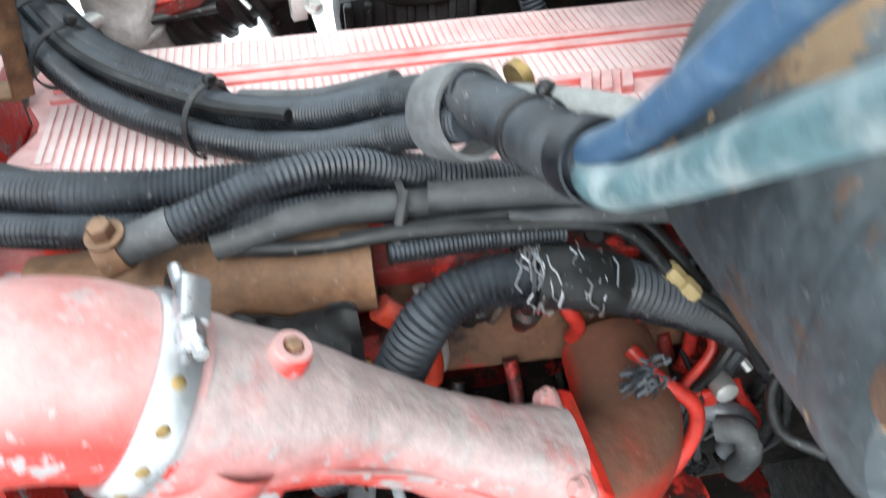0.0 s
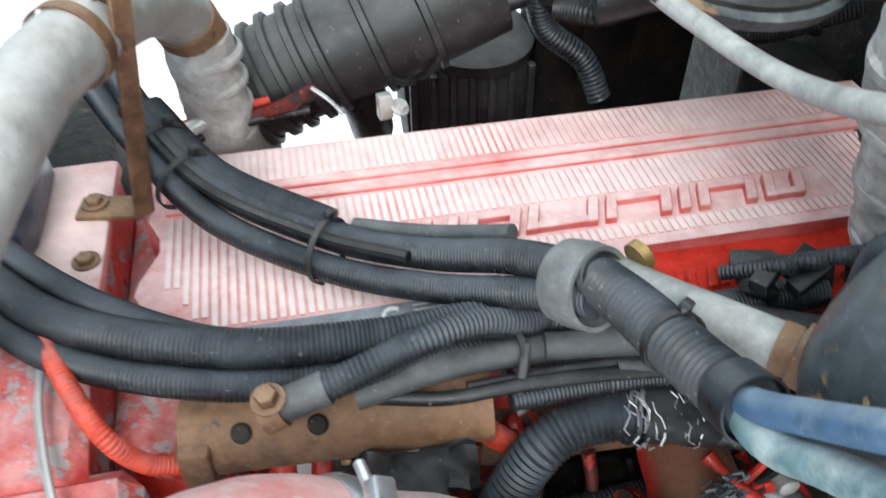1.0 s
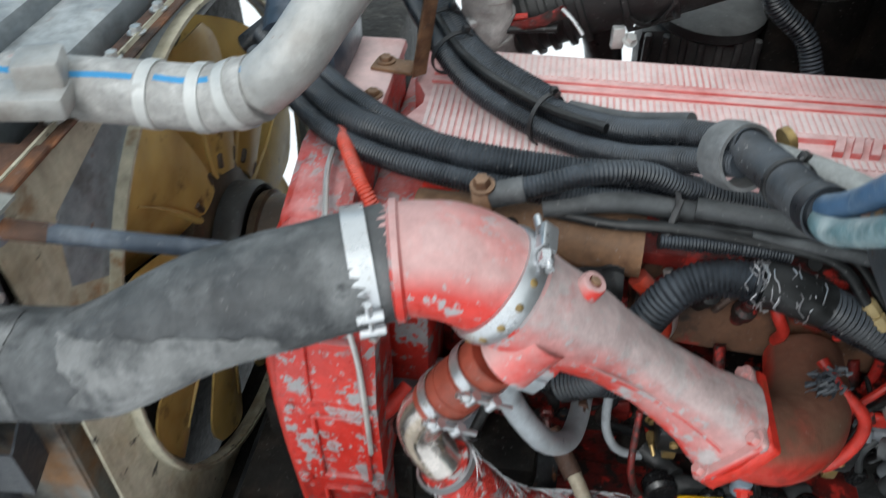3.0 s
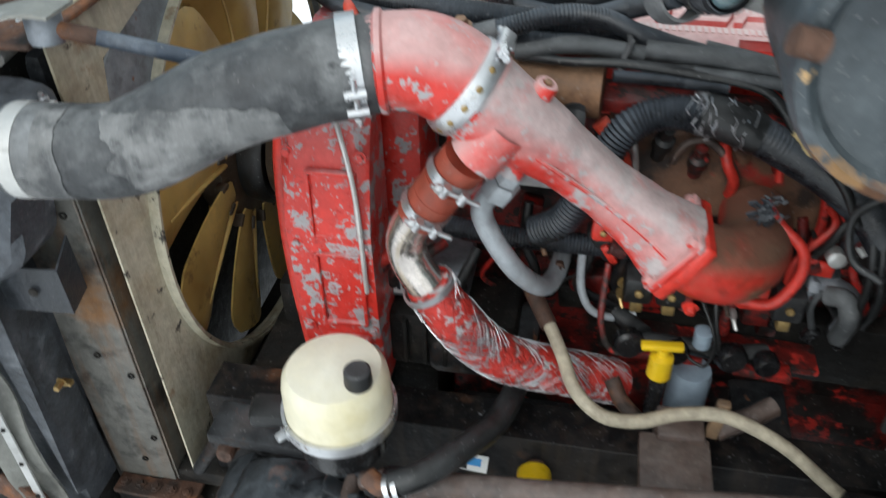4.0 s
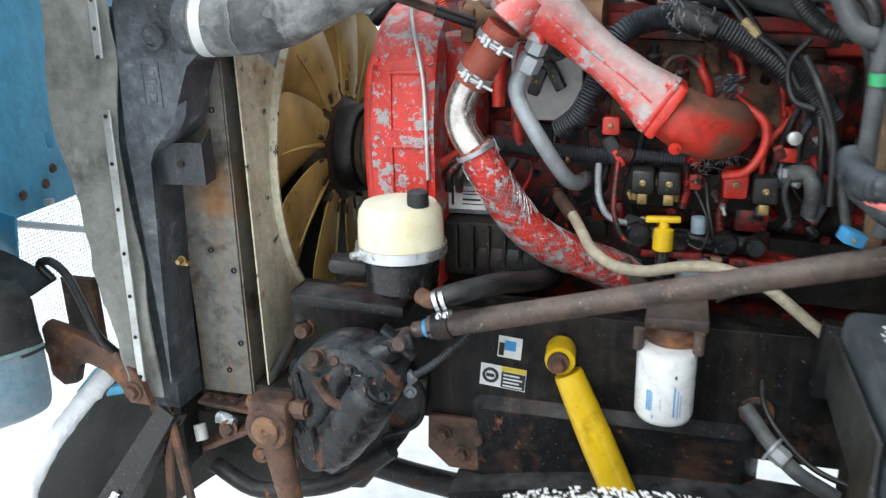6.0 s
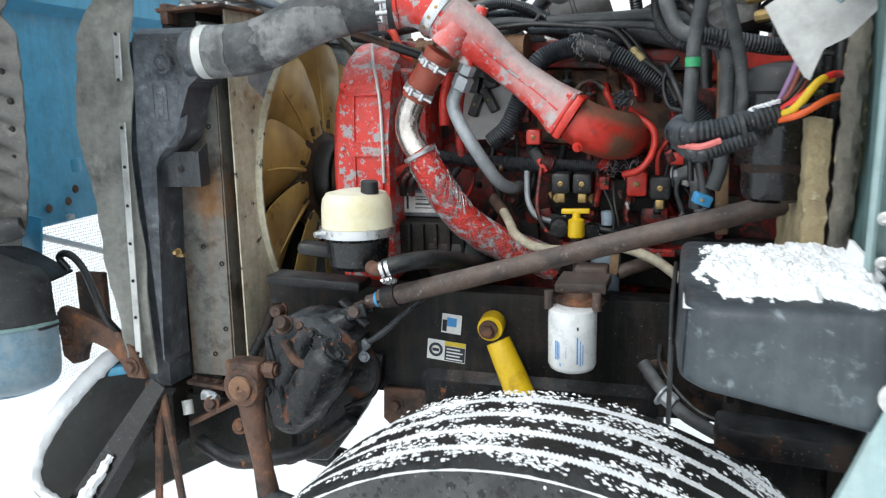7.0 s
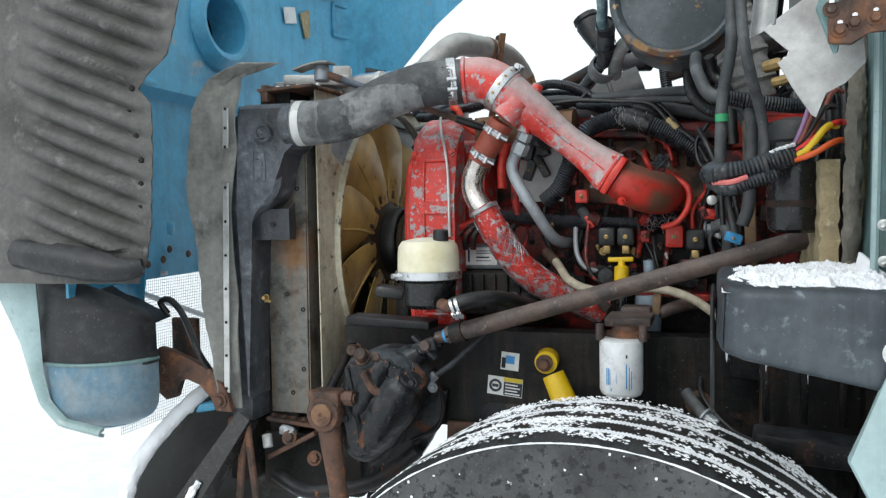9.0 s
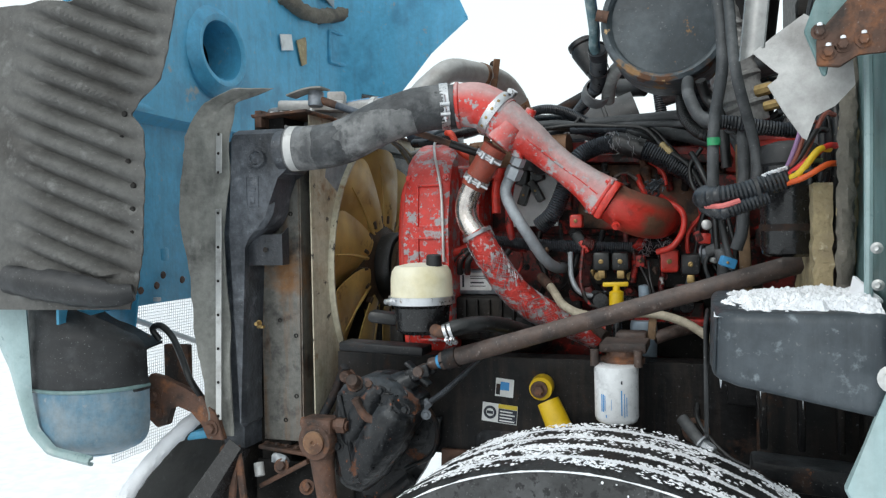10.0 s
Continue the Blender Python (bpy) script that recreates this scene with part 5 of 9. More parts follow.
for i in range(1500):
    k = rnd.randrange(0, len(line) - 13)
    a, tw = rnd.uniform(0, 6.3), rnd.choice((-1, 1)) * rnd.uniform(0.6, 1.4)
    if noise.noise((k * 0.03, a * 0.9, 1)) < 0.02 - 0.1 * rnd.random():
        continue
    pts = []
    for s in range(0, 13, 4):
        p = line[k + s]
        d = (line[min(k + s + 1, len(line) - 1)] - line[k + s - 1 if k + s else 0]).normalized()
        sd = d.cross(Vector((0, 1, 0))).normalized()
        tp = sd.cross(d)
        ang = a + tw * s / 20
        pts.append(p + (sd * math.cos(ang) + tp * math.sin(ang)) * (0.0358 + rnd.uniform(0, 0.0012)))
    tube(b, pts, 0.0004, 3, 0.008, caps=False)
tagged(part("wire_strand", b, "strand", wh, "frayed bright wire strands"), kind="stuff")
b = B()
lathe(b, [(0.0335, -0.005), (0.037, -0.004), (0.037, 0.004), (0.0335, 0.005)], (-0.354, -0.006, 1.437), (0.45, 0.05, -0.9), 30)
part("wire_collar", b, "strand", wh, "twisted wire collar")

# grey pipe with its union nut
h = thing("grey_pipe", "dull zinc-grey bent pipe with a union nut", "pipe", (-0.266, 0.026, 1.585))
b = B()
tube(b, [(-0.262, 0.022, 1.594), (-0.279, 0.031, 1.573), (-0.291, 0.033, 1.540), (-0.274, 0.031, 1.497), (-0.241, 0.041, 1.438), (-0.210, 0.092, 1.374), (-0.194, 0.15, 1.350), (-0.185, 0.22, 1.345)], 0.0143, 20, 0.006)
part("bent_tube", b, "grey_pipe", h)
b = B()
lathe(b, [(0, -0.012), (0.018, -0.012), (0.021, -0.008), (0.021, 0.016), (0.016, 0.02), (0, 0.02)], (-0.265, 0.022, 1.588), (-0.45, 0.2, -0.85), 6)
part("nut", b, "grey_pipe", h)
b = B()
lathe(b, [(0, -0.012), (0.015, -0.012), (0.018, -0.008), (0.018, 0.010), (0, 0.010)], (-0.254, 0.015, 1.612), (-0.45, 0.2, -0.85), 6)
part("adapter", b, "grey_pipe", h)

# stay rod from the radiator to the pipe
h = thing("stay_rod", "slate stay rod rusting toward its end", "rod", (-0.751, -0.034, 1.776))
RA, RB = Vector((-0.751, -0.045, 1.786)), Vector((-0.378, 0.098, 1.645))
part("rod", tube(B(), [RA.lerp(RB, 0.08), RA.lerp(RB, 0.5)], 0.0095, 14, 0.02), "rod_slate", h)
part("rusty_end", tube(B(), [RA, RA.lerp(RB, 0.10)], 0.0100, 14, 0.01), "rust", h, "rusted neck of the rod")
part("rusty_rod", tube(B(), [RA.lerp(RB, 0.5), RB], 0.0085, 12, 0.02), "rust", h, "rusted half of the rod")
part("sleeve", tube(B(), [RA.lerp(RB, 0.82), RB], 0.0105, 12, 0.02), "rubber", h, "black rubber sleeve")
part("rod_end", lathe(B(), [(0, -0.02), (0.018, -0.02), (0.020, -0.016), (0.020, 0.014), (0.017, 0.018), (0.008, 0.02), (0.008, 0.014), (0, 0.014)], RA + Vector((-0.012, 0, 0.004)), (0, 0.1, 1), 20), "ecu", h, "grey round rod end")

# ---- looms over the engine ----
LA = [(-0.478, 0.588, 1.790), (-0.437, 0.500, 1.764), (-0.374, 0.413, 1.732), (-0.272, 0.340, 1.712), (-0.186, 0.277, 1.727), (-0.124, 0.213, 1.770), (-0.082, 0.146, 1.806), (-0.069, 0.079, 1.831), (-0.075, 0.013, 1.856), (-0.073, -0.036, 1.873)]
h = thing("upper_loom", "black corrugated wiring loom across the valve cover", "wiring loom", (-0.273, 0.291, 1.72), "wiring looms")
part("conduit", tube(B(), LA[:7], 0.0155, 16, rib=0.0010, pitch=0.0038), "loom", h)
b = B()
tube(b, [(-0.492, 0.552, 1.776), (-0.446, 0.470, 1.750), (-0.377, 0.377, 1.718), (-0.277, 0.307, 1.699), (-0.190, 0.247, 1.714), (-0.128, 0.187, 1.755), (-0.086, 0.135, 1.790)], 0.0140, 14, rib=0.0010, pitch=0.0036)
part("conduit", b, "loom", h)
b = B()
tube(b, [(-0.490, 0.590, 1.782), (-0.446, 0.495, 1.770), (-0.382, 0.402, 1.740), (-0.284, 0.330, 1.722), (-0.205, 0.270, 1.733)], 0.006, 8)
part("wire", b, "rubber", h)
b = B()
tube(b, [Vector(p) + Vector((0.004, 0.010, 0.003)) for p in LA[1:4]], 0.0170, 12, rib=0.0014, pitch=0.004)
part("split_cover", b, "loom", h, "wider split loom sleeve")
b = B()
tube(b, [(-0.245, 0.345, 1.712), (-0.180, 0.302, 1.728), (-0.118, 0.243, 1.768)], 0.009, 10, 0.01)
part("grey_cable", b, "loom_grey", h, "pale grey jacketed cable")
# taped trunk that rises to the hoses
b = B()
tube(b, [(-0.080, 0.145, 1.800), (-0.071, 0.108, 1.810), (-0.064, 0.055, 1.826), (-0.058, 0.010, 1.841), (-0.056, -0.016, 1.855)], [0.0195, 0.0200, 0.0205, 0.0205, 0.0195], 24, rib=0.0026, pitch=0.0058)
part("taped_trunk", b, "loom", h, "ribbed trunk wound with tape")
b = B()
band(b, (-0.057, -0.008, 1.850), (0.05, -0.9, 0.42), 0.0205, 0.024, 0.0016)
part("end_cuff", b, "loom", h, "split black cuff")
h = thing("rubber_band_strap", "wide grey rubber strap holding the loom", "strap", (-0.046, 0.152, 1.803))
b = B()
lathe(b, [(0.0295, -0.017), (0.0335, -0.0175), (0.035, 0), (0.0335, 0.0175), (0.0295, 0.017), (0.0295, -0.017)], (-0.086, 0.158, 1.784), (0.45, -0.82, 0.42), 40)
part("loop", b, "tape_grey", h)
b = B()
lathe(b, [(0, -0.004), (0.013, -0.004), (0.013, 0.004), (0, 0.004)], (-0.044, 0.158, 1.806), (1, 0.4, 0.3), 16)
bolt(b, (-0.042, 0.159, 1.806), (1, 0.4, 0.3), 0.007, 0.006, False)
part("bolt", b, "brass", h, "dull brass bolt")
for p, ax, r in (((-0.274, 0.323, 1.706), (0.78, -0.6, 0.05), 0.0315), ((-0.402, 0.425, 1.734), (0.6, -0.75, -0.25), 0.032), ((-0.425, 0.462, 1.748), (0.5, -0.8, -0.25), 0.032), ((-0.064, 0.060, 1.824), (0.1, -0.93, 0.3), 0.0215)):
    ring_tie(p, ax, r)

# frosted coolant hoses that leave the trunk
HB = Vector((0.02, -0.67, 0.74))
b = B()
p0 = Vector((-0.060, -0.0202, 1.8637))
tube(b, [(-0.058, 0.010, 1.842), p0,  p0 + HB * 0.05 + Vector((0.004, 0, -0.004)), p0 + HB * 0.15, p0 + HB * 0.28 + Vector((-0.004, 0, 0.01)), p0 + HB * 0.42 + Vector((-0.02, 0.06, 0.06)), (0.02, -0.30, 2.30)], 0.0098, 18, 0.008)
solo("coolant_hose", b, "hose_blue", "blue coolant hose filmed with white frost", "hose", "coolant hoses")
b = B()
p0 = Vector((-0.0621, -0.0376, 1.8564))
HA = Vector((0.04, -0.75, 0.66))
tube(b, [(-0.058, 0.010, 1.842), p0,  p0 + HA * 0.05 + Vector((0.004, 0, -0.004)), p0 + HA * 0.15, p0 + HA * 0.28 + Vector((-0.004, 0, 0.01)), p0 + HA * 0.42 + Vector((-0.02, 0.06, 0.06)), (0.03, -0.31, 2.28)], 0.0105, 18, 0.008)
solo("coolant_hose", b, "hose_aqua", "aqua green coolant hose filmed with frost", "hose", "coolant hoses")

LB = [(-0.668, 0.443, 1.732), (-0.590, 0.355, 1.7215), (-0.501, 0.262, 1.725), (-0.369, 0.197, 1.734), (-0.246, 0.186, 1.728), (-0.158, 0.192, 1.722), (-0.060, 0.198, 1.694), (0.06, 0.205, 1.668), (0.189, 0.212, 1.662)]
h = thing("front_loom", "thick black corrugated loom in front of the cover", "wiring loom", (-0.363, 0.21, 1.696), "wiring looms")
part("conduit", tube(B(), LB, 0.0178, 18, rib=0.0013, pitch=0.0042), "loom", h)
part("conduit", tube(B(), [Vector(p) + Vector((-0.008, -0.024, -0.014)) for p in LB[:7]], 0.0135, 14, rib=0.0012, pitch=0.0040), "loom", h)
part("conduit", tube(B(), [Vector(p) + Vector((0.014, 0.022, 0.006)) for p in LB[:3]] + [Vector((-0.395, 0.222, 1.728)), Vector((-0.320, 0.200, 1.722))], 0.0125, 12, rib=0.0012, pitch=0.004), "loom", h)
part("grey_conduit", tube(B(), [(-0.270, 0.152, 1.704), (-0.198, 0.158, 1.714), (-0.119, 0.168, 1.703), (-0.015, 0.181, 1.681), (0.075, 0.203, 1.664), (0.1775, 0.2115, 1.668)], 0.0132, 16, 0.012, flat=0.85), "loom_grey", h, "flattened grey conduit")
h = thing("branch_loom", "black corrugated branch loom with worn grey end", "wiring loom", (-0.312, 0.138, 1.713), "wiring looms")
part("conduit", tube(B(), [(-0.333, 0.140, 1.722), (-0.278, 0.143, 1.738), (-0.220, 0.153, 1.753), (-0.169, 0.169, 1.746), (-0.125, 0.181, 1.724), (-0.089, 0.198, 1.701)], 0.0128, 16, rib=0.0012, pitch=0.0045), "loom", h)
part("taped_end", tube(B(), [(-0.338, 0.139, 1.720), (-0.290, 0.142, 1.734)], 0.0140, 14, 0.006), "loom_grey", h, "grey taped end")
h = thing("loom_clamp", "rusted bolt and strap clamping the branch loom", "clamp", (-0.331, 0.125, 1.714))
part("strap", band(B(), (-0.334, 0.140, 1.721), (0.9, 0.1, 0.30), 0.0155, 0.016, 0.002), "tan_rust", h)
part("bolt", bolt(B(), (-0.334, 0.136, 1.738), (-0.1, -0.2, 1), 0.009, 0.012), "tan_rust", h)
h = thing("thin_looms", "thin black wires running along the engine side", "wiring loom", (-0.208, 0.121, 1.686), "wiring looms")
part("wire", tube(B(), [(-0.264, 0.154, 1.697), (-0.199, 0.135, 1.702), (-0.137, 0.133, 1.705), (-0.054, 0.132, 1.698), (0.031, 0.123, 1.686), (0.08, 0.109, 1.635), (0.134, 0.09, 1.591), (0.165, 0.078, 1.539)], 0.006, 10, 0.01), "rubber", h)
part("wire", tube(B(), [(-0.18, 0.143, 1.7), (-0.107, 0.143, 1.7), (-0.002, 0.14, 1.698), (0.051, 0.131, 1.685), (0.113, 0.112, 1.612)], 0.005, 10, 0.01), "rubber", h)
part("conduit", tube(B(), [(-0.147, 0.128, 1.691), (-0.064, 0.132, 1.687), (-0.011, 0.13, 1.684)], 0.0085, 12, rib=0.001, pitch=0.0035), "loom", h)
b = B()
for k, p in enumerate(((0.078, 0.111, 1.639), (0.09, 0.104, 1.627))):
    lathe(b, [(0, -0.009), (0.0075, -0.009), (0.0085, -0.005), (0.0085, 0.005), (0.0075, 0.009), (0, 0.009)], p, (0.6, -0.2, -0.7), 8)
part("connector", b, "tan_conn", h, "tan nylon connector")
ring_tie((-0.135, 0.164, 1.707), (1, 0.12, -0.15), 0.0205, "grey-black cable tie round the conduits")
zip_tie([(-0.128, 0.156, 1.726), (-0.136, 0.138, 1.712), (-0.142, 0.126, 1.690)], "grey-black cable tie tail hanging from the conduits", 0.004)

# long loom at the back of the pipe, curving down by the cab
h = thing("side_loom", "smooth black cable bundle along the engine side", "wiring loom", (0.101, 0.149, 1.697), "wiring looms")
part("cable", tube(B(), [(-0.11, 0.162, 1.712), (0.019, 0.14, 1.712), (0.14, 0.106, 1.709), (0.207, 0.041, 1.678), (0.256, -0.011, 1.618), (0.28, -0.033, 1.497)], 0.012, 14, 0.012), "loom_grey", h)
part("cable", tube(B(), [(-0.054, 0.137, 1.698), (0.062, 0.123, 1.695), (0.156, 0.098, 1.684), (0.215, 0.087, 1.668), (0.247, 0.026, 1.6), (0.267, 0.001, 1.497)], 0.008, 12, 0.012), "loom_grey", h)

# thick corrugated hose with the wire-bound joint
h = thing("engine_loom_hose", "thick black corrugated loom bound with wire", "wiring loom", (-0.033, 0.117, 1.603), "wiring looms")
part("conduit", tube(B(), [(-0.225, 0.115, 1.455), (-0.190, 0.106, 1.485), (-0.165, 0.106, 1.535), (-0.146, 0.110, 1.586), (-0.124, 0.117, 1.624), (-0.098, 0.124, 1.641), (-0.070, 0.124, 1.650), (-0.038, 0.1175, 1.6545)], 0.0222, 20, rib=0.0022, pitch=0.0058), "loom", h)
part("conduit", tube(B(), [(-0.048, 0.119, 1.6540), (0.004, 0.116, 1.6445), (0.064, 0.114, 1.617), (0.129, 0.119, 1.577), (0.189, 0.1276, 1.526), (0.225, 0.128, 1.48)], 0.0242, 20, rib=0.002, pitch=0.0058), "loom", h)
part("tape_wrap", tube(B(), [(-0.040, 0.1178, 1.6545), (-0.012, 0.117, 1.650), (0.032, 0.115, 1.633)], 0.0258, 20, 0.004, rough=0.0018), "rubber", h, "loose black tape wrap")
b = B()
rnd = random.Random(3)
for c, n in (((-0.040, 0.104, 1.662), 22), ((0.012, 0.101, 1.648), 8), ((-0.014, 0.103, 1.657), 8)):
    for i in range(n):
        a = rnd.uniform(2.2, 5.2)
        s0 = rnd.gauss(0, 0.008)
        pts = []
        for k in range(4):
            aa = a + 0.28 * k
            pts.append(Vector(c) + Vector((s0 + 0.002 * k * rnd.uniform(-1, 1), 0.014 + 0.0262 * math.sin(aa), -0.008 - 0.0262 * math.cos(aa))) + Vector([rnd.gauss(0, 0.0012) for _ in range(3)]))
        tube(b, pts, 0.0009, 4, 0.006, caps=False)
tagged(part("wire_strand", b, "strand", h, "loose silvery tie wire"), kind="stuff")


# ---- engine side ----
h = thing("filter_shield", "tan rusted half-round cover on the engine", "cover", (-0.283, 0.172, 1.635))
b = B()
tube(b, [(-0.413, 0.185, 1.646), (-0.156, 0.163, 1.653)], 0.0365, 28, 0.01, rough=0.0008)
part("shell", b, "tan_rust", h)
b = B()
block(b, (-0.401, 0.178, 1.640), (0.028, 0.070, 0.062), (0, 0, -8), 0.006)
part("end_ear", b, "tan_rust", h)
for p in ((-0.303, 0.150, 1.677), (-0.365, 0.156, 1.675)):
    part("hole", lathe(B(), [(0.009, 0), (0.007, 0.002), (0, 0.001)], p, (-0.2, -0.7, 0.7), 14), "dark", h)
part("soot_flap", surf(B(), lambda u, v: (-0.275 + 0.10 * u, 0.134 - 0.004 * u - 0.012 * v + 0.008 * noise.noise((u * 6, v * 3, 0)), 1.645 - 0.055 * v + 0.006 * math.sin(u * 9)), 12, 5, 0.004), "rubber", h, "torn black insulation flap")
b = B()
tube(b, [(-0.522, 0.270, 1.712), (-0.497, 0.211, 1.717), (-0.467, 0.160, 1.700), (-0.4435, 0.156, 1.6565), (-0.415, 0.162, 1.636)], 0.0088, 14, rib=0.0012, pitch=0.004)
solo("orange_loom", b, "hose_orange", "orange-red split loom curving over the gear cover", "wiring loom", "wiring looms")
b = B()
tube(b, [(-0.156, 0.153, 1.614), (-0.132, 0.15, 1.587), (-0.117, 0.15, 1.546), (-0.115, 0.159, 1.509)], 0.012, 14, 0.008)
solo("red_connector_hose", b, "hose_orange", "short orange-red hose stub", "hose")
h = thing("intake_manifold", "heat-browned intake manifold with red edges", "manifold", (0.057, 0.234, 1.495))
b = B()
block(b, (0.036, 0.243, 1.522), (0.36, 0.075, 0.17), (0, 3, -2), 0.014)
part("chamber", b, "manifold", h)
b = B()
block(b, (-0.015, 0.215, 1.62), (0.50, 0.10, 0.02), (0, 3, -3), 0.004)
part("rail_edge", b, "red_dark", h)
for k in range(6):
    part("bolt", bolt(B(), (-0.11 + 0.06 * k, 0.203, 1.585 - 0.003 * k), (0, -1, 0.3), 0.008, 0.009), "manifold", h)
part("sensor", lathe(B(), [(0.012, 0), (0.012, 0.012), (0.008, 0.016), (0.008, 0.03), (0, 0.03)], (0.038, 0.196, 1.606), (0, -0.5, 0.85), 12), "rubber", h, "black sensor plug")
b = B()
block(b, (-0.269, 0.23, 1.53), (0.14, 0.012, 0.15), (0, 0, -3), 0.003)
solo("control_module_plate", b, "label", "whitish aluminium control module plate on the block", "module")


def plug(p, size, mat, label, turn=(0, 0, 0), cat="connector"):
    t = thing("connector", label, cat, p, "engine connectors")
    b = B()
    block(b, p, size, turn, min(size) * 0.18)
    part("body", b, mat, t)
    b = B()
    q = Vector(p) - Vector((0, size[1] * 0.5, 0))
    lathe(b, [(min(size[0], size[2]) * 0.14, 0), (min(size[0], size[2]) * 0.14, 0.004), (min(size[0], size[2]) * 0.07, 0.005), (0, 0.003)], q, (0, -1, 0), 12)
    part("screw", b, "brass", t)
    return t


for p, s, m_, tn in (((-0.286, 0.19, 1.588), (0.035, 0.04, 0.05), "rubber", (0, 12, 0)), ((-0.247, 0.194, 1.595), (0.03, 0.04, 0.045), "rubber", (0, -18, 0)), ((-0.278, 0.181, 1.537), (0.022, 0.03, 0.055), "rubber", (0, 20, 0)), ((-0.247, 0.184, 1.547), (0.02, 0.03, 0.06), "rubber", (0, -28, 0))):
    plug(p, s, m_, "black plug on the control module", tn)
for x in (-0.073, -0.027):
    t = plug((x, 0.135, 1.365), (0.042, 0.05, 0.046), "rubber", "black solenoid valve with a brass screw")
    b = B()
    block(b, (x, 0.130, 1.334), (0.018, 0.03, 0.022), (0, 0, 0), 0.003)
    part("terminal", b, "brass", t)
plug((0.136, 0.142, 1.357), (0.044, 0.05, 0.050), "black_plastic", "black solenoid valve with a steel screw")
b = B()
block(b, (0.136, 0.136, 1.322), (0.018, 0.03, 0.02), (0, 0, 0), 0.003)
part("terminal", b, "brass", thing("terminal_block", "brass terminal below the solenoid", "terminal", (0.136, 0.136, 1.32)))
plug((0.087, 0.155, 1.364), (0.044, 0.05, 0.055), "red_bright", "bright red fuel valve body")
plug((0.018, 0.154, 1.365), (0.022, 0.04, 0.03), "red", "small red fitting with a pale centre")
plug((-0.134, 0.128, 1.466), (0.032, 0.034, 0.034), "red_bright", "bright red sensor housing")
plug((-0.17, 0.195, 1.525), (0.03, 0.035, 0.06), "red", "red painted injector fitting body")
plug((0.069, 0.198, 1.6), (0.022, 0.03, 0.045), "red", "red fitting with a brass collar")
plug((0.127, 0.179, 1.584), (0.016, 0.03, 0.055), "filter_grey", "blue-grey plastic sensor plug", (0, -12, 0))
plug((0.167, 0.171, 1.412), (0.045, 0.03, 0.035), "red_dark", "dark red painted bracket lug")
t = thing("connector", "black diagonal injector connector with a red clip", "connector", (-0.128, 0.167, 1.406), "engine connectors")
b = B()
block(b, (-0.129, 0.165, 1.414), (0.03, 0.03, 0.06), (0, -32, 0), 0.006)
part("body", b, "rubber", t)
b = B()
block(b, (-0.12, 0.149, 1.401), (0.012, 0.012, 0.035), (0, -32, 0), 0.003)
part("clip", b, "red_bright", t, "red clip")
h = thing("fuel_rail_loom", "red and black taped loom along the block", "wiring loom", (-0.138, 0.165, 1.401), "wiring looms")
part("conduit", tube(B(), [(-0.373, 0.156, 1.42), (-0.282, 0.155, 1.41), (-0.169, 0.163, 1.403), (-0.046, 0.173, 1.396), (0.057, 0.177, 1.395), (0.094, 0.175, 1.403)], 0.0165, 14, rib=0.0014, pitch=0.005), "loom", h)
for x0, x1 in ((-0.335, -0.27), (-0.125, -0.10), (0.005, 0.02)):
    part("red_sleeve", tube(B(), [(x0, 0.158, 1.413), ((x0 + x1) / 2, 0.160, 1.408), (x1, 0.164, 1.403)], 0.0175, 14, rib=0.001, pitch=0.005), "red", h, "red painted sleeve")
b = B()
rnd = random.Random(21)
for i in range(60):
    p = Vector((rnd.uniform(0.02, 0.09), rnd.uniform(0.145, 0.165), rnd.uniform(1.375, 1.42)))
    q = p + Vector((rnd.gauss(0, 0.012), rnd.gauss(0, 0.004), rnd.gauss(0, 0.012)))
    tube(b, [p, (p + q) / 2 + Vector((0, -0.004, 0.004)), q], 0.0008, 4, 0.006, caps=False)
tagged(part("wire_strand", b, "strand", h, "loose tie wire"), kind="stuff")
b = B()
tube(b, [(0.070, 0.140, 1.520), (0.088, 0.112, 1.506), (0.115, 0.096, 1.487), (0.124, 0.090, 1.463), (0.118, 0.084, 1.430), (0.096, 0.078, 1.400), (0.062, 0.092, 1.388)], 0.0075, 14, 0.006)
solo("red_return_hose", b, "hose_red", "bright red return hose looping behind the elbow", "hose")
b = B()
tube(b, [(-0.157, 0.163, 1.396), (-0.157, 0.16, 1.355), (-0.152, 0.152, 1.319), (-0.133, 0.146, 1.288), (-0.097, 0.149, 1.277), (-0.067, 0.157, 1.284)], 0.0065, 12, 0.006)
solo("fuel_pipe", b, "grey_pipe", "pale bent steel fuel pipe", "pipe")
b = B()
tube(b, [(-0.118, 0.183, 1.602), (-0.105, 0.169, 1.561), (-0.102, 0.166, 1.519), (-0.118, 0.168, 1.488)], 0.006, 12, 0.006)
solo("fuel_pipe", b, "alu", "short white pipe beside the manifold", "pipe")
b = B()
tube(b, [(0.037, 0.145, 1.363), (0.043, 0.12, 1.322), (0.053, 0.107, 1.281), (0.058, 0.116, 1.24)], 0.0035, 8, 0.008)
solo("sensor_wire", b, "rubber", "thin black sensor wire", "wire", "sensor wires")
b = B()
tube(b, [(0.028, 0.184, 1.611), (0.054, 0.157, 1.601), (0.075, 0.152, 1.575), (0.08, 0.15, 1.549)], 0.0055, 10, 0.006)
solo("sensor_wire", b, "hose_red", "thin red sensor lead", "wire", "sensor wires")
h = thing("sensor_tangle", "knot of sensor leads wound with silver wire", "wiring", (0.058, 0.086, 1.540))
b = B()
rnd = random.Random(5)
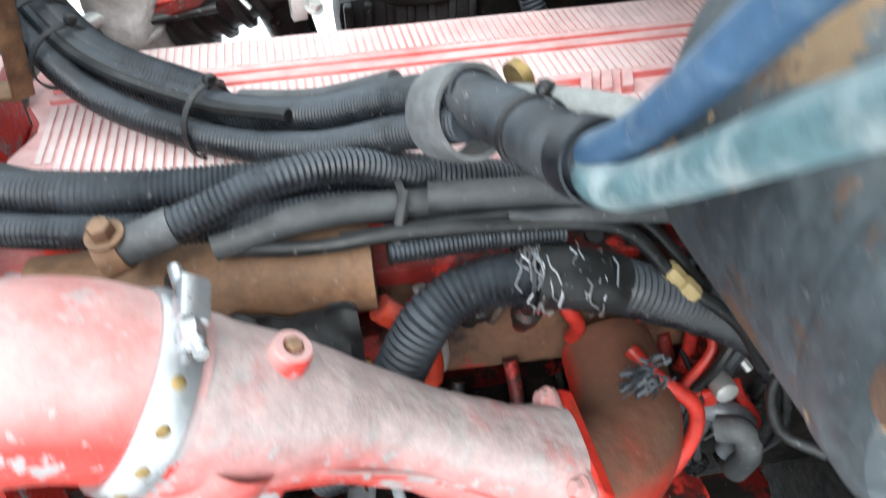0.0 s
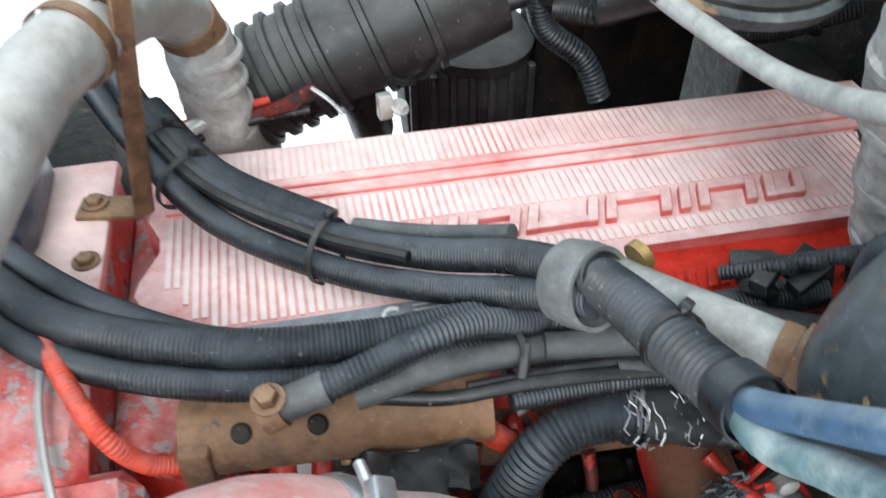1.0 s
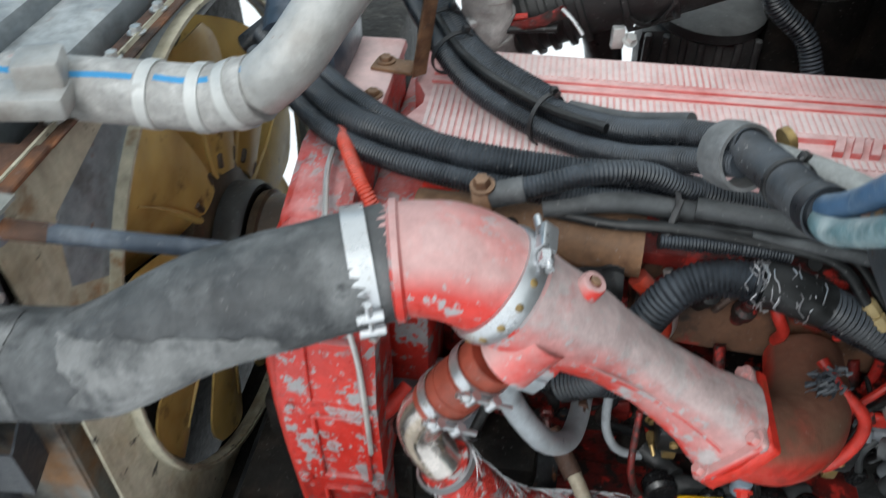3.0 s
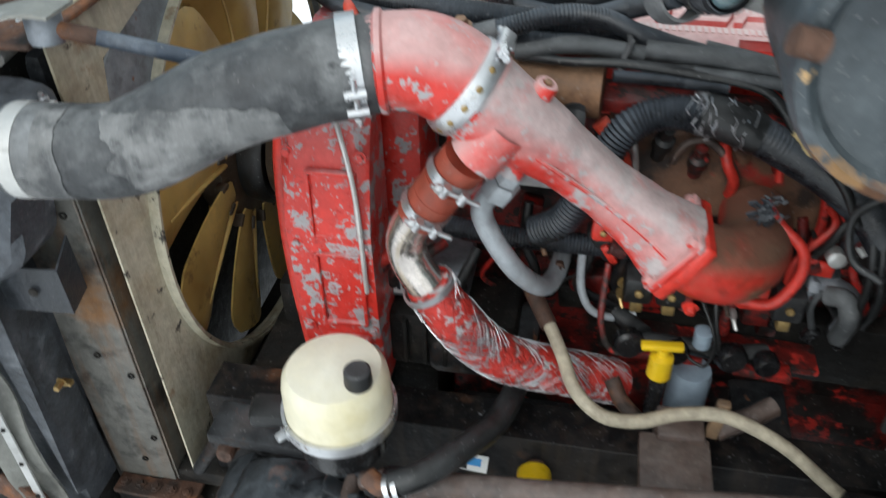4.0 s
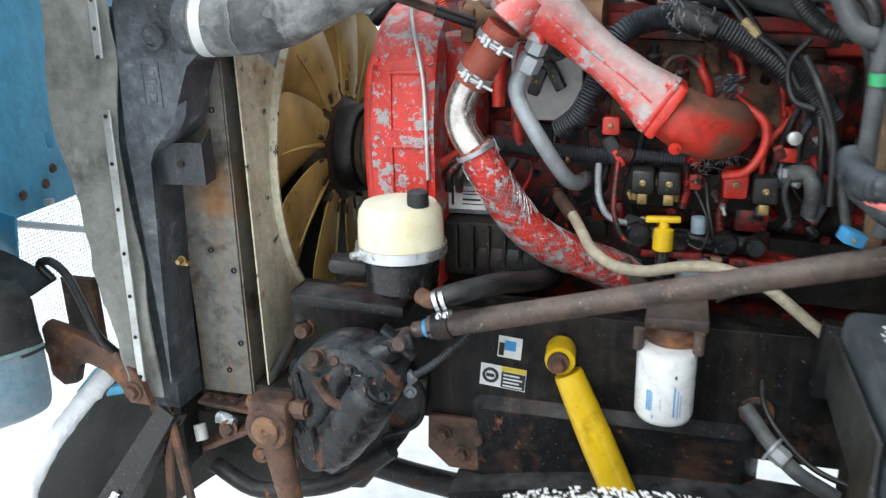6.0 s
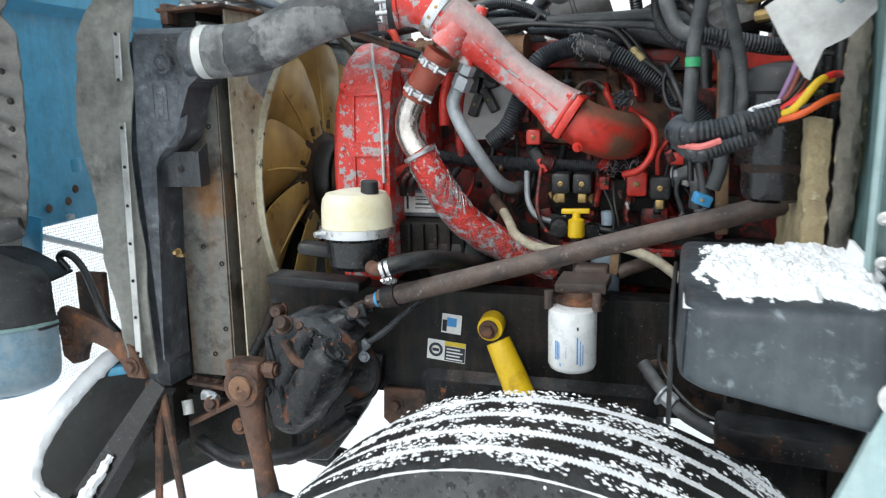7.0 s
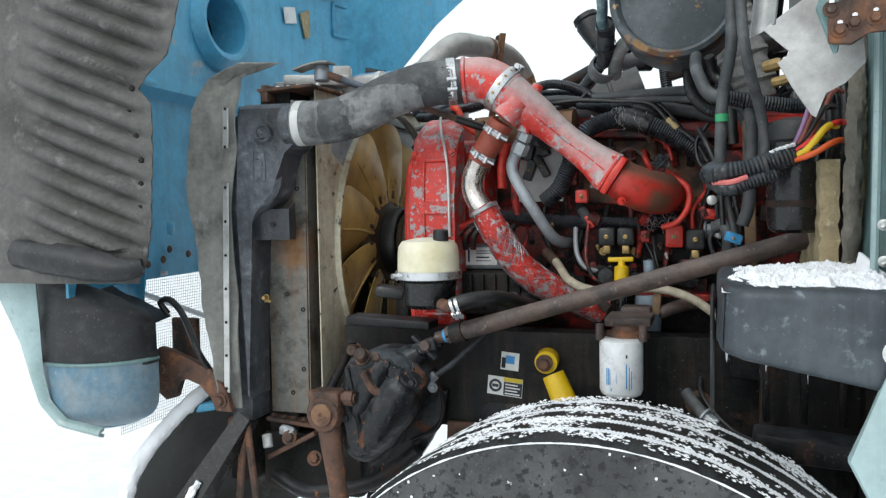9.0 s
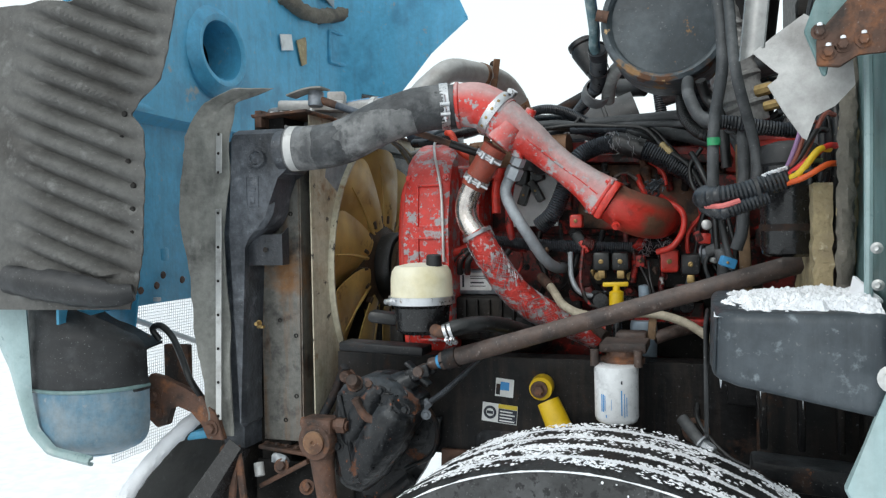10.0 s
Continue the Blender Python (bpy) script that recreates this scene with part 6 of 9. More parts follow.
for i in range(70):
    p = Vector((rnd.gauss(0.058, 0.007), rnd.gauss(0.086, 0.006), rnd.gauss(1.540, 0.008)))
    q = p + Vector((rnd.gauss(0, 0.006), rnd.gauss(0, 0.004), rnd.gauss(0, 0.006)))
    tube(b, [p, (p + q) / 2 + Vector((0.004, 0, 0.004)), q], rnd.choice((0.0008, 0.0022)), 5, 0.006, caps=False)
tagged(part("wire_strand", b, "loom", h), kind="stuff")
# lower engine: dark pump, control unit, small bolts
h = thing("brake_control_unit", "grey cast control unit with a white label", "control unit", (-0.383, 0.158, 1.318))
b = B()
block(b, (-0.394, 0.185, 1.312), (0.135, 0.10, 0.066), (0, 0, 0), 0.008)
part("case", b, "ecu", h)
b = B()
block(b, (-0.402, 0.134, 1.314), (0.085, 0.002, 0.046))
lab = part("label", b, "label", h, "white printed label")
for k, (x, w_, z, hh) in enumerate(((-0.410, 0.005, 1.318, 0.032), (-0.37, 0.042, 1.331, 0.002), (-0.37, 0.040, 1.325, 0.002), (-0.372, 0.036, 1.314, 0.004), (-0.37, 0.042, 1.305, 0.002))):
    b = B()
    block(b, (x - 0.026, 0.1325, z - 0.003), (w_, 0.001, hh))
    part("print_bar", b, "ink_dark", lab)
h = thing("air_compressor", "black oily compressor below the control unit", "compressor", (-0.352, 0.149, 1.165))
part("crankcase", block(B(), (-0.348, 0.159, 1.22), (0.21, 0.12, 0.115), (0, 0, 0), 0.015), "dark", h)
# the base is a near-black filler that hides the bright ground beyond
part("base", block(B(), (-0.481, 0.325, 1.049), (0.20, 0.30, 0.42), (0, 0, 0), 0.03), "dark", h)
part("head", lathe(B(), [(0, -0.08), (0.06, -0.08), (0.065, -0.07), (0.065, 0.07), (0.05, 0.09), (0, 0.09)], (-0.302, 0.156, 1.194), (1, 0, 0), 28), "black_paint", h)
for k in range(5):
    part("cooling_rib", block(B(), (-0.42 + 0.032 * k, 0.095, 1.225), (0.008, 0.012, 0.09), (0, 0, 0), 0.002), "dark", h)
b = B()
tube(b, [(-0.5, 0.064, 1.404), (-0.47, 0.077, 1.388), (-0.441, 0.102, 1.392), (-0.423, 0.127, 1.401)], 0.012, 12, 0.008)
solo("red_hose_stub", b, "hose_red", "short red hose with a black end", "hose")
for k in range(3):
    b = B()
    tube(b, [(-0.455 + 0.02 * k, 0.105, 1.335), (-0.452 + 0.022 * k, 0.095, 1.370), (-0.43 + 0.022 * k, 0.105, 1.392), (-0.40 + 0.02 * k, 0.135, 1.40)], 0.008, 12, 0.008)
    solo("coolant_line", b, "red_dark", "dark red coolant line bent over the pump", "hose", "coolant lines")

# braided cream hose
b = B()
tube(b, [(-0.214, 0.117, 1.316), (-0.190, 0.078, 1.302), (-0.169, 0.041, 1.2835), (-0.148, -0.004, 1.270), (-0.109, -0.028, 1.253), (-0.057, -0.022, 1.244), (0.0014, -0.002, 1.249), (0.064, 0.002, 1.250), (0.138, -0.015, 1.228), (0.211, -0.032, 1.176), (0.275, -0.045, 1.13)], 0.0100, 16, 0.008)
h = thing("braided_hose", "cream braided hose sagging along the frame", "hose", (-0.093, 0.002, 1.226))
part("hose_wall", b, "hose_cream", h)
part("ferrule", tube(B(), [(-0.228, 0.140, 1.324), (-0.210, 0.110, 1.313), (-0.195, 0.085, 1.304)], 0.0130, 14, 0.006), "rust", h, "rusty brass ferrule")
h = thing("dipstick", "yellow plastic T-handle oil dipstick", "dipstick", (-0.033, 0.058, 1.243))
part("handle", block(B(), (-0.033, 0.062, 1.313), (0.060, 0.014, 0.011), (0, -1, 4), 0.003), "yellow", h)
part("stem", lathe(B(), [(0, 0.052), (0.008, 0.052), (0.009, 0.04), (0.017, 0.036), (0.018, 0.0), (0.012, -0.004), (0, -0.004)], (-0.031, 0.06, 1.259), (0, 0, 1), 20), "yellow", h)
part("tube_top", lathe(B(), [(0, 0.0), (0.012, 0.0), (0.012, -0.10), (0, -0.10)], (-0.031, 0.06, 1.259), (0, 0, 1), 16), "black_gloss", h, "black dipstick tube")
h = thing("fuel_filter", "blue-grey fuel filter behind the frame bracket", "filter", (0.036, 0.107, 1.138))
part("can", lathe(B(), [(0, -0.06), (0.026, -0.06), (0.031, -0.05), (0.032, 0.04), (0.029, 0.05), (0, 0.05)], (0.026, 0.115, 1.172), (0, 0, 1), 28), "filter_grey", h)

# ---- spin-on coolant filter on the rail ----
h = thing("coolant_filter", "white spin-on filter under a rusted head", "filter", (-0.012, -0.119, 1.03))
can = part("can", lathe(B(), [(0, 0), (0.038, 0.0), (0.043, 0.003), (0.0465, 0.012), (0.047, 0.112), (0.045, 0.120), (0.038, 0.124), (0, 0.124)], (-0.012, -0.119, 1.030), (0, 0, 1), 44), "filter_white", h)
rnd = random.Random(2)
for a, z0, z1, wd, m_ in ((-125, 1.058, 1.095, 3, "ink_blue"), (-120, 1.058, 1.095, 3, "ink_blue"), (-115, 1.060, 1.093, 2, "ink_blue"), (-112, 1.046, 1.052, 3, "ink_blue"), (-97, 1.063, 1.085, 1, "ink_blue"), (-72, 1.052, 1.105, 3, "ink_blue"), (-64, 1.048, 1.098, 2, "ink_blue"), (-58, 1.05, 1.09, 2, "ink_blue"), (-72, 1.118, 1.125, 4, "ink_dark")):
    b = B()
    surf(b, lambda u, v: (-0.012 + 0.0474 * math.cos(radians(a + wd * u)), -0.119 + 0.0474 * math.sin(radians(a + wd * u)), z0 + (z1 - z0) * v), 4, 1)
    part("print_bar", b, m_, can)
b = B()
lathe(b, [(0, 0), (0.046, 0.0), (0.048, 0.004), (0.048, 0.012), (0.036, 0.018), (0.034, 0.028), (0, 0.028)], (-0.002, -0.08, 1.15), (0, 0, 1), 32)
part("seal_plate", b, "rust", h, "rusty filter head")
b = B()
block(b, (0.0, -0.052, 1.186), (0.100, 0.11, 0.020), (0, 0, 0), 0.004)
block(b, (0.008, 0.019, 1.183), (0.07, 0.06, 0.05), (0, 0, 0), 0.008)
part("head", b, "brown_tube", h, "brown rusted filter mount")
for x in (-0.057, 0.035):
    part("spacer", lathe(B(), [(0, 0), (0.009, 0), (0.009, 0.035), (0, 0.035)], (x, -0.128, 1.150), (0, 0, 1), 12), "brown_tube", h)
part("bracket_tab", block(B(), (0.055, 0.015, 1.228), (0.018, 0.012, 0.075), (0, 5, 0), 0.002), "wood", h)
part("hose_barb", tube(B(), [(-0.053, 0.025, 1.194), (-0.079, 0.045, 1.209), (-0.095, 0.067, 1.229)], 0.012, 12, 0.008), "rust", h)
part("hose_barb", tube(B(), [(0.059, 0.024, 1.192), (0.1, 0.04, 1.206), (0.141, 0.066, 1.214)], 0.015, 12, 0.008), "brown_tube", h)

# ---- steering shaft, reservoir and gear ----
S0, S1 = Vector((-0.389, -0.119, 1.152)), Vector((0.241, -0.194, 1.342))
sd = (S1 - S0).normalized()
h = thing("steering_shaft", "rust-brown steering shaft with a universal joint", "steering shaft", (-0.458, -0.127, 1.108))
part("tube", tube(B(), [S0, S0 + sd * 0.03, S1, S1 + sd * 0.22], [0.021, 0.0195, 0.0195, 0.0195], 24, 0.02), "brown_tube", h)
part("collar", tube(B(), [S0 - sd * 0.012, S0 + sd * 0.02], 0.0245, 20, 0.01), "black_paint", h)
part("tape_band", tube(B(), [S0 - sd * 0.032, S0 - sd * 0.012], 0.0165, 18, 0.01), "tape_blue", h, "blue tape band")
part("slip_yoke", tube(B(), [S0 - sd * 0.055, S0 - sd * 0.03], 0.014, 16, 0.01), "brown_tube", h)
b = B()
for k in (-1, 1):
    block(b, Vector((-0.464, -0.122 + 0.019 * k, 1.118)), (0.06, 0.010, 0.030), (0, -18, 0), 0.004)
yoke = part("yoke", b, "gear_black", h)
part("cross_cap", lathe(B(), [(0, -0.028), (0.0115, -0.028), (0.0125, -0.025), (0.0125, 0.025), (0, 0.025)], (-0.458, -0.128, 1.124), (0, 1, 0), 18), "brown_tube", yoke, "worn bearing cap")
b = B()
for k in (-1, 1):
    block(b, Vector((-0.466, -0.129, 1.116)) + Vector((0.012, 0, -0.012)) * k, (0.045, 0.03, 0.010), (0, 40, 0), 0.004)
part("gear_yoke", b, "gear_black", h)

rs = thing("steering_fluid_reservoir", "milky plastic steering reservoir on a black base", "reservoir", (-0.464, -0.111, 1.197))
RC = Vector((-0.463, -0.104, 1.290))
part("bowl", lathe(B(), [(0.0735, 0.0), (0.0735, 0.010), (0.0725, 0.048), (0.070, 0.064), (0.062, 0.076), (0.03, 0.083), (0, 0.084)], RC, (0, 0, 1), 48), "cream", rs)
part("band", lathe(B(), [(0.0745, -0.012), (0.0790, -0.012), (0.0790, 0.006), (0.0745, 0.006)], RC, (0, 0, 1), 48), "steel", rs, "bright steel clamp ring")
part("base", lathe(B(), [(0, -0.082), (0.05, -0.082), (0.062, -0.072), (0.066, -0.02), (0.074, -0.014), (0.074, -0.006), (0, -0.006)], RC, (0, 0, 1), 44), "black_gloss", rs, "black painted steel base")
part("cap", lathe(B(), [(0, 0.0), (0.018, 0.0), (0.0185, 0.003), (0.0175, 0.024), (0.014, 0.027), (0, 0.027)], RC + Vector((0.040, -0.022, 0.077)), (0, 0, 1), 24), "black_plastic", rs, "black filler cap")
part("clamp_screw", bolt(B(), RC + Vector((-0.058, -0.055, -0.004)), (-0.6, -0.8, 0), 0.007, 0.014), "steel", rs)
b = B()
block(b, (-0.564, -0.091, 1.241), (0.08, 0.05, 0.030), (0, 8, 12), 0.012)
part("inlet", b, "rubber", rs, "black rubber inlet")
part("outlet", tube(B(), [(-0.412, -0.162, 1.223), (-0.392, -0.174, 1.221), (-0.372, -0.169, 1.225)], 0.014, 14, 0.008), "rust", rs, "rusted outlet elbow")
b = B()
tube(b, [(-0.379, -0.171, 1.223), (-0.338, -0.154, 1.234), (-0.29, -0.10, 1.232), (-0.255, -0.03, 1.212), (-0.237, 0.06, 1.190), (-0.235, 0.13, 1.180)], 0.0185, 18, 0.008)
solo("steering_return_hose", b, "rubber", "black rubber return hose from the reservoir", "hose")
for k in (0, 1):
    hose_clamp("hose_clamp", (-0.381 + 0.012 * k, -0.174, 1.220 + 0.003 * k), (0.9, 0.2, 0.3), 0.0172, 0.007, (0, -0.3, -1), "small worm-drive clamp on the return hose")

sg = thing("steering_gear", "black steering gearbox blistered with rust", "steering gear", (-0.6, -0.1, 0.85))
GA = Vector((-0.508, -0.126, 1.084))
GB = Vector((-0.655, -0.095, 0.845))
part("side_cover", prism(B(), [(-0.650, 1.085), (-0.580, 1.115), (-0.520, 1.110), (-0.445, 1.050), (-0.49, 0.972), (-0.612, 0.850), (-0.650, 0.860), (-0.672, 0.96)], (0, -0.192, 0), (1, 0, 0), (0, 0, 1), -0.13, 0.016), "gear_black", sg)
part("cylinder_wall", tube(B(), [(-0.612, -0.168, 0.872), (-0.602, -0.165, 0.885), (-0.56, -0.165, 0.95), (-0.50, -0.165, 1.04), (-0.479, -0.174, 1.061)], [0.026, 0.046, 0.052, 0.050, 0.036], 30, 0.008, rough=0.003), "gear_black", sg)
part("cylinder_wall", tube(B(), [(-0.640, -0.170, 0.945), (-0.632, -0.168, 0.955), (-0.592, -0.168, 1.02), (-0.548, -0.179, 1.083), (-0.542, -0.18, 1.092)], [0.018, 0.034, 0.037, 0.034, 0.020], 26, 0.008, rough=0.003), "gear_black", sg)
for q0, q1 in (((-0.64, 1.07), (-0.60, 0.88)),):
    part("casting_rib", tube(B(), [(q0[0], -0.192, q0[1]), (q1[0], -0.192, q1[1])], 0.007, 8, 0.02, rough=0.002), "gear_black", sg)
for x, z in ((-0.60, 1.06), (-0.535, 1.085), (-0.475, 1.045), (-0.51, 0.98), (-0.60, 0.89), (-0.645, 0.95)):
    part("cover_bolt", bolt(B(), (x, -0.192, z), (0, -1, 0), 0.0085, 0.010), "gear_black", sg)
part("housing", tube(B(), [GB, GB.lerp(GA, 0.15), GB.lerp(GA, 0.55), GB.lerp(GA, 0.8), GA], [0.048, 0.072, 0.080, 0.076, 0.06], 30, 0.01, rough=0.004), "gear_black", sg)
part("valve_housing", tube(B(), [GA - Vector((0.02, 0, 0.03)), GA, Vector((-0.476, -0.129, 1.106))], [0.045, 0.038, 0.02], 24, 0.01, rough=0.002), "gear_black", sg)
b = B()
block(b, (-0.62, -0.09, 1.01), (0.12, 0.10, 0.06), (0, -38, 0), 0.014)
block(b, (-0.67, -0.06, 0.99), (0.07, 0.09, 0.07), (0, -38, 0), 0.016)
part("mount_lug", b, "gear_black", sg)
part("mount_plate", prism(B(), [(-0.452, 0.986), (-0.461, 0.921), (-0.499, 0.854), (-0.539, 0.795), (-0.6, 0.713), (-0.674, 0.705), (-0.668, 0.885), (-0.581, 0.974)], (0, 0.004, 0), (1, 0, 0), (0, 0, 1), 0.024, 0.004), "gear_black", sg, "black mounting plate behind the gearbox")
part("rust_strip", tube(B(), [(-0.589, -0.211, 1.068), (-0.572, -0.197, 1.028), (-0.530, -0.195, 1.000)], [0.010, 0.012, 0.008], 10, 0.008, rough=0.003), "rust", sg, "orange rusted casting ridge")
for p, ax, r in (((-0.6, -0.19, 1.097), (0.2, -1, 0.5), 0.016), ((-0.687, -0.046, 1.086), (0.1, -1, 0.1), 0.015), ((-0.569, -0.169, 1.084), (0.2, -1, 0.6), 0.010)):
    part("bolt", lathe(B(), [(r * 1.25, 0), (r * 1.25, 0.006), (r, 0.008), (r, 0.028), (r * 0.8, 0.033), (0, 0.033)], p, ax, 14), "rust", sg, "rust-orange bolt")
b = B()
rnd = random.Random(9)
for i in range(26):
    p = Vector((rnd.gauss(-0.505, 0.022), rnd.gauss(-0.197, 0.005), rnd.gauss(1.050, 0.022)))
    q = p + Vector((rnd.gauss(0, 0.014), rnd.gauss(0, 0.004), rnd.gauss(0, 0.014)))
    tube(b, [p, (p + q) / 2 + Vector((0.003, -0.003, 0)), q], rnd.uniform(0.0008, 0.0018), 5, 0.006)
tagged(part("grease_clot", b, "black_gloss", sg, "wet grease and flaking paint"), kind="stuff")
pa = thing("pitman_arm", "heavy rust-brown pitman arm", "steering arm", (-0.69, -0.2, 0.7))
b = B()
lathe(b, [(0, -0.03), (0.040, -0.03), (0.044, -0.024), (0.044, 0.024), (0.040, 0.03), (0, 0.03)], (-0.692, -0.195, 0.962), (0, 1, 0), 28)
block(b, (-0.690, -0.195, 0.995), (0.080, 0.055, 0.045), (0, 0, 0), 0.010)
tube(b, [(-0.690, -0.195, 0.95), (-0.684, -0.195, 0.88), (-0.672, -0.192, 0.78), (-0.662, -0.188, 0.69)], [0.034, 0.027, 0.023, 0.028], 14, 0.02, flat=0.7)
part("arm", b, "rust", pa)
part("shaft_end", lathe(B(), [(0, 0), (0.027, 0), (0.026, 0.006), (0.006, 0.006), (0.004, 0.003), (0, 0.003)], (-0.692, -0.225, 0.962), (0, -1, 0), 24), "tan_rust", pa, "rust-orange shaft end")
part("pinch_bolt", tube(B(), [(-0.735, -0.2, 1.003), (-0.615, -0.2, 1.000)], 0.012, 12, 0.02), "rust", pa)
part("pinch_nut", lathe(B(), [(0, 0), (0.019, 0), (0.019, 0.022), (0, 0.022)], (-0.642, -0.2, 1.001), (1, 0, 0), 6), "rust", pa)
h = thing("gear_guard", "black steel guard plate above the steering gear", "bracket", (-0.589, -0.073, 1.159))
part("plate", block(B(), (-0.574, -0.071, 1.166), (0.22, 0.07, 0.022), (0, 2, 0), 0.005), "black_paint", h)
part("leg", tube(B(), [(-0.692, -0.056, 1.111), (-0.74, -0.03, 1.03), (-0.775, -0.03, 0.97)], 0.012, 10, 0.02), "black_paint", h)
h = thing("hydraulic_line", "ribbed black hydraulic line at the gearbox", "hose", (-0.42, -0.113, 1.056))
part("hose_wall", tube(B(), [(-0.462, -0.115, 1.035), (-0.41, -0.112, 1.071), (-0.363, -0.096, 1.114), (-0.331, -0.08, 1.143)], 0.0075, 12, rib=0.0012, pitch=0.005), "loom", h)
part("fitting", lathe(B(), [(0, 0), (0.013, 0), (0.013, 0.03), (0.009, 0.034), (0, 0.034)], (-0.470, -0.118, 1.027), (0.7, 0.1, 0.6), 6), "ecu", h)
part("end_nut", bolt(B(), (-0.449, -0.128, 1.020), (0.2, -1, 0), 0.008, 0.008), "ecu", h)
b = B()
tube(b, [(-0.47, -0.07, 1.03), (-0.45, -0.05, 0.97), (-0.47, -0.04, 0.90), (-0.54, -0.04, 0.86)], 0.006, 10, 0.01)
solo("hydraulic_pipe", b, "black_paint", "thin dark pipe curving below the gearbox", "pipe")

# ---- labels and shock absorber on the rail ----
h = thing("warning_label", "scuffed white and yellow warning label on the rail", "label", (-0.30, 0, 1.0))
LB_, LU = Vector((1, 0, -0.09)).normalized(), Vector((0.09, 0, 1)).normalized()
LO = Vector((-0.352, -0.0012, 0.984))


def lab_rect(x0, x1, z0, z1, d=0.0008):
    return prism(B(), [(x0, z0), (x1, z0), (x1, z1), (x0, z1)], LO - Vector((0, d, 0)), LB_, LU, 0.0006)


part("sheet", lab_rect(0, 0.088, 0, 0.046), "label", h)
part("yellow_field", lab_rect(0.040, 0.087, 0.036, 0.046, 0.0016), "label_yellow", h)
part("black_field", lab_rect(0.041, 0.087, 0.002, 0.035, 0.0016), "ink_dark", h)
for k in range(4):
    part("print_bar", lab_rect(0.045, 0.082 - 0.006 * (k % 2), 0.005 + 0.0075 * k, 0.008 + 0.0075 * k, 0.0024), "label", h)
part("pictogram", lathe(B(), [(0.010, 0), (0.016, 0), (0.016, 0.0012), (0.010, 0.0012), (0.010, 0)], LO + LB_ * 0.020 + LU * 0.023 - Vector((0, 0.0012, 0)), (0, -1, 0), 28), "ink_dark", h)
part("pictogram_bar", lab_rect(0.012, 0.028, 0.0195, 0.0265, 0.0024), "ink_dark", h)
LO = Vector((-0.317, -0.0012, 1.046))
h = thing("worn_decal", "worn white decal with a blue field", "label", (-0.306, 0.013, 1.048))
part("sheet", lab_rect(0, 0.045, 0, 0.044), "label", h)
part("blue_field", lab_rect(0.012, 0.034, 0.016, 0.036, 0.0016), "ink_blue", h)
part("dark_field", lab_rect(0.002, 0.012, 0.004, 0.030, 0.0016), "black_paint", h)
h = thing("shock_absorber", "yellow shock absorber bolted to the rail", "shock absorber", (-0.2, -0.06, 0.7))
SHA, SHB = Vector((-0.193, -0.039, 1.08)), Vector((0.01, -0.115, 0.66))
sdir = (SHB - SHA).normalized()
part("body", tube(B(), [SHA + sdir * 0.035, SHA + sdir * 0.045, SHA + sdir * 0.32, SHB], [0.026, 0.031, 0.031, 0.029], 28, 0.02), "yellow", h)
part("eye", lathe(B(), [(0, -0.026), (0.026, -0.026), (0.027, -0.022), (0.027, 0.022), (0.026, 0.026), (0, 0.026)], SHA, (0.1, -1, 0), 28), "yellow", h)
part("bush", lathe(B(), [(0, 0), (0.019, 0), (0.017, 0.006), (0, 0.006)], SHA + Vector((0, -0.027, 0)), (0.1, -1, 0), 20), "rubber", h)
part("bolt", bolt(B(), SHA + Vector((0, -0.033, 0)), (0.1, -1, 0), 0.013, 0.016), "rust", h)
part("pin", tube(B(), [SHA + Vector((0, 0.06, 0)), SHA + Vector((0, 0.02, 0))], 0.016, 14, 0.02), "rust", h)


# ---- behind and above the engine ----
SP = [(-0.887, 0.210, 1.775), (-0.746, 0.190, 1.787), (-0.634, 0.187, 1.789), (-0.578, 0.184, 1.808), (-0.537, 0.187, 1.846), (-0.500, 0.243, 1.891), (-0.470, 0.355, 1.905), (-0.420, 0.468, 1.898), (-0.393, 0.535, 1.865), (-0.378, 0.575, 1.815), (-0.372, 0.585, 1.765)]
h = thing("turbo_crossover_pipe", "silver painted crossover pipe speckled with rust", "pipe", (-0.526, 0.211, 1.805))
part("bent_pipe", tube(B(), SP[3:], 0.0325, 30, 0.01, rough=0.0006), "silver_pipe", h)
part("rust_ring", tube(B(), [(-0.385, 0.556, 1.842), (-0.378, 0.575, 1.812)], 0.0345, 26, 0.01, rough=0.001), "tan_rust", h, "rusted pipe end")
part("coupling_hose", tube(B(), SP[:4], 0.0365, 28, 0.01), "sleeve", h, "pale silicone coupling hose")
hl = spline(SP[:4], 0.01)
for f0 in (0.96, 0.80, 0.62):
    i = int(f0 * (len(hl) - 2))
    part("coupling_band", band(B(), hl[i], hl[i + 1] - hl[i - 1], 0.0368, 0.014, 0.002), "white_steel", h, "pale clamp band")
for a0, f0, f1 in ((118, 0.0, 0.55), (112, 0.62, 0.98)):
    def stripe(u, v):
        q = (f0 + (f1 - f0) * u) * (len(hl) - 1.01)
        p = hl[int(q)].lerp(hl[int(q) + 1], q - int(q))
        a = radians(a0 + 11 * v + 3 * math.sin(u * 5))
        return p + Vector((0, math.cos(a), math.sin(a))) * 0.0371

    part("blue_tape", surf(B(), stripe, 12, 2), "tape_blue", h, "worn blue stripe along the hose")
b = B()
tube(b, [(-0.764, 0.60, 1.632), (-0.677, 0.60, 1.700), (-0.605, 0.60, 1.752), (-0.541, 0.60, 1.770), (-0.478, 0.588, 1.790)], 0.019, 16, rib=0.0012, pitch=0.0045)
solo("far_loom", b, "loom", "thick black loom coming from behind the silver pipe", "wiring loom", "wiring looms")
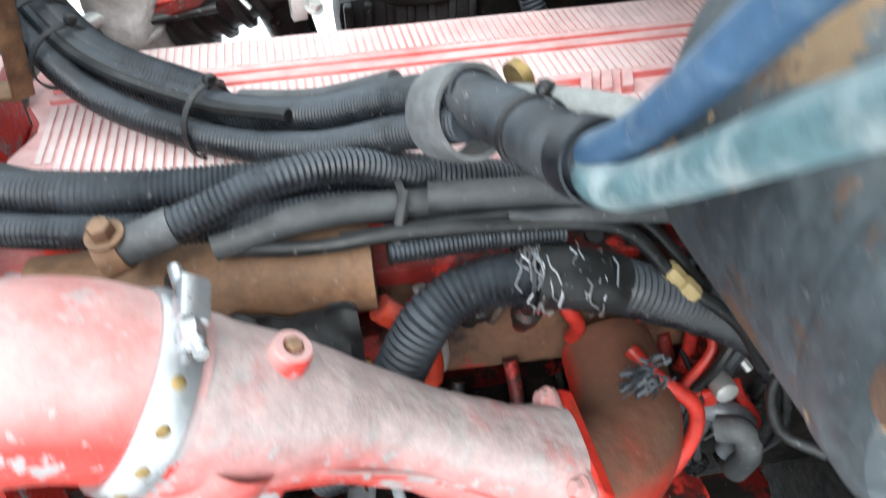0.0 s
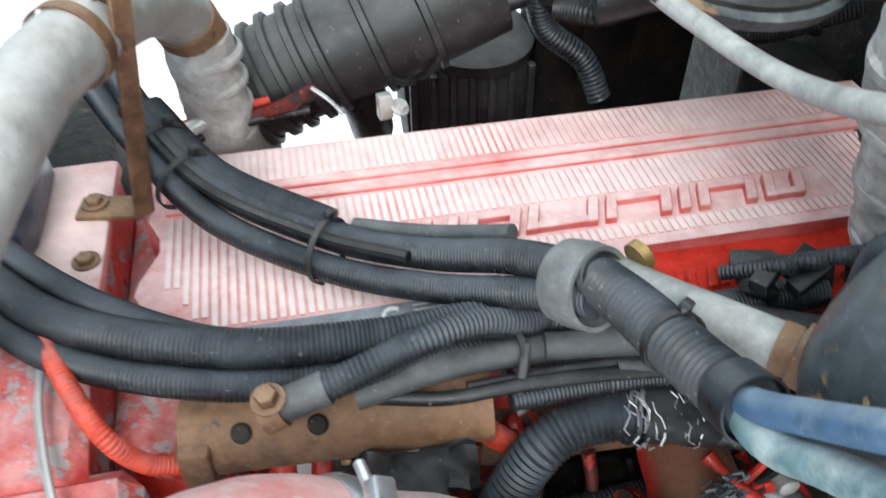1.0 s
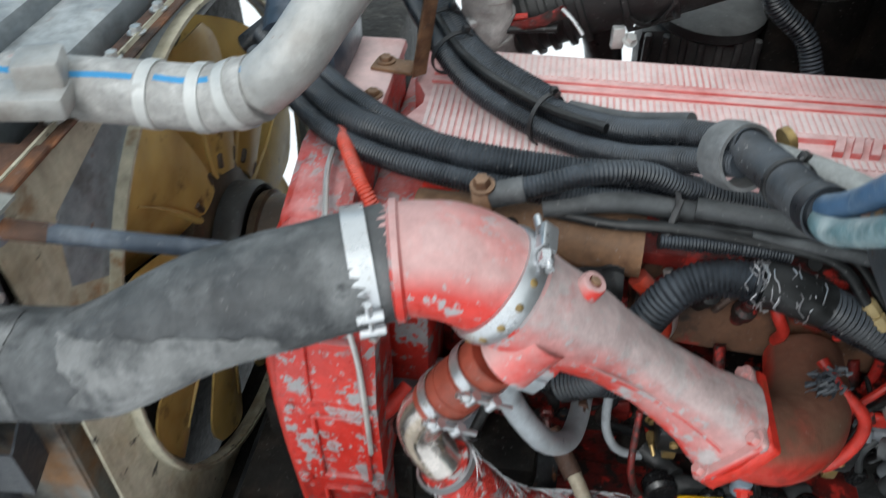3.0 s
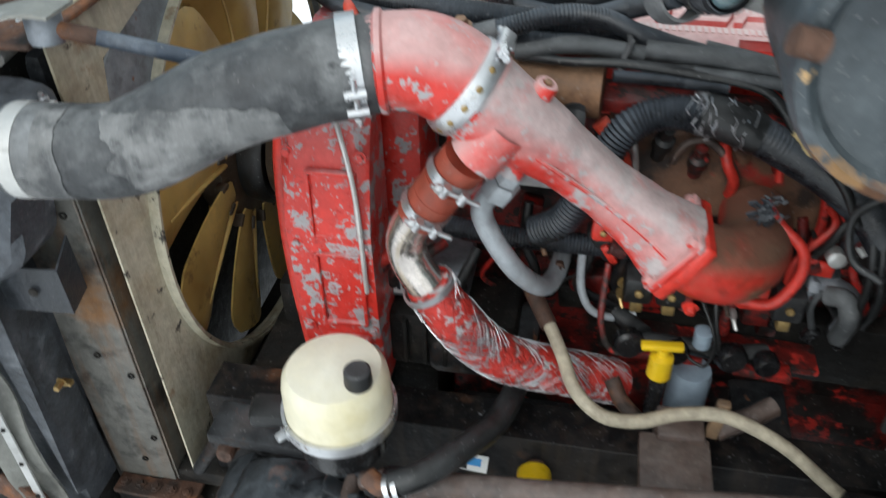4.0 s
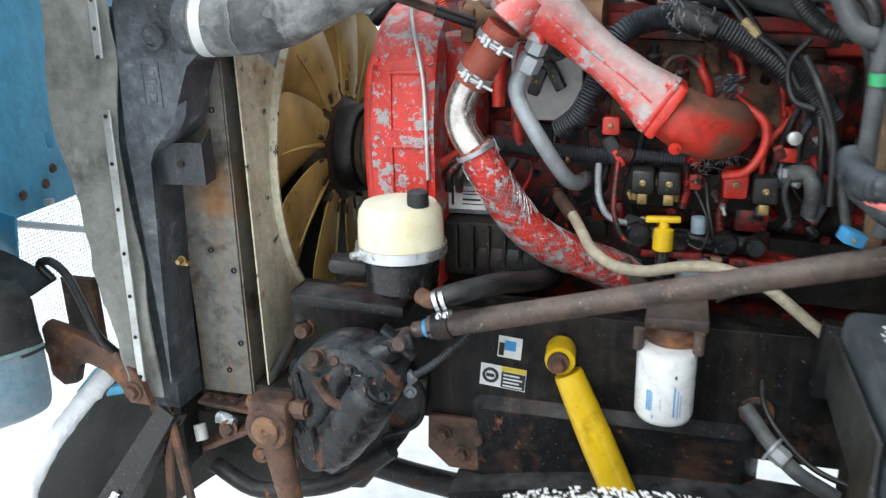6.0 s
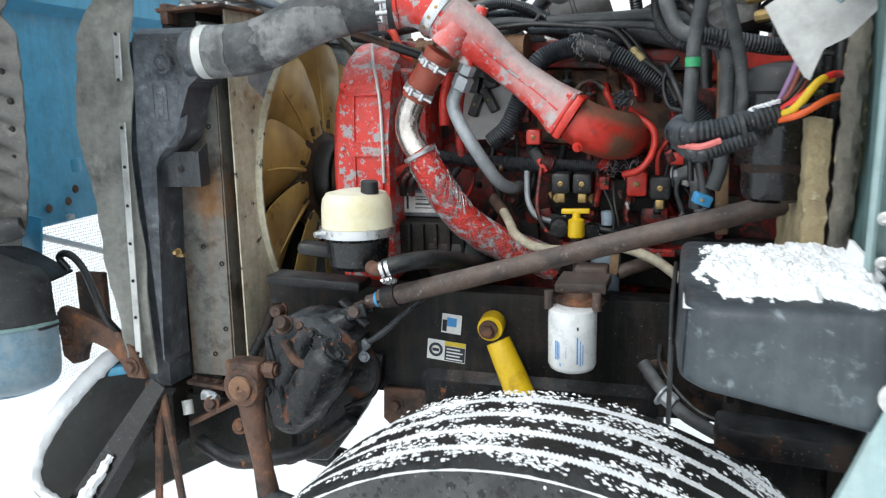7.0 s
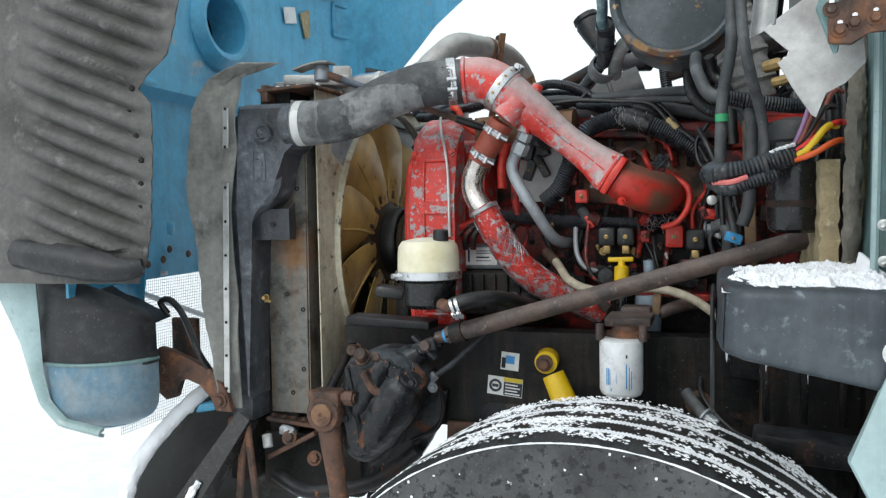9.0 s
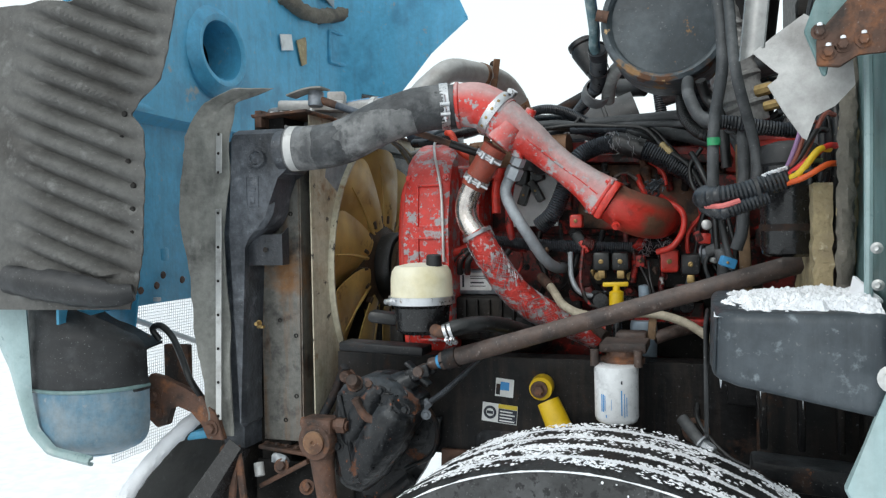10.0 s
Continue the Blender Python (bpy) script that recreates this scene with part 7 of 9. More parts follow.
h = thing("bleed_hose", "black bleed hose with a pale metal end", "hose", (-0.684, 0.66, 1.733))
part("hose_wall", tube(B(), [(-0.690, 0.66, 1.732), (-0.652, 0.66, 1.746), (-0.605, 0.66, 1.765), (-0.554, 0.66, 1.775), (-0.480, 0.67, 1.770)], 0.0125, 14, 0.01), "rubber", h)
part("metal_end", tube(B(), [(-0.80, 0.66, 1.705), (-0.744, 0.66, 1.719), (-0.684, 0.66, 1.733)], 0.0105, 14, 0.01), "pipe_pale", h, "pale metal pipe end")
h = thing("heat_sleeve", "grey cloth heat sleeve down to the turbo", "sleeve", (-0.37, 0.543, 1.678))
b = B()
tube(b, [(-0.378, 0.572, 1.815), (-0.374, 0.582, 1.737), (-0.371, 0.588, 1.676), (-0.350, 0.65, 1.60)], [0.0365, 0.038, 0.037, 0.039], 26, 0.008, rough=0.003)
part("cloth", b, "sleeve", h)
for z_ in (1.79, 1.755, 1.72, 1.685):
    part("fold", lathe(B(), [(0.035, -0.008), (0.0405, -0.002), (0.0400, 0.003), (0.035, 0.008)], (-0.372, 0.588 - 0.12 * max(0.0, z_ - 1.70), z_), (0.03, -0.1, 1), 24), "sleeve", h)
h = thing("pipe_strap", "rusty flat strap bracing the silver pipe", "bracket", (-0.478, 0.44, 1.685))
b = B()
prism(b, [(-0.011, 0), (0.011, 0), (0.010, 0.255), (-0.010, 0.255)], (-0.452, 0.426, 1.698), (0.75, 0.66, 0), Vector((0.17, -0.09, 0.95)).normalized(), 0.005, 0.001)
part("strap", b, "tan_rust", h)
b = B()
block(b, (-0.487, 0.443, 1.699), (0.060, 0.034, 0.006), (0, 0, -10), 0.002)
part("foot", b, "tan_rust", h)
part("pipe_loop", band(B(), (-0.455, 0.398, 1.903), (-0.35, -0.93, 0.05), 0.0350, 0.014, 0.002), "tan_rust", h)
for p in ((-0.420, 0.414, 1.908), (-0.434, 0.428, 1.822), (-0.423, 0.420, 1.935)):
    part("bolt", bolt(B(), p, (0.7, -0.7, 0.0), 0.008, 0.014), "rust", h)

h = thing("intake_duct", "ribbed black rubber intake duct dulled by dust", "duct", (-0.27, 0.569, 1.727))
DU = [(-0.345, 0.665, 1.682), (-0.285, 0.667, 1.706), (-0.205, 0.670, 1.736), (-0.125, 0.675, 1.764), (-0.030, 0.683, 1.798)]
part("duct_wall", tube(B(), DU, [0.068, 0.070, 0.072, 0.076, 0.076], 36, 0.008), "duct_plastic", h)
dl = spline(DU, 0.004)
for f_, r in ((0.02, 0.078), (0.10, 0.077), (0.18, 0.078), (0.26, 0.078), (0.34, 0.079), (0.52, 0.0815), (0.72, 0.0815)):
    i = int(f_ * (len(dl) - 2)) + 1
    ax = dl[i + 1] - dl[i - 1]
    part("rib", lathe(B(), [(r - 0.006, -0.006), (r, -0.004), (r, 0.004), (r - 0.006, 0.006)], dl[i], ax, 36), "duct_plastic", h)
for a0, a1 in ((200, 300), (300, 200), (250, 250)):
    pts = []
    for k in range(9):
        i = int((0.52 + 0.2 * k / 8) * (len(dl) - 2)) + 1
        u_, v_, w_ = frame_of(dl[i + 1] - dl[i - 1])
        a = radians(a0 + (a1 - a0) * k / 8)
        pts.append(dl[i] + (u_ * math.cos(a) + v_ * math.sin(a)) * 0.079)
    part("cross_rib", tube(B(), pts, 0.0035, 8, 0.01), "duct_plastic", h)
part("outlet", tube(B(), [(-0.205, 0.66, 1.690), (-0.195, 0.67, 1.640), (-0.185, 0.70, 1.58)], [0.035, 0.03, 0.03], 20, 0.01), "rubber", h)
h = thing("breather_elbow", "black rubber breather elbow with an open mouth", "duct", (-0.198, 0.414, 1.89))
part("mouth", lathe(B(), [(0.036, 0.03), (0.042, 0.03), (0.043, 0.015), (0.038, 0.01), (0.043, 0.0), (0.039, -0.03), (0.030, -0.08), (0.026, -0.08), (0.034, 0.0), (0.036, 0.03)], (-0.214, 0.782, 2.034), (-0.45, 0.1, 0.88), 30), "duct_plastic", h)
part("neck", tube(B(), [(-0.177, 0.775, 1.964), (-0.149, 0.755, 1.922), (-0.099, 0.746, 1.897), (-0.015, 0.707, 1.886)], 0.029, 22, 0.01), "duct_plastic", h)
b = B()
tube(b, [(-0.31, 0.825, 1.846), (-0.194, 0.806, 1.897), (-0.086, 0.766, 1.947), (0.039, 0.724, 2)], 0.013, 12, 0.01, flat=1.6)
solo("support_bar", b, "black_paint", "flat black support bar rising to the tank", "bar")
h = thing("valve_cover_clip", "red clip with a wire bail on the cover edge", "clip", (-0.258, 0.559, 1.718))
part("clip_body", tube(B(), [(-0.344, 0.578, 1.7), (-0.307, 0.57, 1.711), (-0.275, 0.563, 1.729), (-0.263, 0.556, 1.74)], [0.007, 0.008, 0.010, 0.008], 10, 0.006, rough=0.002), "red_dark", h)
part("bail", tube(B(), [(-0.265, 0.554, 1.744), (-0.248, 0.547, 1.731), (-0.232, 0.538, 1.714)], 0.003, 8, 0.006), "steel", h)
h = thing("drain_wiring", "grimy wires and fittings behind the valve cover", "wiring", (-0.374, 0.566, 1.696))
part("wire", tube(B(), [(-0.431, 0.534, 1.693), (-0.383, 0.559, 1.698), (-0.322, 0.571, 1.701), (-0.269, 0.567, 1.707)], 0.006, 10, 0.01), "rubber", h)
part("wire", tube(B(), [(-0.421, 0.569, 1.705), (-0.366, 0.58, 1.71), (-0.314, 0.586, 1.715)], 0.005, 8, 0.01), "hose_red", h)
part("fitting", tube(B(), [(-0.407, 0.546, 1.712), (-0.364, 0.566, 1.721)], 0.009, 12, 0.01), "alu", h)
h = thing("bracket_fitting", "small zinc bracket on the cover edge", "bracket", (-0.184, 0.562, 1.707))
part("post", block(B(), (-0.181, 0.570, 1.698), (0.018, 0.014, 0.032), (0, 0, 10), 0.002), "alu", h)
part("nut", bolt(B(), (-0.164, 0.567, 1.695), (0.3, -0.4, 0.8), 0.008, 0.01), "alu", h)

h = thing("ribbed_box", "black ribbed plastic housing beyond the engine", "housing", (0.095, 0.925, 1.482))
part("shell", block(B(), (-0.015, 0.87, 1.525), (0.215, 0.14, 0.16), (0, -3, -4), 0.03), "duct_plastic", h)
for k in range(7):
    part("rib", block(B(), (-0.108 + 0.031 * k, 0.797, 1.525), (0.013, 0.018, 0.14), (0, 0, -6), 0.004), "duct_plastic", h)
part("leg", block(B(), (-0.015, 0.90, 1.265), (0.05, 0.04, 0.38), (0, 0, 0), 0.004), "black_paint", h)
part("lid", lathe(B(), [(0, 0), (0.09, 0), (0.10, 0.008), (0.10, 0.025), (0.09, 0.03), (0, 0.034)], (-0.005, 0.865, 1.600), (0.05, -0.1, 1), 36), "duct_plastic", h)

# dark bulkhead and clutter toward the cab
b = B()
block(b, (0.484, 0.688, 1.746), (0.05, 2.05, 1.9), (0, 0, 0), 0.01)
solo("wall_firewall", b, "dark", "near-black cab bulkhead behind the engine", "bulkhead", kind="structure")
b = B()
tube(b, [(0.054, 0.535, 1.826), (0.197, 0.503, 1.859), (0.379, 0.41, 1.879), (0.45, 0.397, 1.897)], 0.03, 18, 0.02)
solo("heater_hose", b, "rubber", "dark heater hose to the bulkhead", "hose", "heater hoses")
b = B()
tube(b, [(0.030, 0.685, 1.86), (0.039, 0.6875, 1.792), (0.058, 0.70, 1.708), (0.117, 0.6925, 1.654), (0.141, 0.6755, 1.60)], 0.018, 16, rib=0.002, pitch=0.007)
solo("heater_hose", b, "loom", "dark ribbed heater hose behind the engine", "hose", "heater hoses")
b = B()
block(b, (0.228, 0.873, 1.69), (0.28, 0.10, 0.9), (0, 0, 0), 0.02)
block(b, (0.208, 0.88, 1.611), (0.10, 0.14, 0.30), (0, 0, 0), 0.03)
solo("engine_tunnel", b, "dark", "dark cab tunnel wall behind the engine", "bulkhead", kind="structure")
h = thing("hose_bundle", "tangled black heater and vacuum hoses behind the engine", "hoses", (0.175, 0.435, 1.743))
rnd = random.Random(40)
for k in range(3):
    y0 = 0.62 + 0.03 * k
    z0 = 1.73 + rnd.uniform(-0.01, 0.07)
    pts = [(0.02 + rnd.uniform(-0.05, 0.05), y0 + 0.03, z0), (0.10, y0 + rnd.uniform(-0.02, 0.02), z0 + rnd.uniform(0, 0.05)), (0.20, y0 - 0.01 + rnd.uniform(-0.03, 0.02), z0 + rnd.uniform(-0.04, 0.04)), (0.30, y0 - 0.02, z0 + rnd.uniform(-0.05, 0.06)), (0.43, y0 - 0.05, z0 + rnd.uniform(-0.05, 0.10))]
    part("hose", tube(B(), pts, rnd.choice((0.008, 0.012, 0.016)), 12, rib=rnd.choice((0.0012, 0.0015)), pitch=0.005) if k % 3 == 0 else tube(B(), pts, rnd.choice((0.008, 0.012, 0.016)), 12, 0.012), rnd.choice(("rubber", "loom", "loom", "loom_grey")), h)
h = thing("air_cleaner", "dark round air cleaner under its rim", "air cleaner", (0.256, 0.482, 1.9))
part("drum", lathe(B(), [(0, -0.03), (0.13, -0.03), (0.155, -0.02), (0.16, 0.0), (0.155, 0.012), (0.14, 0.02), (0.14, 0.30), (0, 0.30)], (0.205, 0.575, 1.880), (0.1, -0.25, 0.95), 48), "duct_plastic", h)
part("rim", lathe(B(), [(0.150, -0.012), (0.166, -0.010), (0.168, 0.004), (0.152, 0.008)], (0.205, 0.575, 1.880), (0.1, -0.25, 0.95), 48), "tank", h, "dulled slate rim")
b = B()
tube(b, [(0.060, 0.62, 1.905), (0.088, 0.50, 1.862), (0.117, 0.40, 1.850), (0.132, 0.28, 1.862), (0.108, 0.14, 1.925), (0.11, 0.04, 1.99)], 0.0110, 18, 0.01)
solo("vent_hose", b, "hose_white", "pale grey vent hose sagging past the tank", "hose")
h = thing("foil_sleeve", "crumpled grey foil sleeve round a pipe", "sleeve", (0.178, 0.181, 1.73))
for z_, r_ in ((1.735, 0.058), (1.80, 0.059), (1.865, 0.060), (1.92, 0.058)):
    part("fold", lathe(B(), [(r_ - 0.008, -0.012), (r_ + 0.001, -0.004), (r_, 0.004), (r_ - 0.008, 0.007)], (0.257 - 0.30 * (z_ - 1.751), 0.207, z_), (-0.3, 0.0, 1), 26), "sleeve", h)
part("sleeve_wall", tube(B(), [(0.275, 0.210, 1.690), (0.256, 0.208, 1.751), (0.234, 0.206, 1.824), (0.210, 0.205, 1.90), (0.195, 0.205, 1.978)], [0.048, 0.055, 0.055, 0.056, 0.05], 26, 0.006, rough=0.007), "sleeve", h)

# the slung tank with its pipe
h = thing("surge_tank", "slate painted cylindrical tank with peeling rust", "tank", (0.113, -0.141, 1.726))
TA = Vector((0, -1, 0.0))
part("shell", lathe(B(), [(0, 0.04), (0.09, 0.042), (0.116, 0.052), (0.13, 0.075), (0.13, 0.235)], (0.104, 0.064, 1.868), TA, 64), "tank", h)
part("end_rim", lathe(B(), [(0.13, 0.205), (0.1315, 0.21), (0.1315, 0.232), (0.127, 0.244), (0.118, 0.248), (0.112, 0.243)], (0.104, 0.064, 1.868), TA, 64), "tank", h, "rust-flaked rolled rim")
part("end_cap", lathe(B(), [(0.113, 0.243), (0.108, 0.236), (0.06, 0.241), (0, 0.243)], (0.104, 0.064, 1.868), TA, 64), "tank_cap", h, "dull slate end cap")
part("fitting", tube(B(), [(-0.033, -0.193, 1.885), (-0.01, -0.19, 1.879)], 0.012, 12, 0.01), "rust", h)
h = thing("tank_pipe", "grey dusty pipe clamped to the tank", "pipe", (-0.001, 0.124, 1.776))
part("pipe", tube(B(), [(-0.060, 0.185, 1.770), (-0.048, 0.125, 1.800), (-0.024, 0.070, 1.822), (0.010, 0.028, 1.828), (0.060, -0.025, 1.832)], 0.0170, 20, 0.01), "pipe_pale", h)
part("rust_collar", tube(B(), [(-0.002, 0.041, 1.827), (0.006, 0.032, 1.828)], 0.0182, 20, 0.006), "tan_rust", h)
part("clamp_band", band(B(), (0.010, 0.028, 1.828), (0.6, -0.78, 0.05), 0.0200, 0.009, 0.002), "tan_rust", h)
b = B()
tube(b, [(-0.035, 0.215, 1.69), (0.046, 0.19, 1.684), (0.105, 0.178, 1.672), (0.20, 0.165, 1.645)], 0.0150, 16, 0.01)
solo("bypass_hose", b, "loom_grey", "dusty grey bypass hose on the engine", "hose")
h = thing("plug_cluster", "tangle of black plugs and looms on the manifold", "wiring", (0.095, 0.204, 1.711))
rnd = random.Random(14)
for k in range(5):
    p = Vector((0.13 + rnd.uniform(-0.03, 0.05), 0.215 + rnd.uniform(-0.03, 0.02), 1.700 + rnd.uniform(-0.01, 0.02)))
    part("plug", block(B(), p, (0.04, 0.018, 0.016), (rnd.uniform(-20, 20), rnd.uniform(-30, 30), rnd.uniform(-60, 60)), 0.003), "rubber", h)
for k in range(4):
    p = Vector((0.085 + 0.03 * k, 0.225, 1.695))
    part("lead", tube(B(), [p, p + Vector((0.03, -0.03, 0.03)), p + Vector((0.06, -0.02, 0.01)), p + Vector((0.09, 0.0, -0.04))], 0.008, 10, rib=0.001, pitch=0.004), "loom", h)

# ---- cab edge ----
cabp = thing("cab_corner", "teal painted cab corner with a bolted jamb", "cab", (0.422, -0.633, 1.128))
b = B()
prism(b, [(0.395, -0.455), (0.405, -0.53), (0.400, -0.545), (0.412, -0.62), (0.43, -0.80), (0.62, -0.80), (0.62, -0.455)], (0.008, 0.057, 1.258), (1, 0, 0), (0, 1, 0), 1.0, 0.004)
part("jamb", b, "teal_dark", cabp)
b = B()
tube(b, [(0.4, -0.581, 1.317), (0.399, -0.599, 1.685), (0.398, -0.535, 2.2)], 0.006, 8, 0.1)
part("seam", b, "teal", cabp)
b = B()
prism(b, [(0.345, 1.112), (0.405, 1.262), (0.42, 1.42), (0.43, 1.9), (0.62, 1.9), (0.62, 0.9), (0.41, 0.98)], (0, -0.735, 0), (1, 0, 0), (0, 0, 1), 0.012, 0.003)
part("sill_panel", b, "teal", cabp, "pale teal sill panel")
b = B()
prism(b, [(0.40, 1.45), (0.43, 1.9), (0.47, 1.9), (0.44, 1.30), (0.40, 1.28)], (0, -0.749, 0), (1, 0, 0), (0, 0, 1), 0.006, 0.002)
part("door_edge", b, "teal", cabp)
for p, r in (((0.393, -0.787, 1.261), 0.017), ((0.405, -0.619, 1.412), 0.008), ((0.406, -0.62, 1.361), 0.008)):
    part("bolt", lathe(B(), [(r, 0), (r, 0.003), (r * 0.6, 0.005), (r * 0.55, 0.011), (r * 0.4, 0.012), (0, 0.011)], p, (-0.3, -1, 0), 20), "alu", cabp, "zinc cap bolt")
b = B()
surf(b, lambda u, v: (0.392 - 0.014 * (1 - v) + 0.02 * u, -0.50 - 0.10 * u + 0.006 * noise.noise((u * 9, v * 5, 1)), 1.322 + 0.045 * (v ** 1.5) * (1 - 0.6 * u)), 10, 8, 0.005)
part("snow_patch", b, "snow", cabp, "snow clinging to the jamb")
h = thing("edge_seal", "frayed grey felt seal along the bulkhead edge", "seal", (0.39, -0.461, 1.313))
part("inner_strip", tube(B(), [(0.398, -0.386, 1.285), (0.393, -0.451, 1.502), (0.406, -0.405, 1.747)], 0.014, 10, 0.01, rough=0.006), "insul", h, "tan fibre edge")
part("strip", tube(B(), [(0.394, -0.404, 1.286), (0.388, -0.471, 1.502), (0.402, -0.425, 1.747)], 0.013, 12, 0.01, rough=0.006), "felt", h)
h = thing("insulation_panel", "torn tan fibreglass insulation on the bulkhead", "insulation", (0.392, -0.23, 1.281))
b = B()
surf(b, lambda u, v: (0.378 + 0.006 * noise.noise((u * 8, v * 12, 0)), -0.40 + 0.34 * u * (0.72 + 0.28 * (1 - v)) + 0.01 * noise.noise((v * 14, 3, 0)), 1.27 + 0.245 * v), 14, 18, 0.03)
part("panel", b, "insul", h)
b = B()
rnd = random.Random(6)
for i in range(70):
    p = Vector((0.372, rnd.uniform(-0.41, -0.08), rnd.uniform(1.28, 1.51)))
    q = p + Vector((rnd.uniform(-0.02, 0), rnd.gauss(0, 0.02), rnd.gauss(-0.02, 0.03)))
    tube(b, [p, (p + q) / 2 + Vector((-0.008, 0, 0.004)), q], 0.0007, 4, 0.01, caps=False)
tagged(part("fibre", b, "insul", h, "loose glass fibres"), kind="stuff")

# grey plastic step box, snow on top
bx = thing("step_box", "grey weathered plastic box topped with snow", "step box", (0.266, -0.567, 1.209))
BXO = [(0.182, -0.345), (0.184, -0.59), (0.188, -0.715), (0.194, -0.732), (0.217, -0.748), (0.392, -0.742), (0.403, -0.730), (0.403, -0.345)]
t_ = bmesh.new()
lo = []
hi = []
for x, y in BXO:
    zlow = 1.240 - 0.22 * max(0, x - 0.21)
    lo.append(t_.verts.new((x, y, zlow)))
    hi.append(t_.verts.new((x + 0.004, y, 1.332)))
n_ = len(BXO)
t_.faces.new(lo[::-1]), t_.faces.new(hi)
for i in range(n_):
    t_.faces.new((lo[i], lo[(i + 1) % n_], hi[(i + 1) % n_], hi[i]))
bmesh.ops.bevel(t_, geom=[e for e in t_.edges], offset=0.014, segments=4, profile=0.5, affect="EDGES")
part("shell", absorb(B(), t_), "box_plastic", bx)
b = B()
prism(b, [(-0.355, 1.30), (-0.60, 1.30), (-0.60, 1.135), (-0.57, 1.12), (-0.54, 1.14), (-0.52, 1.215), (-0.355, 1.22)], (0.176, 0, 0), (0, 1, 0), (0, 0, 1), 0.006, 0.002)
part("flap", b, "rubber", bx, "black rubber flap")
b = B()


def snow_top(u, v):
    x, y = 0.192 + 0.205 * u, -0.36 - 0.372 * v
    n = noise.noise((x * 22, y * 10, 0)) + 0.5 * noise.noise((x * 60, y * 12, 2)) + 0.2 * noise.noise((x * 180, y * 120, 5))
    edge = min(1.0, 5 * u, 6 * (1 - v), 8 * v)
    cover_ = -0.0065 + (0.0105 + 0.010 * u) * edge + 0.0085 * n + 0.006 * noise.noise((x * 90, y * 45, 3)) + 0.004 * noise.noise((x * 300, y * 200, 7)) + 0.003 * noise.noise((x * 30, y * 260, 9)) * (1 - u)
    return (x, y, 1.3295 + max(-0.004, cover_))


surf(b, snow_top, 130, 130)
part("snow_cover", b, "snow", bx, "wind-scoured snow on the lid")
for k in range(5):
    x = 0.20 + 0.055 * k
    y = -0.58 - 0.02 * k
    part("icicle", lathe(B(), [(0.003, 0), (0.0022, -0.02), (0.0011, -0.03), (0, -0.035 - 0.010 * (k % 3))], (x, y, 1.236), (0, 0, 1), 8), "ice", bx, "small hanging icicle")
h = thing("cab_mount", "dark rusted cab mount frame under the box", "bracket", (0.35, -0.2, 1.0))
part("plate", block(B(), (0.435, -0.067, 1.12), (0.44, 0.03, 0.13), (0, 4, 0), 0.006), "rail", h)
part("lower_beam", block(B(), (0.45, -0.28, 0.985), (0.40, 0.08, 0.05), (0, 3, 0), 0.008), "black_paint", h)
part("side_plate", block(B(), (0.62, -0.085, 0.82), (0.70, 0.02, 0.62), (0, 0, 0), 0.006), "rail", h, "dark grimy side plate under the cab")
for k in range(4):
    part("hanger_rib", block(B(), (0.28 + 0.07 * k, -0.15, 1.08), (0.014, 0.03, 0.16), (0, 0, 0), 0.004), "rail", h)
part("air_line", tube(B(), [(0.12, -0.06, 1.03), (0.16, -0.10, 0.99), (0.20, -0.13, 0.96), (0.26, -0.14, 0.93)], 0.013, 12, 0.01), "loom_grey", h, "grey air line with a fitting")
part("fitting", bolt(B(), (0.16, -0.115, 0.99), (0.7, -0.4, -0.4), 0.016, 0.03), "grey_pipe", h)
b = B()
tube(b, [(0.171, 0.042, 1.128), (0.155, 0.026, 1.067), (0.155, -0.05, 1.02), (0.22, -0.10, 0.96), (0.30, -0.13, 0.94)], 0.005, 8, 0.01)
solo("brake_wire", b, "rubber", "thin black brake wire on the rail", "wire", "sensor wires")

# aluminium heat shield with a rusted hinge plate
h = thing("heat_shield", "bent bare aluminium heat shield sheet", "heat shield", (0.304, -0.602, 1.563))
SO = [(0.249, 1.700), (0.280, 1.722), (0.318, 1.747), (0.353, 1.72), (0.376, 1.685), (0.380, 1.638), (0.356, 1.612), (0.332, 1.600), (0.319, 1.566), (0.313, 1.570), (0.290, 1.61), (0.269, 1.650), (0.281, 1.658), (0.284, 1.665), (0.278, 1.670)]
b = B()
t_ = bmesh.new()
vs = [t_.verts.new((x, -0.60 - 0.25 * (x - 0.3) + 0.012 * noise.noise((x * 20, z * 20, 0)), z)) for x, z in SO]
f_ = t_.faces.new(vs)
ex = bmesh.ops.extrude_face_region(t_, geom=[f_])
bmesh.ops.translate(t_, vec=(0, 0.003, 0), verts=[v for v in ex["geom"] if isinstance(v, bmesh.types.BMVert)])
part("sheet", absorb(B(), t_), "foil", h)
b = B()
surf(b, lambda u, v: (0.232 + 0.032 * u + 0.01 * v, -0.585 - 0.01 * u + 0.01 * math.sin(u * 3), 1.69 + 0.10 * v + 0.016 * u), 6, 8, 0.003)
part("upper_fold", b, "foil", h)
h = thing("hinge_plate", "rust-brown hinge plate on teal metal", "hinge", (0.351, -0.781, 1.638))
b = B()
prism(b, [(0.322, 1.652), (0.322, 1.685), (0.332, 1.703), (0.36, 1.735), (0.52, 1.74), (0.52, 1.665), (0.37, 1.664), (0.350, 1.648)], (0, -0.70, 0), (1, 0, 0), (0, 0, 1), 0.01, 0.002)
part("plate", b, "rust", h)
b = B()
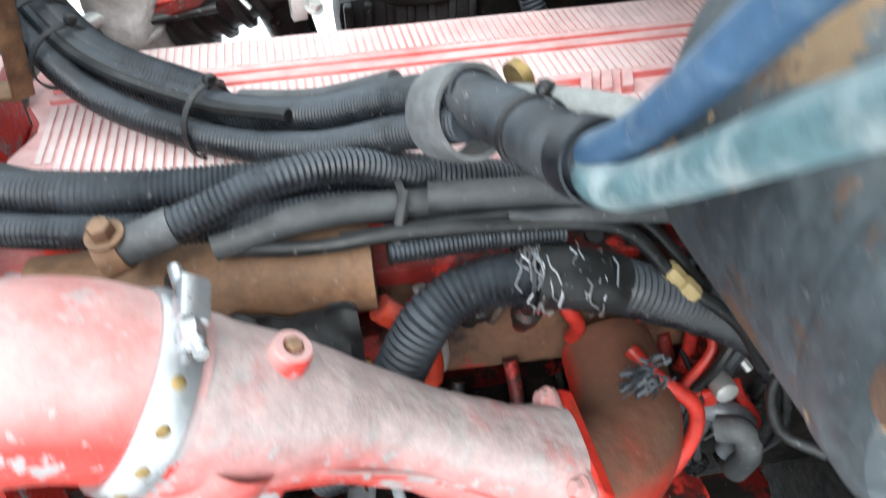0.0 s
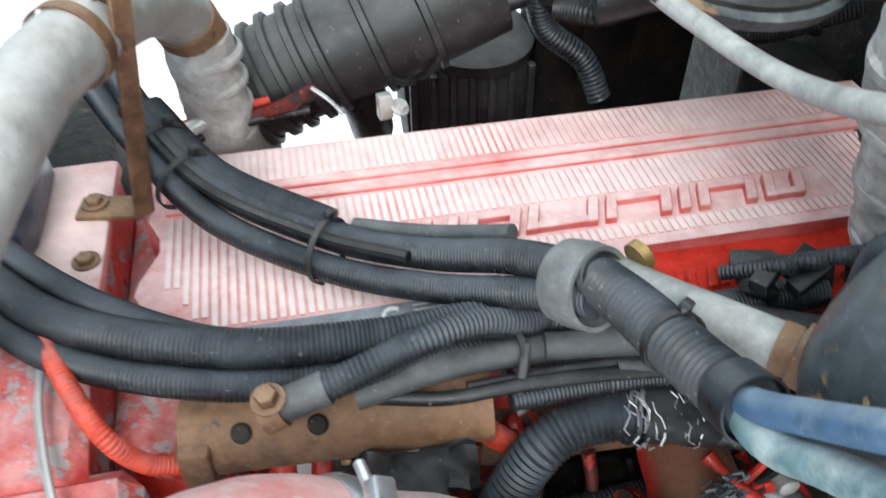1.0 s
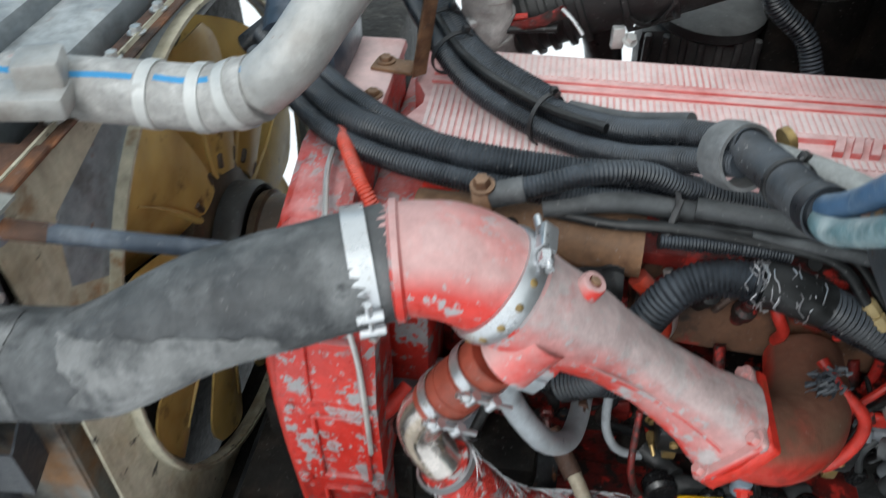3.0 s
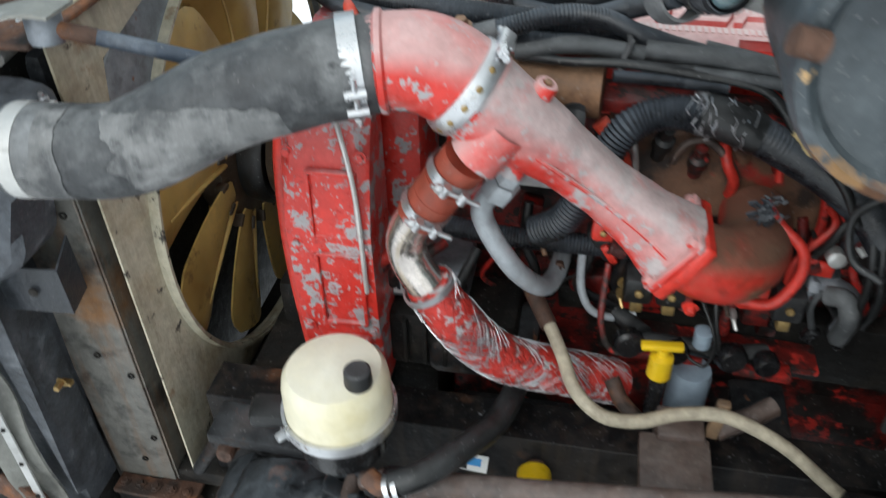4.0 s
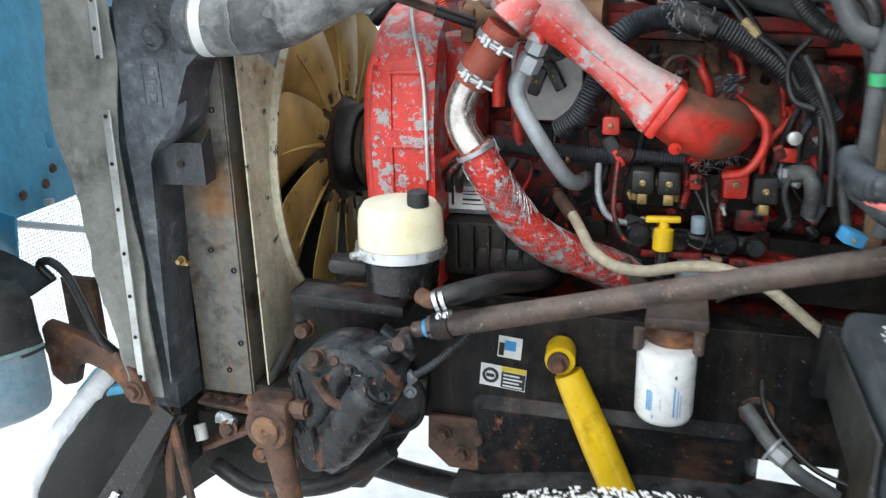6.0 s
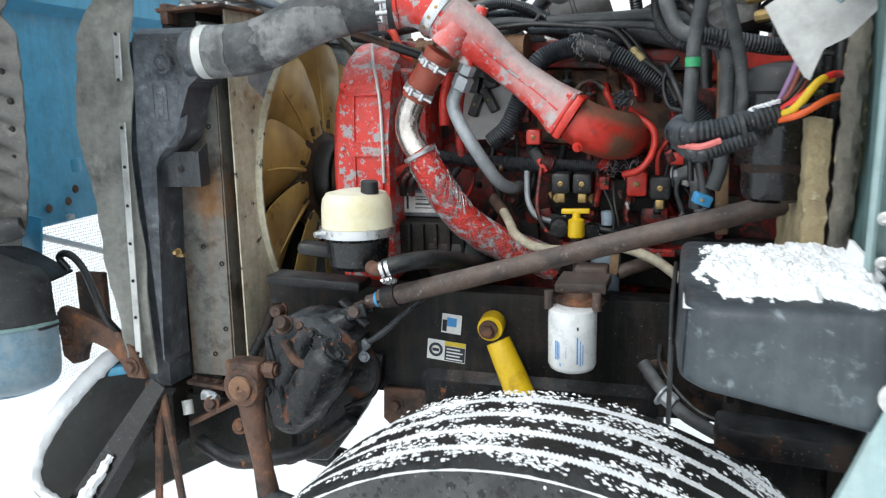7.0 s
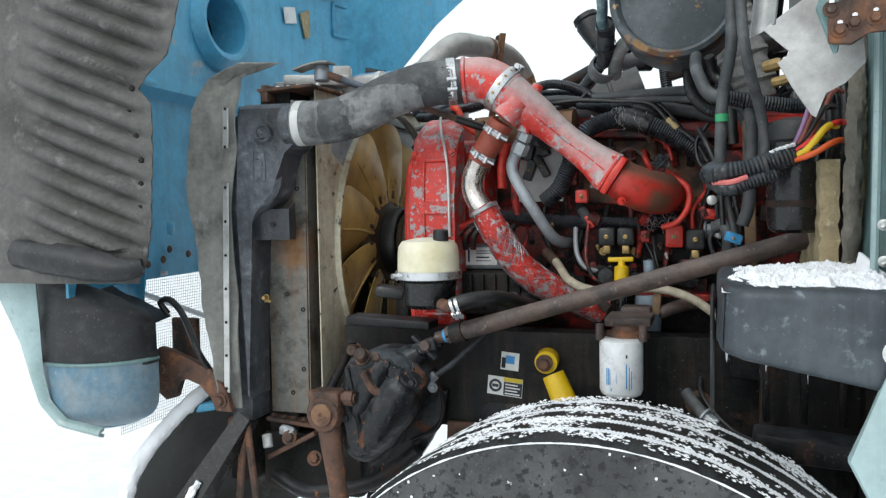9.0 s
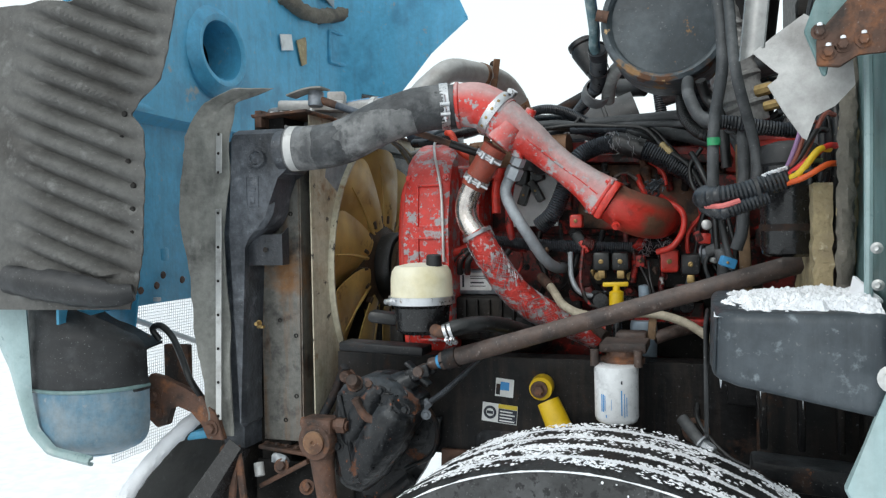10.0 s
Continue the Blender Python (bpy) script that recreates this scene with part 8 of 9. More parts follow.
prism(b, [(0.308, 1.70), (0.322, 1.74), (0.36, 1.78), (0.50, 1.78), (0.50, 1.70), (0.345, 1.70), (0.335, 1.64), (0.330, 1.64)], (0, -0.69, 0), (1, 0, 0), (0, 0, 1), 0.008, 0.002)
part("backing", b, "teal_dark", h, "teal painted backing bracket")
for x, z in ((0.335, 1.668), (0.352, 1.676), (0.376, 1.680), (0.325, 1.695)):
    part("bolt", bolt(B(), (x, -0.71, z), (0, -1, 0), 0.007, 0.008), "rust", h)
    part("snow_dab", lathe(B(), [(0.0035, 0), (0.003, 0.003), (0, 0.004)], (x, -0.716, z + 0.007), (0, -0.3, 1), 10), "snow", h)

# canister, vertical hoses and the cut harness
h = thing("dryer_canister", "dull black canister against the bulkhead", "canister", (0.316, -0.302, 1.392))
part("can", lathe(B(), [(0, 0), (0.035, 0.0), (0.045, 0.006), (0.048, 0.02), (0.048, 0.16)], (0.318, -0.307, 1.39), (0, 0, 1), 36), "black_gloss", h)
part("lid", lathe(B(), [(0.048, 0.16), (0.052, 0.165), (0.052, 0.188), (0.046, 0.198), (0.02, 0.205), (0, 0.205)], (0.318, -0.307, 1.39), (0, 0, 1), 36), "black_plastic", h, "dull black crimped lid")
part("clamp_ring", band(B(), (0.318, -0.306, 1.442), (0, 0, 1), 0.0485, 0.012, 0.0015), "black_paint", h)


def vhose(pts, r, mat, label, rib=0.0, name="vertical_hose"):
    b = B()
    if rib:
        tube(b, pts, r, 14, rib=rib, pitch=0.0055)
    else:
        tube(b, pts, r, 14, 0.01)
    return solo(name, b, mat, label, "hose", "hoses by the bulkhead")


vhose([(0.173, -0.33, 2.05), (0.201, -0.339, 1.855), (0.209, -0.357, 1.735), (0.194, -0.32, 1.632), (0.191, -0.32, 1.518), (0.194, -0.314, 1.464)], 0.0105, "loom_grey", "grey hose hanging with a green tape mark")
vhose([(0.196, -0.34, 2.05), (0.219, -0.349, 1.855), (0.23, -0.396, 1.711), (0.257, -0.327, 1.612), (0.267, -0.321, 1.547), (0.261, -0.317, 1.502)], 0.0095, "loom_grey", "pale grey hose swinging past the canister")
vhose([(0.222, -0.259, 1.621), (0.232, -0.257, 1.641), (0.245, -0.256, 1.601), (0.242, -0.268, 1.452), (0.23, -0.269, 1.402)], 0.0115, "loom_grey", "grey looped hose beside the strut")
vhose([(0.144, -0.153, 1.749), (0.148, -0.248, 1.7), (0.168, -0.277, 1.653), (0.192, -0.284, 1.641)], 0.012, "loom_grey", "grey hose bending down from the tank")
vhose([(0.169, -0.191, 1.735), (0.182, -0.169, 1.7), (0.207, -0.187, 1.66), (0.216, -0.187, 1.561)], 0.010, "rubber", "black hose below the tank")
vhose([(0.123, 0.007, 1.755), (0.132, -0.04, 1.686), (0.167, -0.074, 1.643), (0.207, -0.084, 1.632)], 0.013, "rubber", "black hose curving under the tank", 0.0014)
vhose([(0.189, -0.284, 1.641), (0.237, -0.278, 1.635), (0.317, -0.262, 1.621), (0.384, -0.282, 1.623)], 0.0145, "loom", "black corrugated loom into the bulkhead", 0.0018)
vhose([(0.147, -0.077, 1.603), (0.167, -0.11, 1.562), (0.189, -0.121, 1.501), (0.197, -0.117, 1.399)], 0.006, "rubber", "thin black lead by the strut")
vhose([(0.181, -0.077, 1.541), (0.201, -0.099, 1.459), (0.216, -0.111, 1.398), (0.226, -0.112, 1.357)], 0.007, "loom_grey", "thin grey lead by the strut")
vhose([(0.166, 0.025, 1.623), (0.14, 0.035, 1.582), (0.15, 0.022, 1.53), (0.181, -0.002, 1.519)], 0.005, "rubber", "thin black wire loop")
vhose([(0.12, -0.088, 1.857), (0.142, 0.1, 1.82), (0.161, 0.136, 1.734), (0.158, 0.14, 1.706)], 0.02, "loom", "ribbed black hose behind the tank", 0.002)
b = B()
block(b, (0.247, -0.153, 1.46), (0.022, 0.022, 0.30), (0, -1.5, 0), 0.004)
solo("brown_strut", b, "wood", "brown weathered upright strut by the shaft", "strut")
h = thing("green_tape", "green tape ring on the grey hose", "tape", (0.193, -0.32, 1.602))
part("ring", band(B(), (0.193, -0.32, 1.6), (0, 0, 1), 0.0107, 0.014, 0.001), material("green_tape", (0.03, 0.30, 0.12), 0.4), h)
plug((0.216, -0.188, 1.375), (0.03, 0.03, 0.02), "tape_blue", "blue clip on the shaft hose", (0, 20, 10))
h = thing("brass_fittings", "brass valve fittings by the bulkhead", "fitting", (0.318, -0.254, 1.681))
for p, r in (((0.297, -0.258, 1.669), 0.010), ((0.323, -0.254, 1.664), 0.013), ((0.283, -0.248, 1.7), 0.012)):
    part("fitting", lathe(B(), [(0, -0.015), (r, -0.015), (r, 0.01), (r * 0.7, 0.018), (0, 0.018)], p, (0.8, -0.5, 0.1), 8), "brass" if r < 0.0125 else "loom_grey", h)

ch = thing("cut_harness", "black split loom spilling coloured wires", "wiring loom", (0.217, -0.394, 1.485), "wiring looms")
part("conduit", tube(B(), [(0.180, -0.304, 1.504), (0.174, -0.351, 1.497), (0.189, -0.409, 1.496), (0.230, -0.414, 1.5), (0.277, -0.409, 1.514), (0.312, -0.405, 1.526)], 0.019, 18, rib=0.0018, pitch=0.0065), "loom", ch)
part("conduit", tube(B(), [(0.177, -0.367, 1.481), (0.203, -0.427, 1.468), (0.227, -0.428, 1.475), (0.277, -0.417, 1.492)], 0.012, 16, rib=0.002, pitch=0.006), "loom", ch)
part("pink_wire", tube(B(), [(0.180, -0.405, 1.481), (0.206, -0.437, 1.48), (0.233, -0.432, 1.488)], 0.005, 8, 0.008), WIRES["pink"], ch, "pink wire in the split")
part("tie", band(B(), (0.262, -0.411, 1.504), (1, 0.05, 0.25), 0.0215, 0.006, 0.002), "black_plastic", ch)
b = B()
rnd = random.Random(31)
for i in range(90):
    sx = rnd.betavariate(2, 2)
    m_ = Matrix.Translation((0.268 + 0.042 * sx, -0.412 + rnd.gauss(0, 0.006), 1.5285 + 0.013 * sx + rnd.uniform(-0.002, 0.002))) @ Euler((rnd.uniform(-0.6, 0.6), 0.3, rnd.uniform(0, 3))).to_matrix().to_4x4() @ Matrix.Diagonal((rnd.uniform(0.003, 0.006), 0.003, 0.002, 1))
    bmesh.ops.create_icosphere(b, subdivisions=1, radius=1.0, matrix=m_)
tagged(part("snow_dab", b, "snow", ch, "snow on the tape"), kind="stuff")
for k, (col, y1, z1, r) in enumerate((("brown", -0.40, 1.625, 0.004), ("black", -0.41, 1.60, 0.0045), ("purple", -0.42, 1.640, 0.004), ("red", -0.42, 1.572, 0.005), ("yellow", -0.43, 1.566, 0.0058), ("green", -0.43, 1.548, 0.0035), ("orange", -0.43, 1.542, 0.005), ("black", -0.43, 1.535, 0.004), ("brown", -0.42, 1.61, 0.0035))):
    x1 = 0.365 - 0.012 * (k % 3)
    p0 = Vector((0.303, -0.412 + 0.005 * (k % 3), 1.514 + 0.0035 * ((k * 5) % 6)))
    p1 = Vector((x1, y1, z1))
    part("wire", tube(B(), [p0, p0.lerp(p1, 0.45) + Vector((0.0, -0.012, -0.010 + 0.003 * (k % 4))), p1, p1 + Vector((0.02, 0.03, 0.004))], r, 10, 0.008), WIRES[col], ch)

# ---- hood, tipped forward ----
hood = thing("hood", "dusty blue truck hood tipped forward", "hood", (-1.4, 0.4, 1.0))
PLAN = [(-1.30, -0.36), (-1.40, -0.10), (-1.42, 0.25), (-1.42, 0.95), (-1.34, 1.22), (-1.16, 1.42), (-1.02, 1.50), (-0.86, 1.54)]


def plan(u):
    n = len(PLAN) - 1
    i = min(int(u * n), n - 1)
    f = u * n - i
    return Vector((*PLAN[i], 0)).lerp(Vector((*PLAN[i + 1], 0)), f)


def hood_wall(u, v):
    p = plan(u)
    low = float(np.interp(u, [0, 0.42, 0.57, 0.72, 0.86, 1.0], [1.24, 1.25, 1.65, 2.05, 2.25, 2.39]))
    top = float(np.interp(u, [0, 0.8, 0.92, 1.0], [3.0, 2.9, 2.6, 2.40]))
    z = low + (top - low) * v
    step = 0.05 if z > 1.80 else 0.0
    soft = 0.012 * noise.noise((u * 4, v * 3, 1))
    return (p.x + step * (1 if u < 0.5 else 0.3) + soft, p.y, z)


b = surf(B(), hood_wall, 56, 80, 0.006)
hole = [f for f in b.faces if (f.calc_center_median().yz - Vector((0.385, 2.052))).length < 0.115 and f.calc_center_median().x < -1.2]
bmesh.ops.delete(b, geom=hole, context="FACES")
part("inner_panel", b, "hood_blue", hood)
part("ledge", tube(B(), [(-1.336, -0.335, 1.827), (-1.356, -0.087, 1.821), (-1.394, 0.263, 1.821), (-1.425, 0.95, 1.825)], 0.016, 10, 0.03), "hood_blue", hood)
duct = part("duct_collar", lathe(B(), [(0.155, -0.02), (0.15, 0.02), (0.118, 0.05), (0.108, 0.05), (0.098, 0.044), (0.094, 0.0), (0.094, -0.09)], (-1.375, 0.385, 2.052), (1, -0.06, 0.05), 48), "hood_blue", hood, "blue round duct collar")
part("duct_throat", lathe(B(), [(0.096, 0.0), (0.094, -0.12), (0, -0.13)], (-1.375, 0.385, 2.052), (1, -0.06, 0.05), 40), "dark", duct)
b = B()
RU, RV = Vector((0.26, 0.965, 0.0)).normalized(), Vector((0, 0, 1))
RO = Vector((-1.335, 1.265, 2.235))
for du, dv, su, sv in ((0, 0.065, 0.22, 0.016), (0, -0.065, 0.22, 0.016), (-0.105, 0, 0.016, 0.14), (0.105, 0, 0.016, 0.14)):
    prism(b, [(du - su / 2, dv - sv / 2), (du + su / 2, dv - sv / 2), (du + su / 2, dv + sv / 2), (du - su / 2, dv + sv / 2)], RO, RU, RV, 0.035, 0.005)
rc = part("recess", b, "hood_blue", hood, "raised square pocket frame")
b = B()
prism(b, [(-0.035, -0.04), (0.035, -0.04), (0.03, -0.01), (-0.035, -0.01)], RO, RU, RV, 0.012, 0.002)
part("tab", b, "label", rc, "pale tab")
for (y, z, w2, h2, tn, m_) in ((0.835, 2.183, 0.085, 0.06, 12, "label"), (0.965, 2.175, 0.075, 0.10, 22, "insul")):
    b = B()
    block(b, (-1.355, y, z), (0.004, w2, h2), (tn, 0, 0))
    part("tag", b, m_, hood, "paper tag stuck inside the hood")
b = B()
tube(b, [(-1.362, 0.802, 2.356), (-1.346, 1.005, 2.331), (-1.327, 1.207, 2.378), (-1.296, 1.409, 2.464)], 0.03, 12, 0.02, rough=0.012)
part("torn_seal", b, "felt", hood, "torn brown seal strip")
b = B()
surf(b, lambda u, v: (-1.33, 0.85 + 0.45 * u, 2.42 + 0.2 * v + 0.03 * math.sin(u * 5)), 10, 4, 0.006)
part("plastic_shield", b, "grey_pipe", hood, "dull plastic shield")
for y, z in ((0.15, 1.33), (0.24, 1.31), (0.05, 1.29), (0.12, 1.30)):
    part("rivet", lathe(B(), [(0.012, 0), (0.009, 0.004), (0, 0.005)], (-1.405, y, z), (1, 0, 0), 12), "rust", hood)
b = B()
block(b, (-1.425, 0.174, 1.392), (0.02, 0.045, 0.045), (0, 0, 0), 0.008)
part("clip", b, "hood_blue", hood)
# corrugated inner fender
b = B()


def liner(u, v):
    z = 1.280 + 0.715 * v
    right = float(np.interp(z, [1.29, 1.33, 1.42, 1.60, 1.69, 1.728, 1.755, 1.80, 1.87, 2.0], [-1.085, -1.062, -1.046, -1.034, -1.034, -1.068, -1.045, -0.985, -0.962, -0.93]))
    right += 0.005 * noise.noise((z * 40, 0, 1))
    x = right + (-1.62 - right) * u
    y = -0.36 - 0.05 * math.sin(u * 2.2)
    k = (z + 0.40 * (x + 1.08)) / 0.052
    amp = 0.015 * math.sin(min(1, u * 7) * math.pi / 2) * min(1.0, max(0.0, (0.62 - u) * 5)) * (1 if z > 1.36 else 0)
    return (x, y + amp * math.sin(2 * math.pi * k), z)


surf(b, liner, 60, 130, 0.005)
lin = part("fender_liner", b, "liner", hood, "dirty grey corrugated fender liner")
for k in range(9):
    z = 1.40 + 0.055 * k
    x = float(np.interp(z, [1.29, 1.42, 1.575, 1.70, 1.85], [-1.082, -1.058, -1.046, -1.085, -0.99])) - 0.018
    part("fixing", lathe(B(), [(0.008, 0), (0.006, 0.004), (0, 0.004)], (x, -0.365, z), (0, -1, 0), 10), "dark", lin)
# black tube in place of the shadow where the liner folds under
part("lower_shade_roll", tube(B(), [(-1.063, -0.377, 1.321), (-1.113, -0.4, 1.315), (-1.241, -0.402, 1.333), (-1.405, -0.4, 1.353)], [0.02, 0.036, 0.040, 0.036], 14, 0.02, rough=0.004), "black_plastic", lin, "black roll standing for the liner's shadowed lower fold")
# outer fender edge, lamp bucket and front corner
b = B()


def outer_edge(u, v):
    k = [0, 0.14, 0.38, 0.62, 0.76, 0.88, 1]
    a = (np.interp(u, k, [-1.500, -1.428, -1.420, -1.417, -1.398, -1.345, -1.232]), np.interp(u, k, [1.440, 1.340, 1.184, 1.053, 0.974, 0.926, 0.913]))
    c = (np.interp(u, k, [-1.68, -1.545, -1.478, -1.449, -1.421, -1.363, -1.232]), np.interp(u, k, [1.36, 1.240, 1.123, 1.036, 0.972, 0.922, 0.904]))
    return (float(a[0] + (c[0] - a[0]) * v), -0.335 - 0.012 * math.sin(math.pi * v), float(a[1] + (c[1] - a[1]) * v))


surf(b, outer_edge, 40, 8, 0.008)
part("outer_edge", b, "teal", hood, "pale teal outer fender edge")


def corner(u, v):
    # a bowl that closes below
    a = math.pi * (1.0 - 0.98 * u)
    z = 0.892 + 0.172 * v
    r = 1.0 - 0.45 * (1 - v) ** 7
    return (-1.338 + 0.172 * r * math.cos(a), -0.20 - 0.14 * r * math.sin(a), z + 0.010 * u)


part("front_corner", surf(B(), corner, 36, 22, 0.005), "worn_blue", hood, "blue bowl-shaped front corner")
part("corner_floor", lathe(B(), [(0.086, 0.004), (0.03, -0.003), (0, -0.004)], (-1.338, -0.205, 0.893), (0, 0, 1), 30), "hood_blue", hood)
b = B()
tube(b, [corner(k / 24, 1.0) for k in range(25)], 0.005, 8, 0.02)
part("corner_seam", b, "teal_dark", hood, "seam under the lamp bucket")


def bucket(u, v):
    a = math.pi * (1.0 - 0.98 * u)
    z = 1.064 + (0.320 - 0.185 * u) * v + 0.008 * noise.noise((u * 5, v * 4, 0))
    r = 1.0 - 0.20 * v ** 5 + 0.05 * noise.noise((u * 3.5, v * 3, 3)) + 0.014 * noise.noise((u * 12, v * 10, 3))
    return (-1.348 + 0.182 * r * math.cos(a), -0.20 - 0.138 * r * math.sin(a), z)


part("lamp_bucket", surf(B(), bucket, 48, 30, 0.006), "black_plastic", hood, "black plastic headlamp bucket")


def patch(u, v):
    w = 0.03 + (0.33 + 0.05 * noise.noise((v * 7, 1, 5)) - 0.26 * v) * u
    p = Vector(bucket(w, 0.02 + 0.60 * v))
    return p + Vector((p.x + 1.340, p.y + 0.20, 0)).normalized() * 0.007


part("pale_patch", surf(B(), patch, 14, 16, 0.002), "liner", hood, "lighter grey patch low on the bucket")
b = B()
surf(b, lambda u, v: (-1.56 + 0.25 * u + 0.02 * v, -0.10 + 0.02 * math.sin(u * 3), 1.20 + (0.11 - 0.02 * u) * v - 0.03 * u * (1 - v)), 10, 6, 0.006)
part("inner_fender", b, "hood_blue", hood, "blue inner fender behind the bucket")
b = B()
surf(b, lambda u, v: (-1.45 + 0.24 * u, -0.27 + 0.17 * v, 1.262 - 0.095 * u - 0.02 * (1 - v) + 0.01 * noise.noise((u * 4, v * 4, 0))), 10, 6, 0.006)
part("bucket_top", b, "black_paint", hood)
part("corner_foot", block(B(), (-1.16, -0.05, 0.915), (0.12, 0.12, 0.025), (0, -6, 20), 0.01), "hood_blue", hood)
b = B()
block(b, (-1.194, -0.059, 1.074), (0.08, 0.02, 0.16), (0, 0, 0), 0.004)
part("rust_plate", b, "rust", hood, "rusted mounting plate")
b = B()
tube(b, [(-1.204, -0.119, 1.172), (-1.218, -0.13, 1.203), (-1.192, -0.129, 1.213), (-1.158, -0.127, 1.184), (-1.112, -0.148, 1.131), (-1.077, -0.163, 1.08), (-1.066, -0.12, 1.014)], 0.0085, 12, 0.01)
solo("lamp_cable", b, "rubber", "black headlamp cable arching to the radiator", "cable")
# grille mesh
gm = thing("grille", "galvanised wire grille under the hood edge", "grille", (-1.5, 0.35, 0.8))
b = B()
step_ = 0.0095
y0, y1, z0, z1 = 0.02, 0.62, 0.78, 1.26
for k in range(int((y1 - y0) / step_) + 1):
    y = y0 + k * step_
    tube(b, [(-1.5, y, z0), (-1.5, y, z1)], 0.0008, 4, 1.0, caps=False)
for k in range(int((z1 - z0) / step_) + 1):
    z = z0 + k * step_
    tube(b, [(-1.5, y0, z), (-1.5, y1, z)], 0.0008, 4, 1.0, caps=False)
tagged(part("wire_mesh", b, "mesh", gm), kind="stuff")
for y in (0.12, 0.34):
    part("mount_tab", block(B(), (-1.452, y, 1.258), (0.11, 0.02, 0.012), (0, 0, 0), 0.002), "mesh", gm)
part("brace", tube(B(), [(-1.502, 0.038, 1.228), (-1.485, 0.60, 1.02)], 0.009, 8, 0.05), "mesh", gm)
part("brace", tube(B(), [(-1.515, 0.391, 1.267), (-1.511, 0.587, 1.174)], 0.009, 8, 0.05), "mesh", gm)

# hood hinge arm, bumper end and its stays
h = thing("hood_hinge_arm", "heavily rusted curved hood hinge arm", "hinge arm", (-1.1, -0.12, 0.95))
b = B()
prism(b, [(-1.232, 1.070), (-1.215, 1.088), (-1.175, 1.080), (-1.12, 1.058), (-1.06, 1.035), (-1.015, 0.985), (-0.995, 0.925), (-1.045, 0.925), (-1.058, 0.965), (-1.09, 0.995), (-1.13, 1.008), (-1.155, 1.0), (-1.165, 0.955), (-1.20, 0.945), (-1.226, 0.965)], (0, -0.125, 0), (1, 0, 0), (0, 0, 1), 0.02, 0.003)
part("arm", b, "rust", h)
for p in ((-1.205, -0.146, 1.03), (-1.20, -0.146, 0.985), (-1.03, -0.146, 0.955)):
    part("pivot", bolt(B(), p, (0, -1, 0), 0.014, 0.012), "rust", h)
bp = thing("front_bumper", "snow-rimmed bumper end with a grey inside", "bumper", (-1.15, 0, 0.6))
RIM = [(-1.075, 0.02, 0.985), (-1.11, -0.065, 0.950), (-1.155, -0.15, 0.885), (-1.195, -0.225, 0.800), (-1.208, -0.26, 0.735), (-1.19, -0.28, 0.685), (-1.13, -0.285, 0.655), (-1.05, -0.28, 0.64)]
rl = spline(RIM, 0.02)


def skin(u, v):
    i = u * (len(rl) - 1)
    p = rl[int(i)].lerp(rl[min(int(i) + 1, len(rl) - 1)], i - int(i))
    q = Vector((-1.02 + 0.02 * u, 0.30, 0.86 - 0.30 * u))
    w = v ** 0.8
    return p.lerp(q, w) + Vector((-0.06, 0, -0.02)) * math.sin(math.pi * v)


part("shell", surf(B(), skin, 40, 14, 0.008), "bumper", bp)
b = B()
tube(b, [Vector(p) + Vector((-0.022, -0.006, 0.006)) for p in RIM], 0.021, 14, 0.008, rough=0.004)
part("snow_rim", b, "snow", bp, "snow crusted on the rim")
b = B()
tube(b, [(-1.21, -0.30, 0.67), (-1.12, -0.33, 0.625), (-1.0, -0.34, 0.60)], [0.03, 0.04, 0.035], 12, 0.01, rough=0.01)
part("snow_bank", b, "snow", bp)
h = thing("bumper_stay", "black angled bumper stay with snow at its foot", "stay", (-0.96, -0.15, 0.9))
b = B()
T0, T1 = Vector((-0.957, -0.150, 0.922)), Vector((-1.125, -0.270, 0.630))
sw = Vector((0.75, -0.12, -0.38)).normalized()
for w0, w1, dn in ((-0.021, 0.021, 0.0), (0.021, 0.028, 0.03)):
    a_, c_ = T0 + sw * w0, T0 + sw * w1
    surf(b, lambda u, v: (T0.lerp(T1, u) + sw * ((w0 + (w1 - w0) * v) * (1 + 0.7 * u)) + Vector((0, dn * v * 1.2, -dn * v * 0.3))), 10, 4, 0.006)
part("leg", b, "black_gloss", h)
for q in ((-0.985, -0.15, 0.62), (-0.925, -0.14, 0.62)):
    part("rod", tube(B(), [(-0.955, -0.145, 0.915), (-0.955 + 0.5 * (q[0] + 0.955), -0.146, 0.80), q], 0.011, 8, 0.02, flat=0.6), "rust", h, "thin rusted flat bar")
part("snow_foot", tube(B(), [(-1.045, -0.222, 0.765), (-1.075, -0.245, 0.715), (-1.10, -0.262, 0.67)], [0.004, 0.010, 0.016], 12, 0.006, rough=0.010), "snow", h)
h = thing("front_crossmember", "dark front crossmember with rusty fittings", "crossmember", (-0.85, 0.05, 0.75))
part("beam", block(B(), (-0.84, 0.06, 0.765), (0.30, 0.16, 0.17), (0, 0, 0), 0.02), "dark", h)
part("bumper_bracket", block(B(), (-1.035, 0.0, 0.83), (0.075, 0.10, 0.24), (0, 0, 0), 0.01), "dark", h, "dark plate behind the bumper")
part("bracket_bolt", bolt(B(), (-1.045, -0.052, 0.865), (0, -1, 0), 0.018, 0.016), "rust", h)
part("brace_plate", block(B(), (-0.865, -0.05, 0.83), (0.16, 0.06, 0.012), (0, -28, 0), 0.003), "rust", h)
for p in ((-0.87, -0.075, 0.85), (-0.80, -0.07, 0.80), (-0.745, -0.06, 0.775)):
    part("bolt", bolt(B(), p, (0.2, -1, 0.4), 0.013, 0.014), "rust", h)
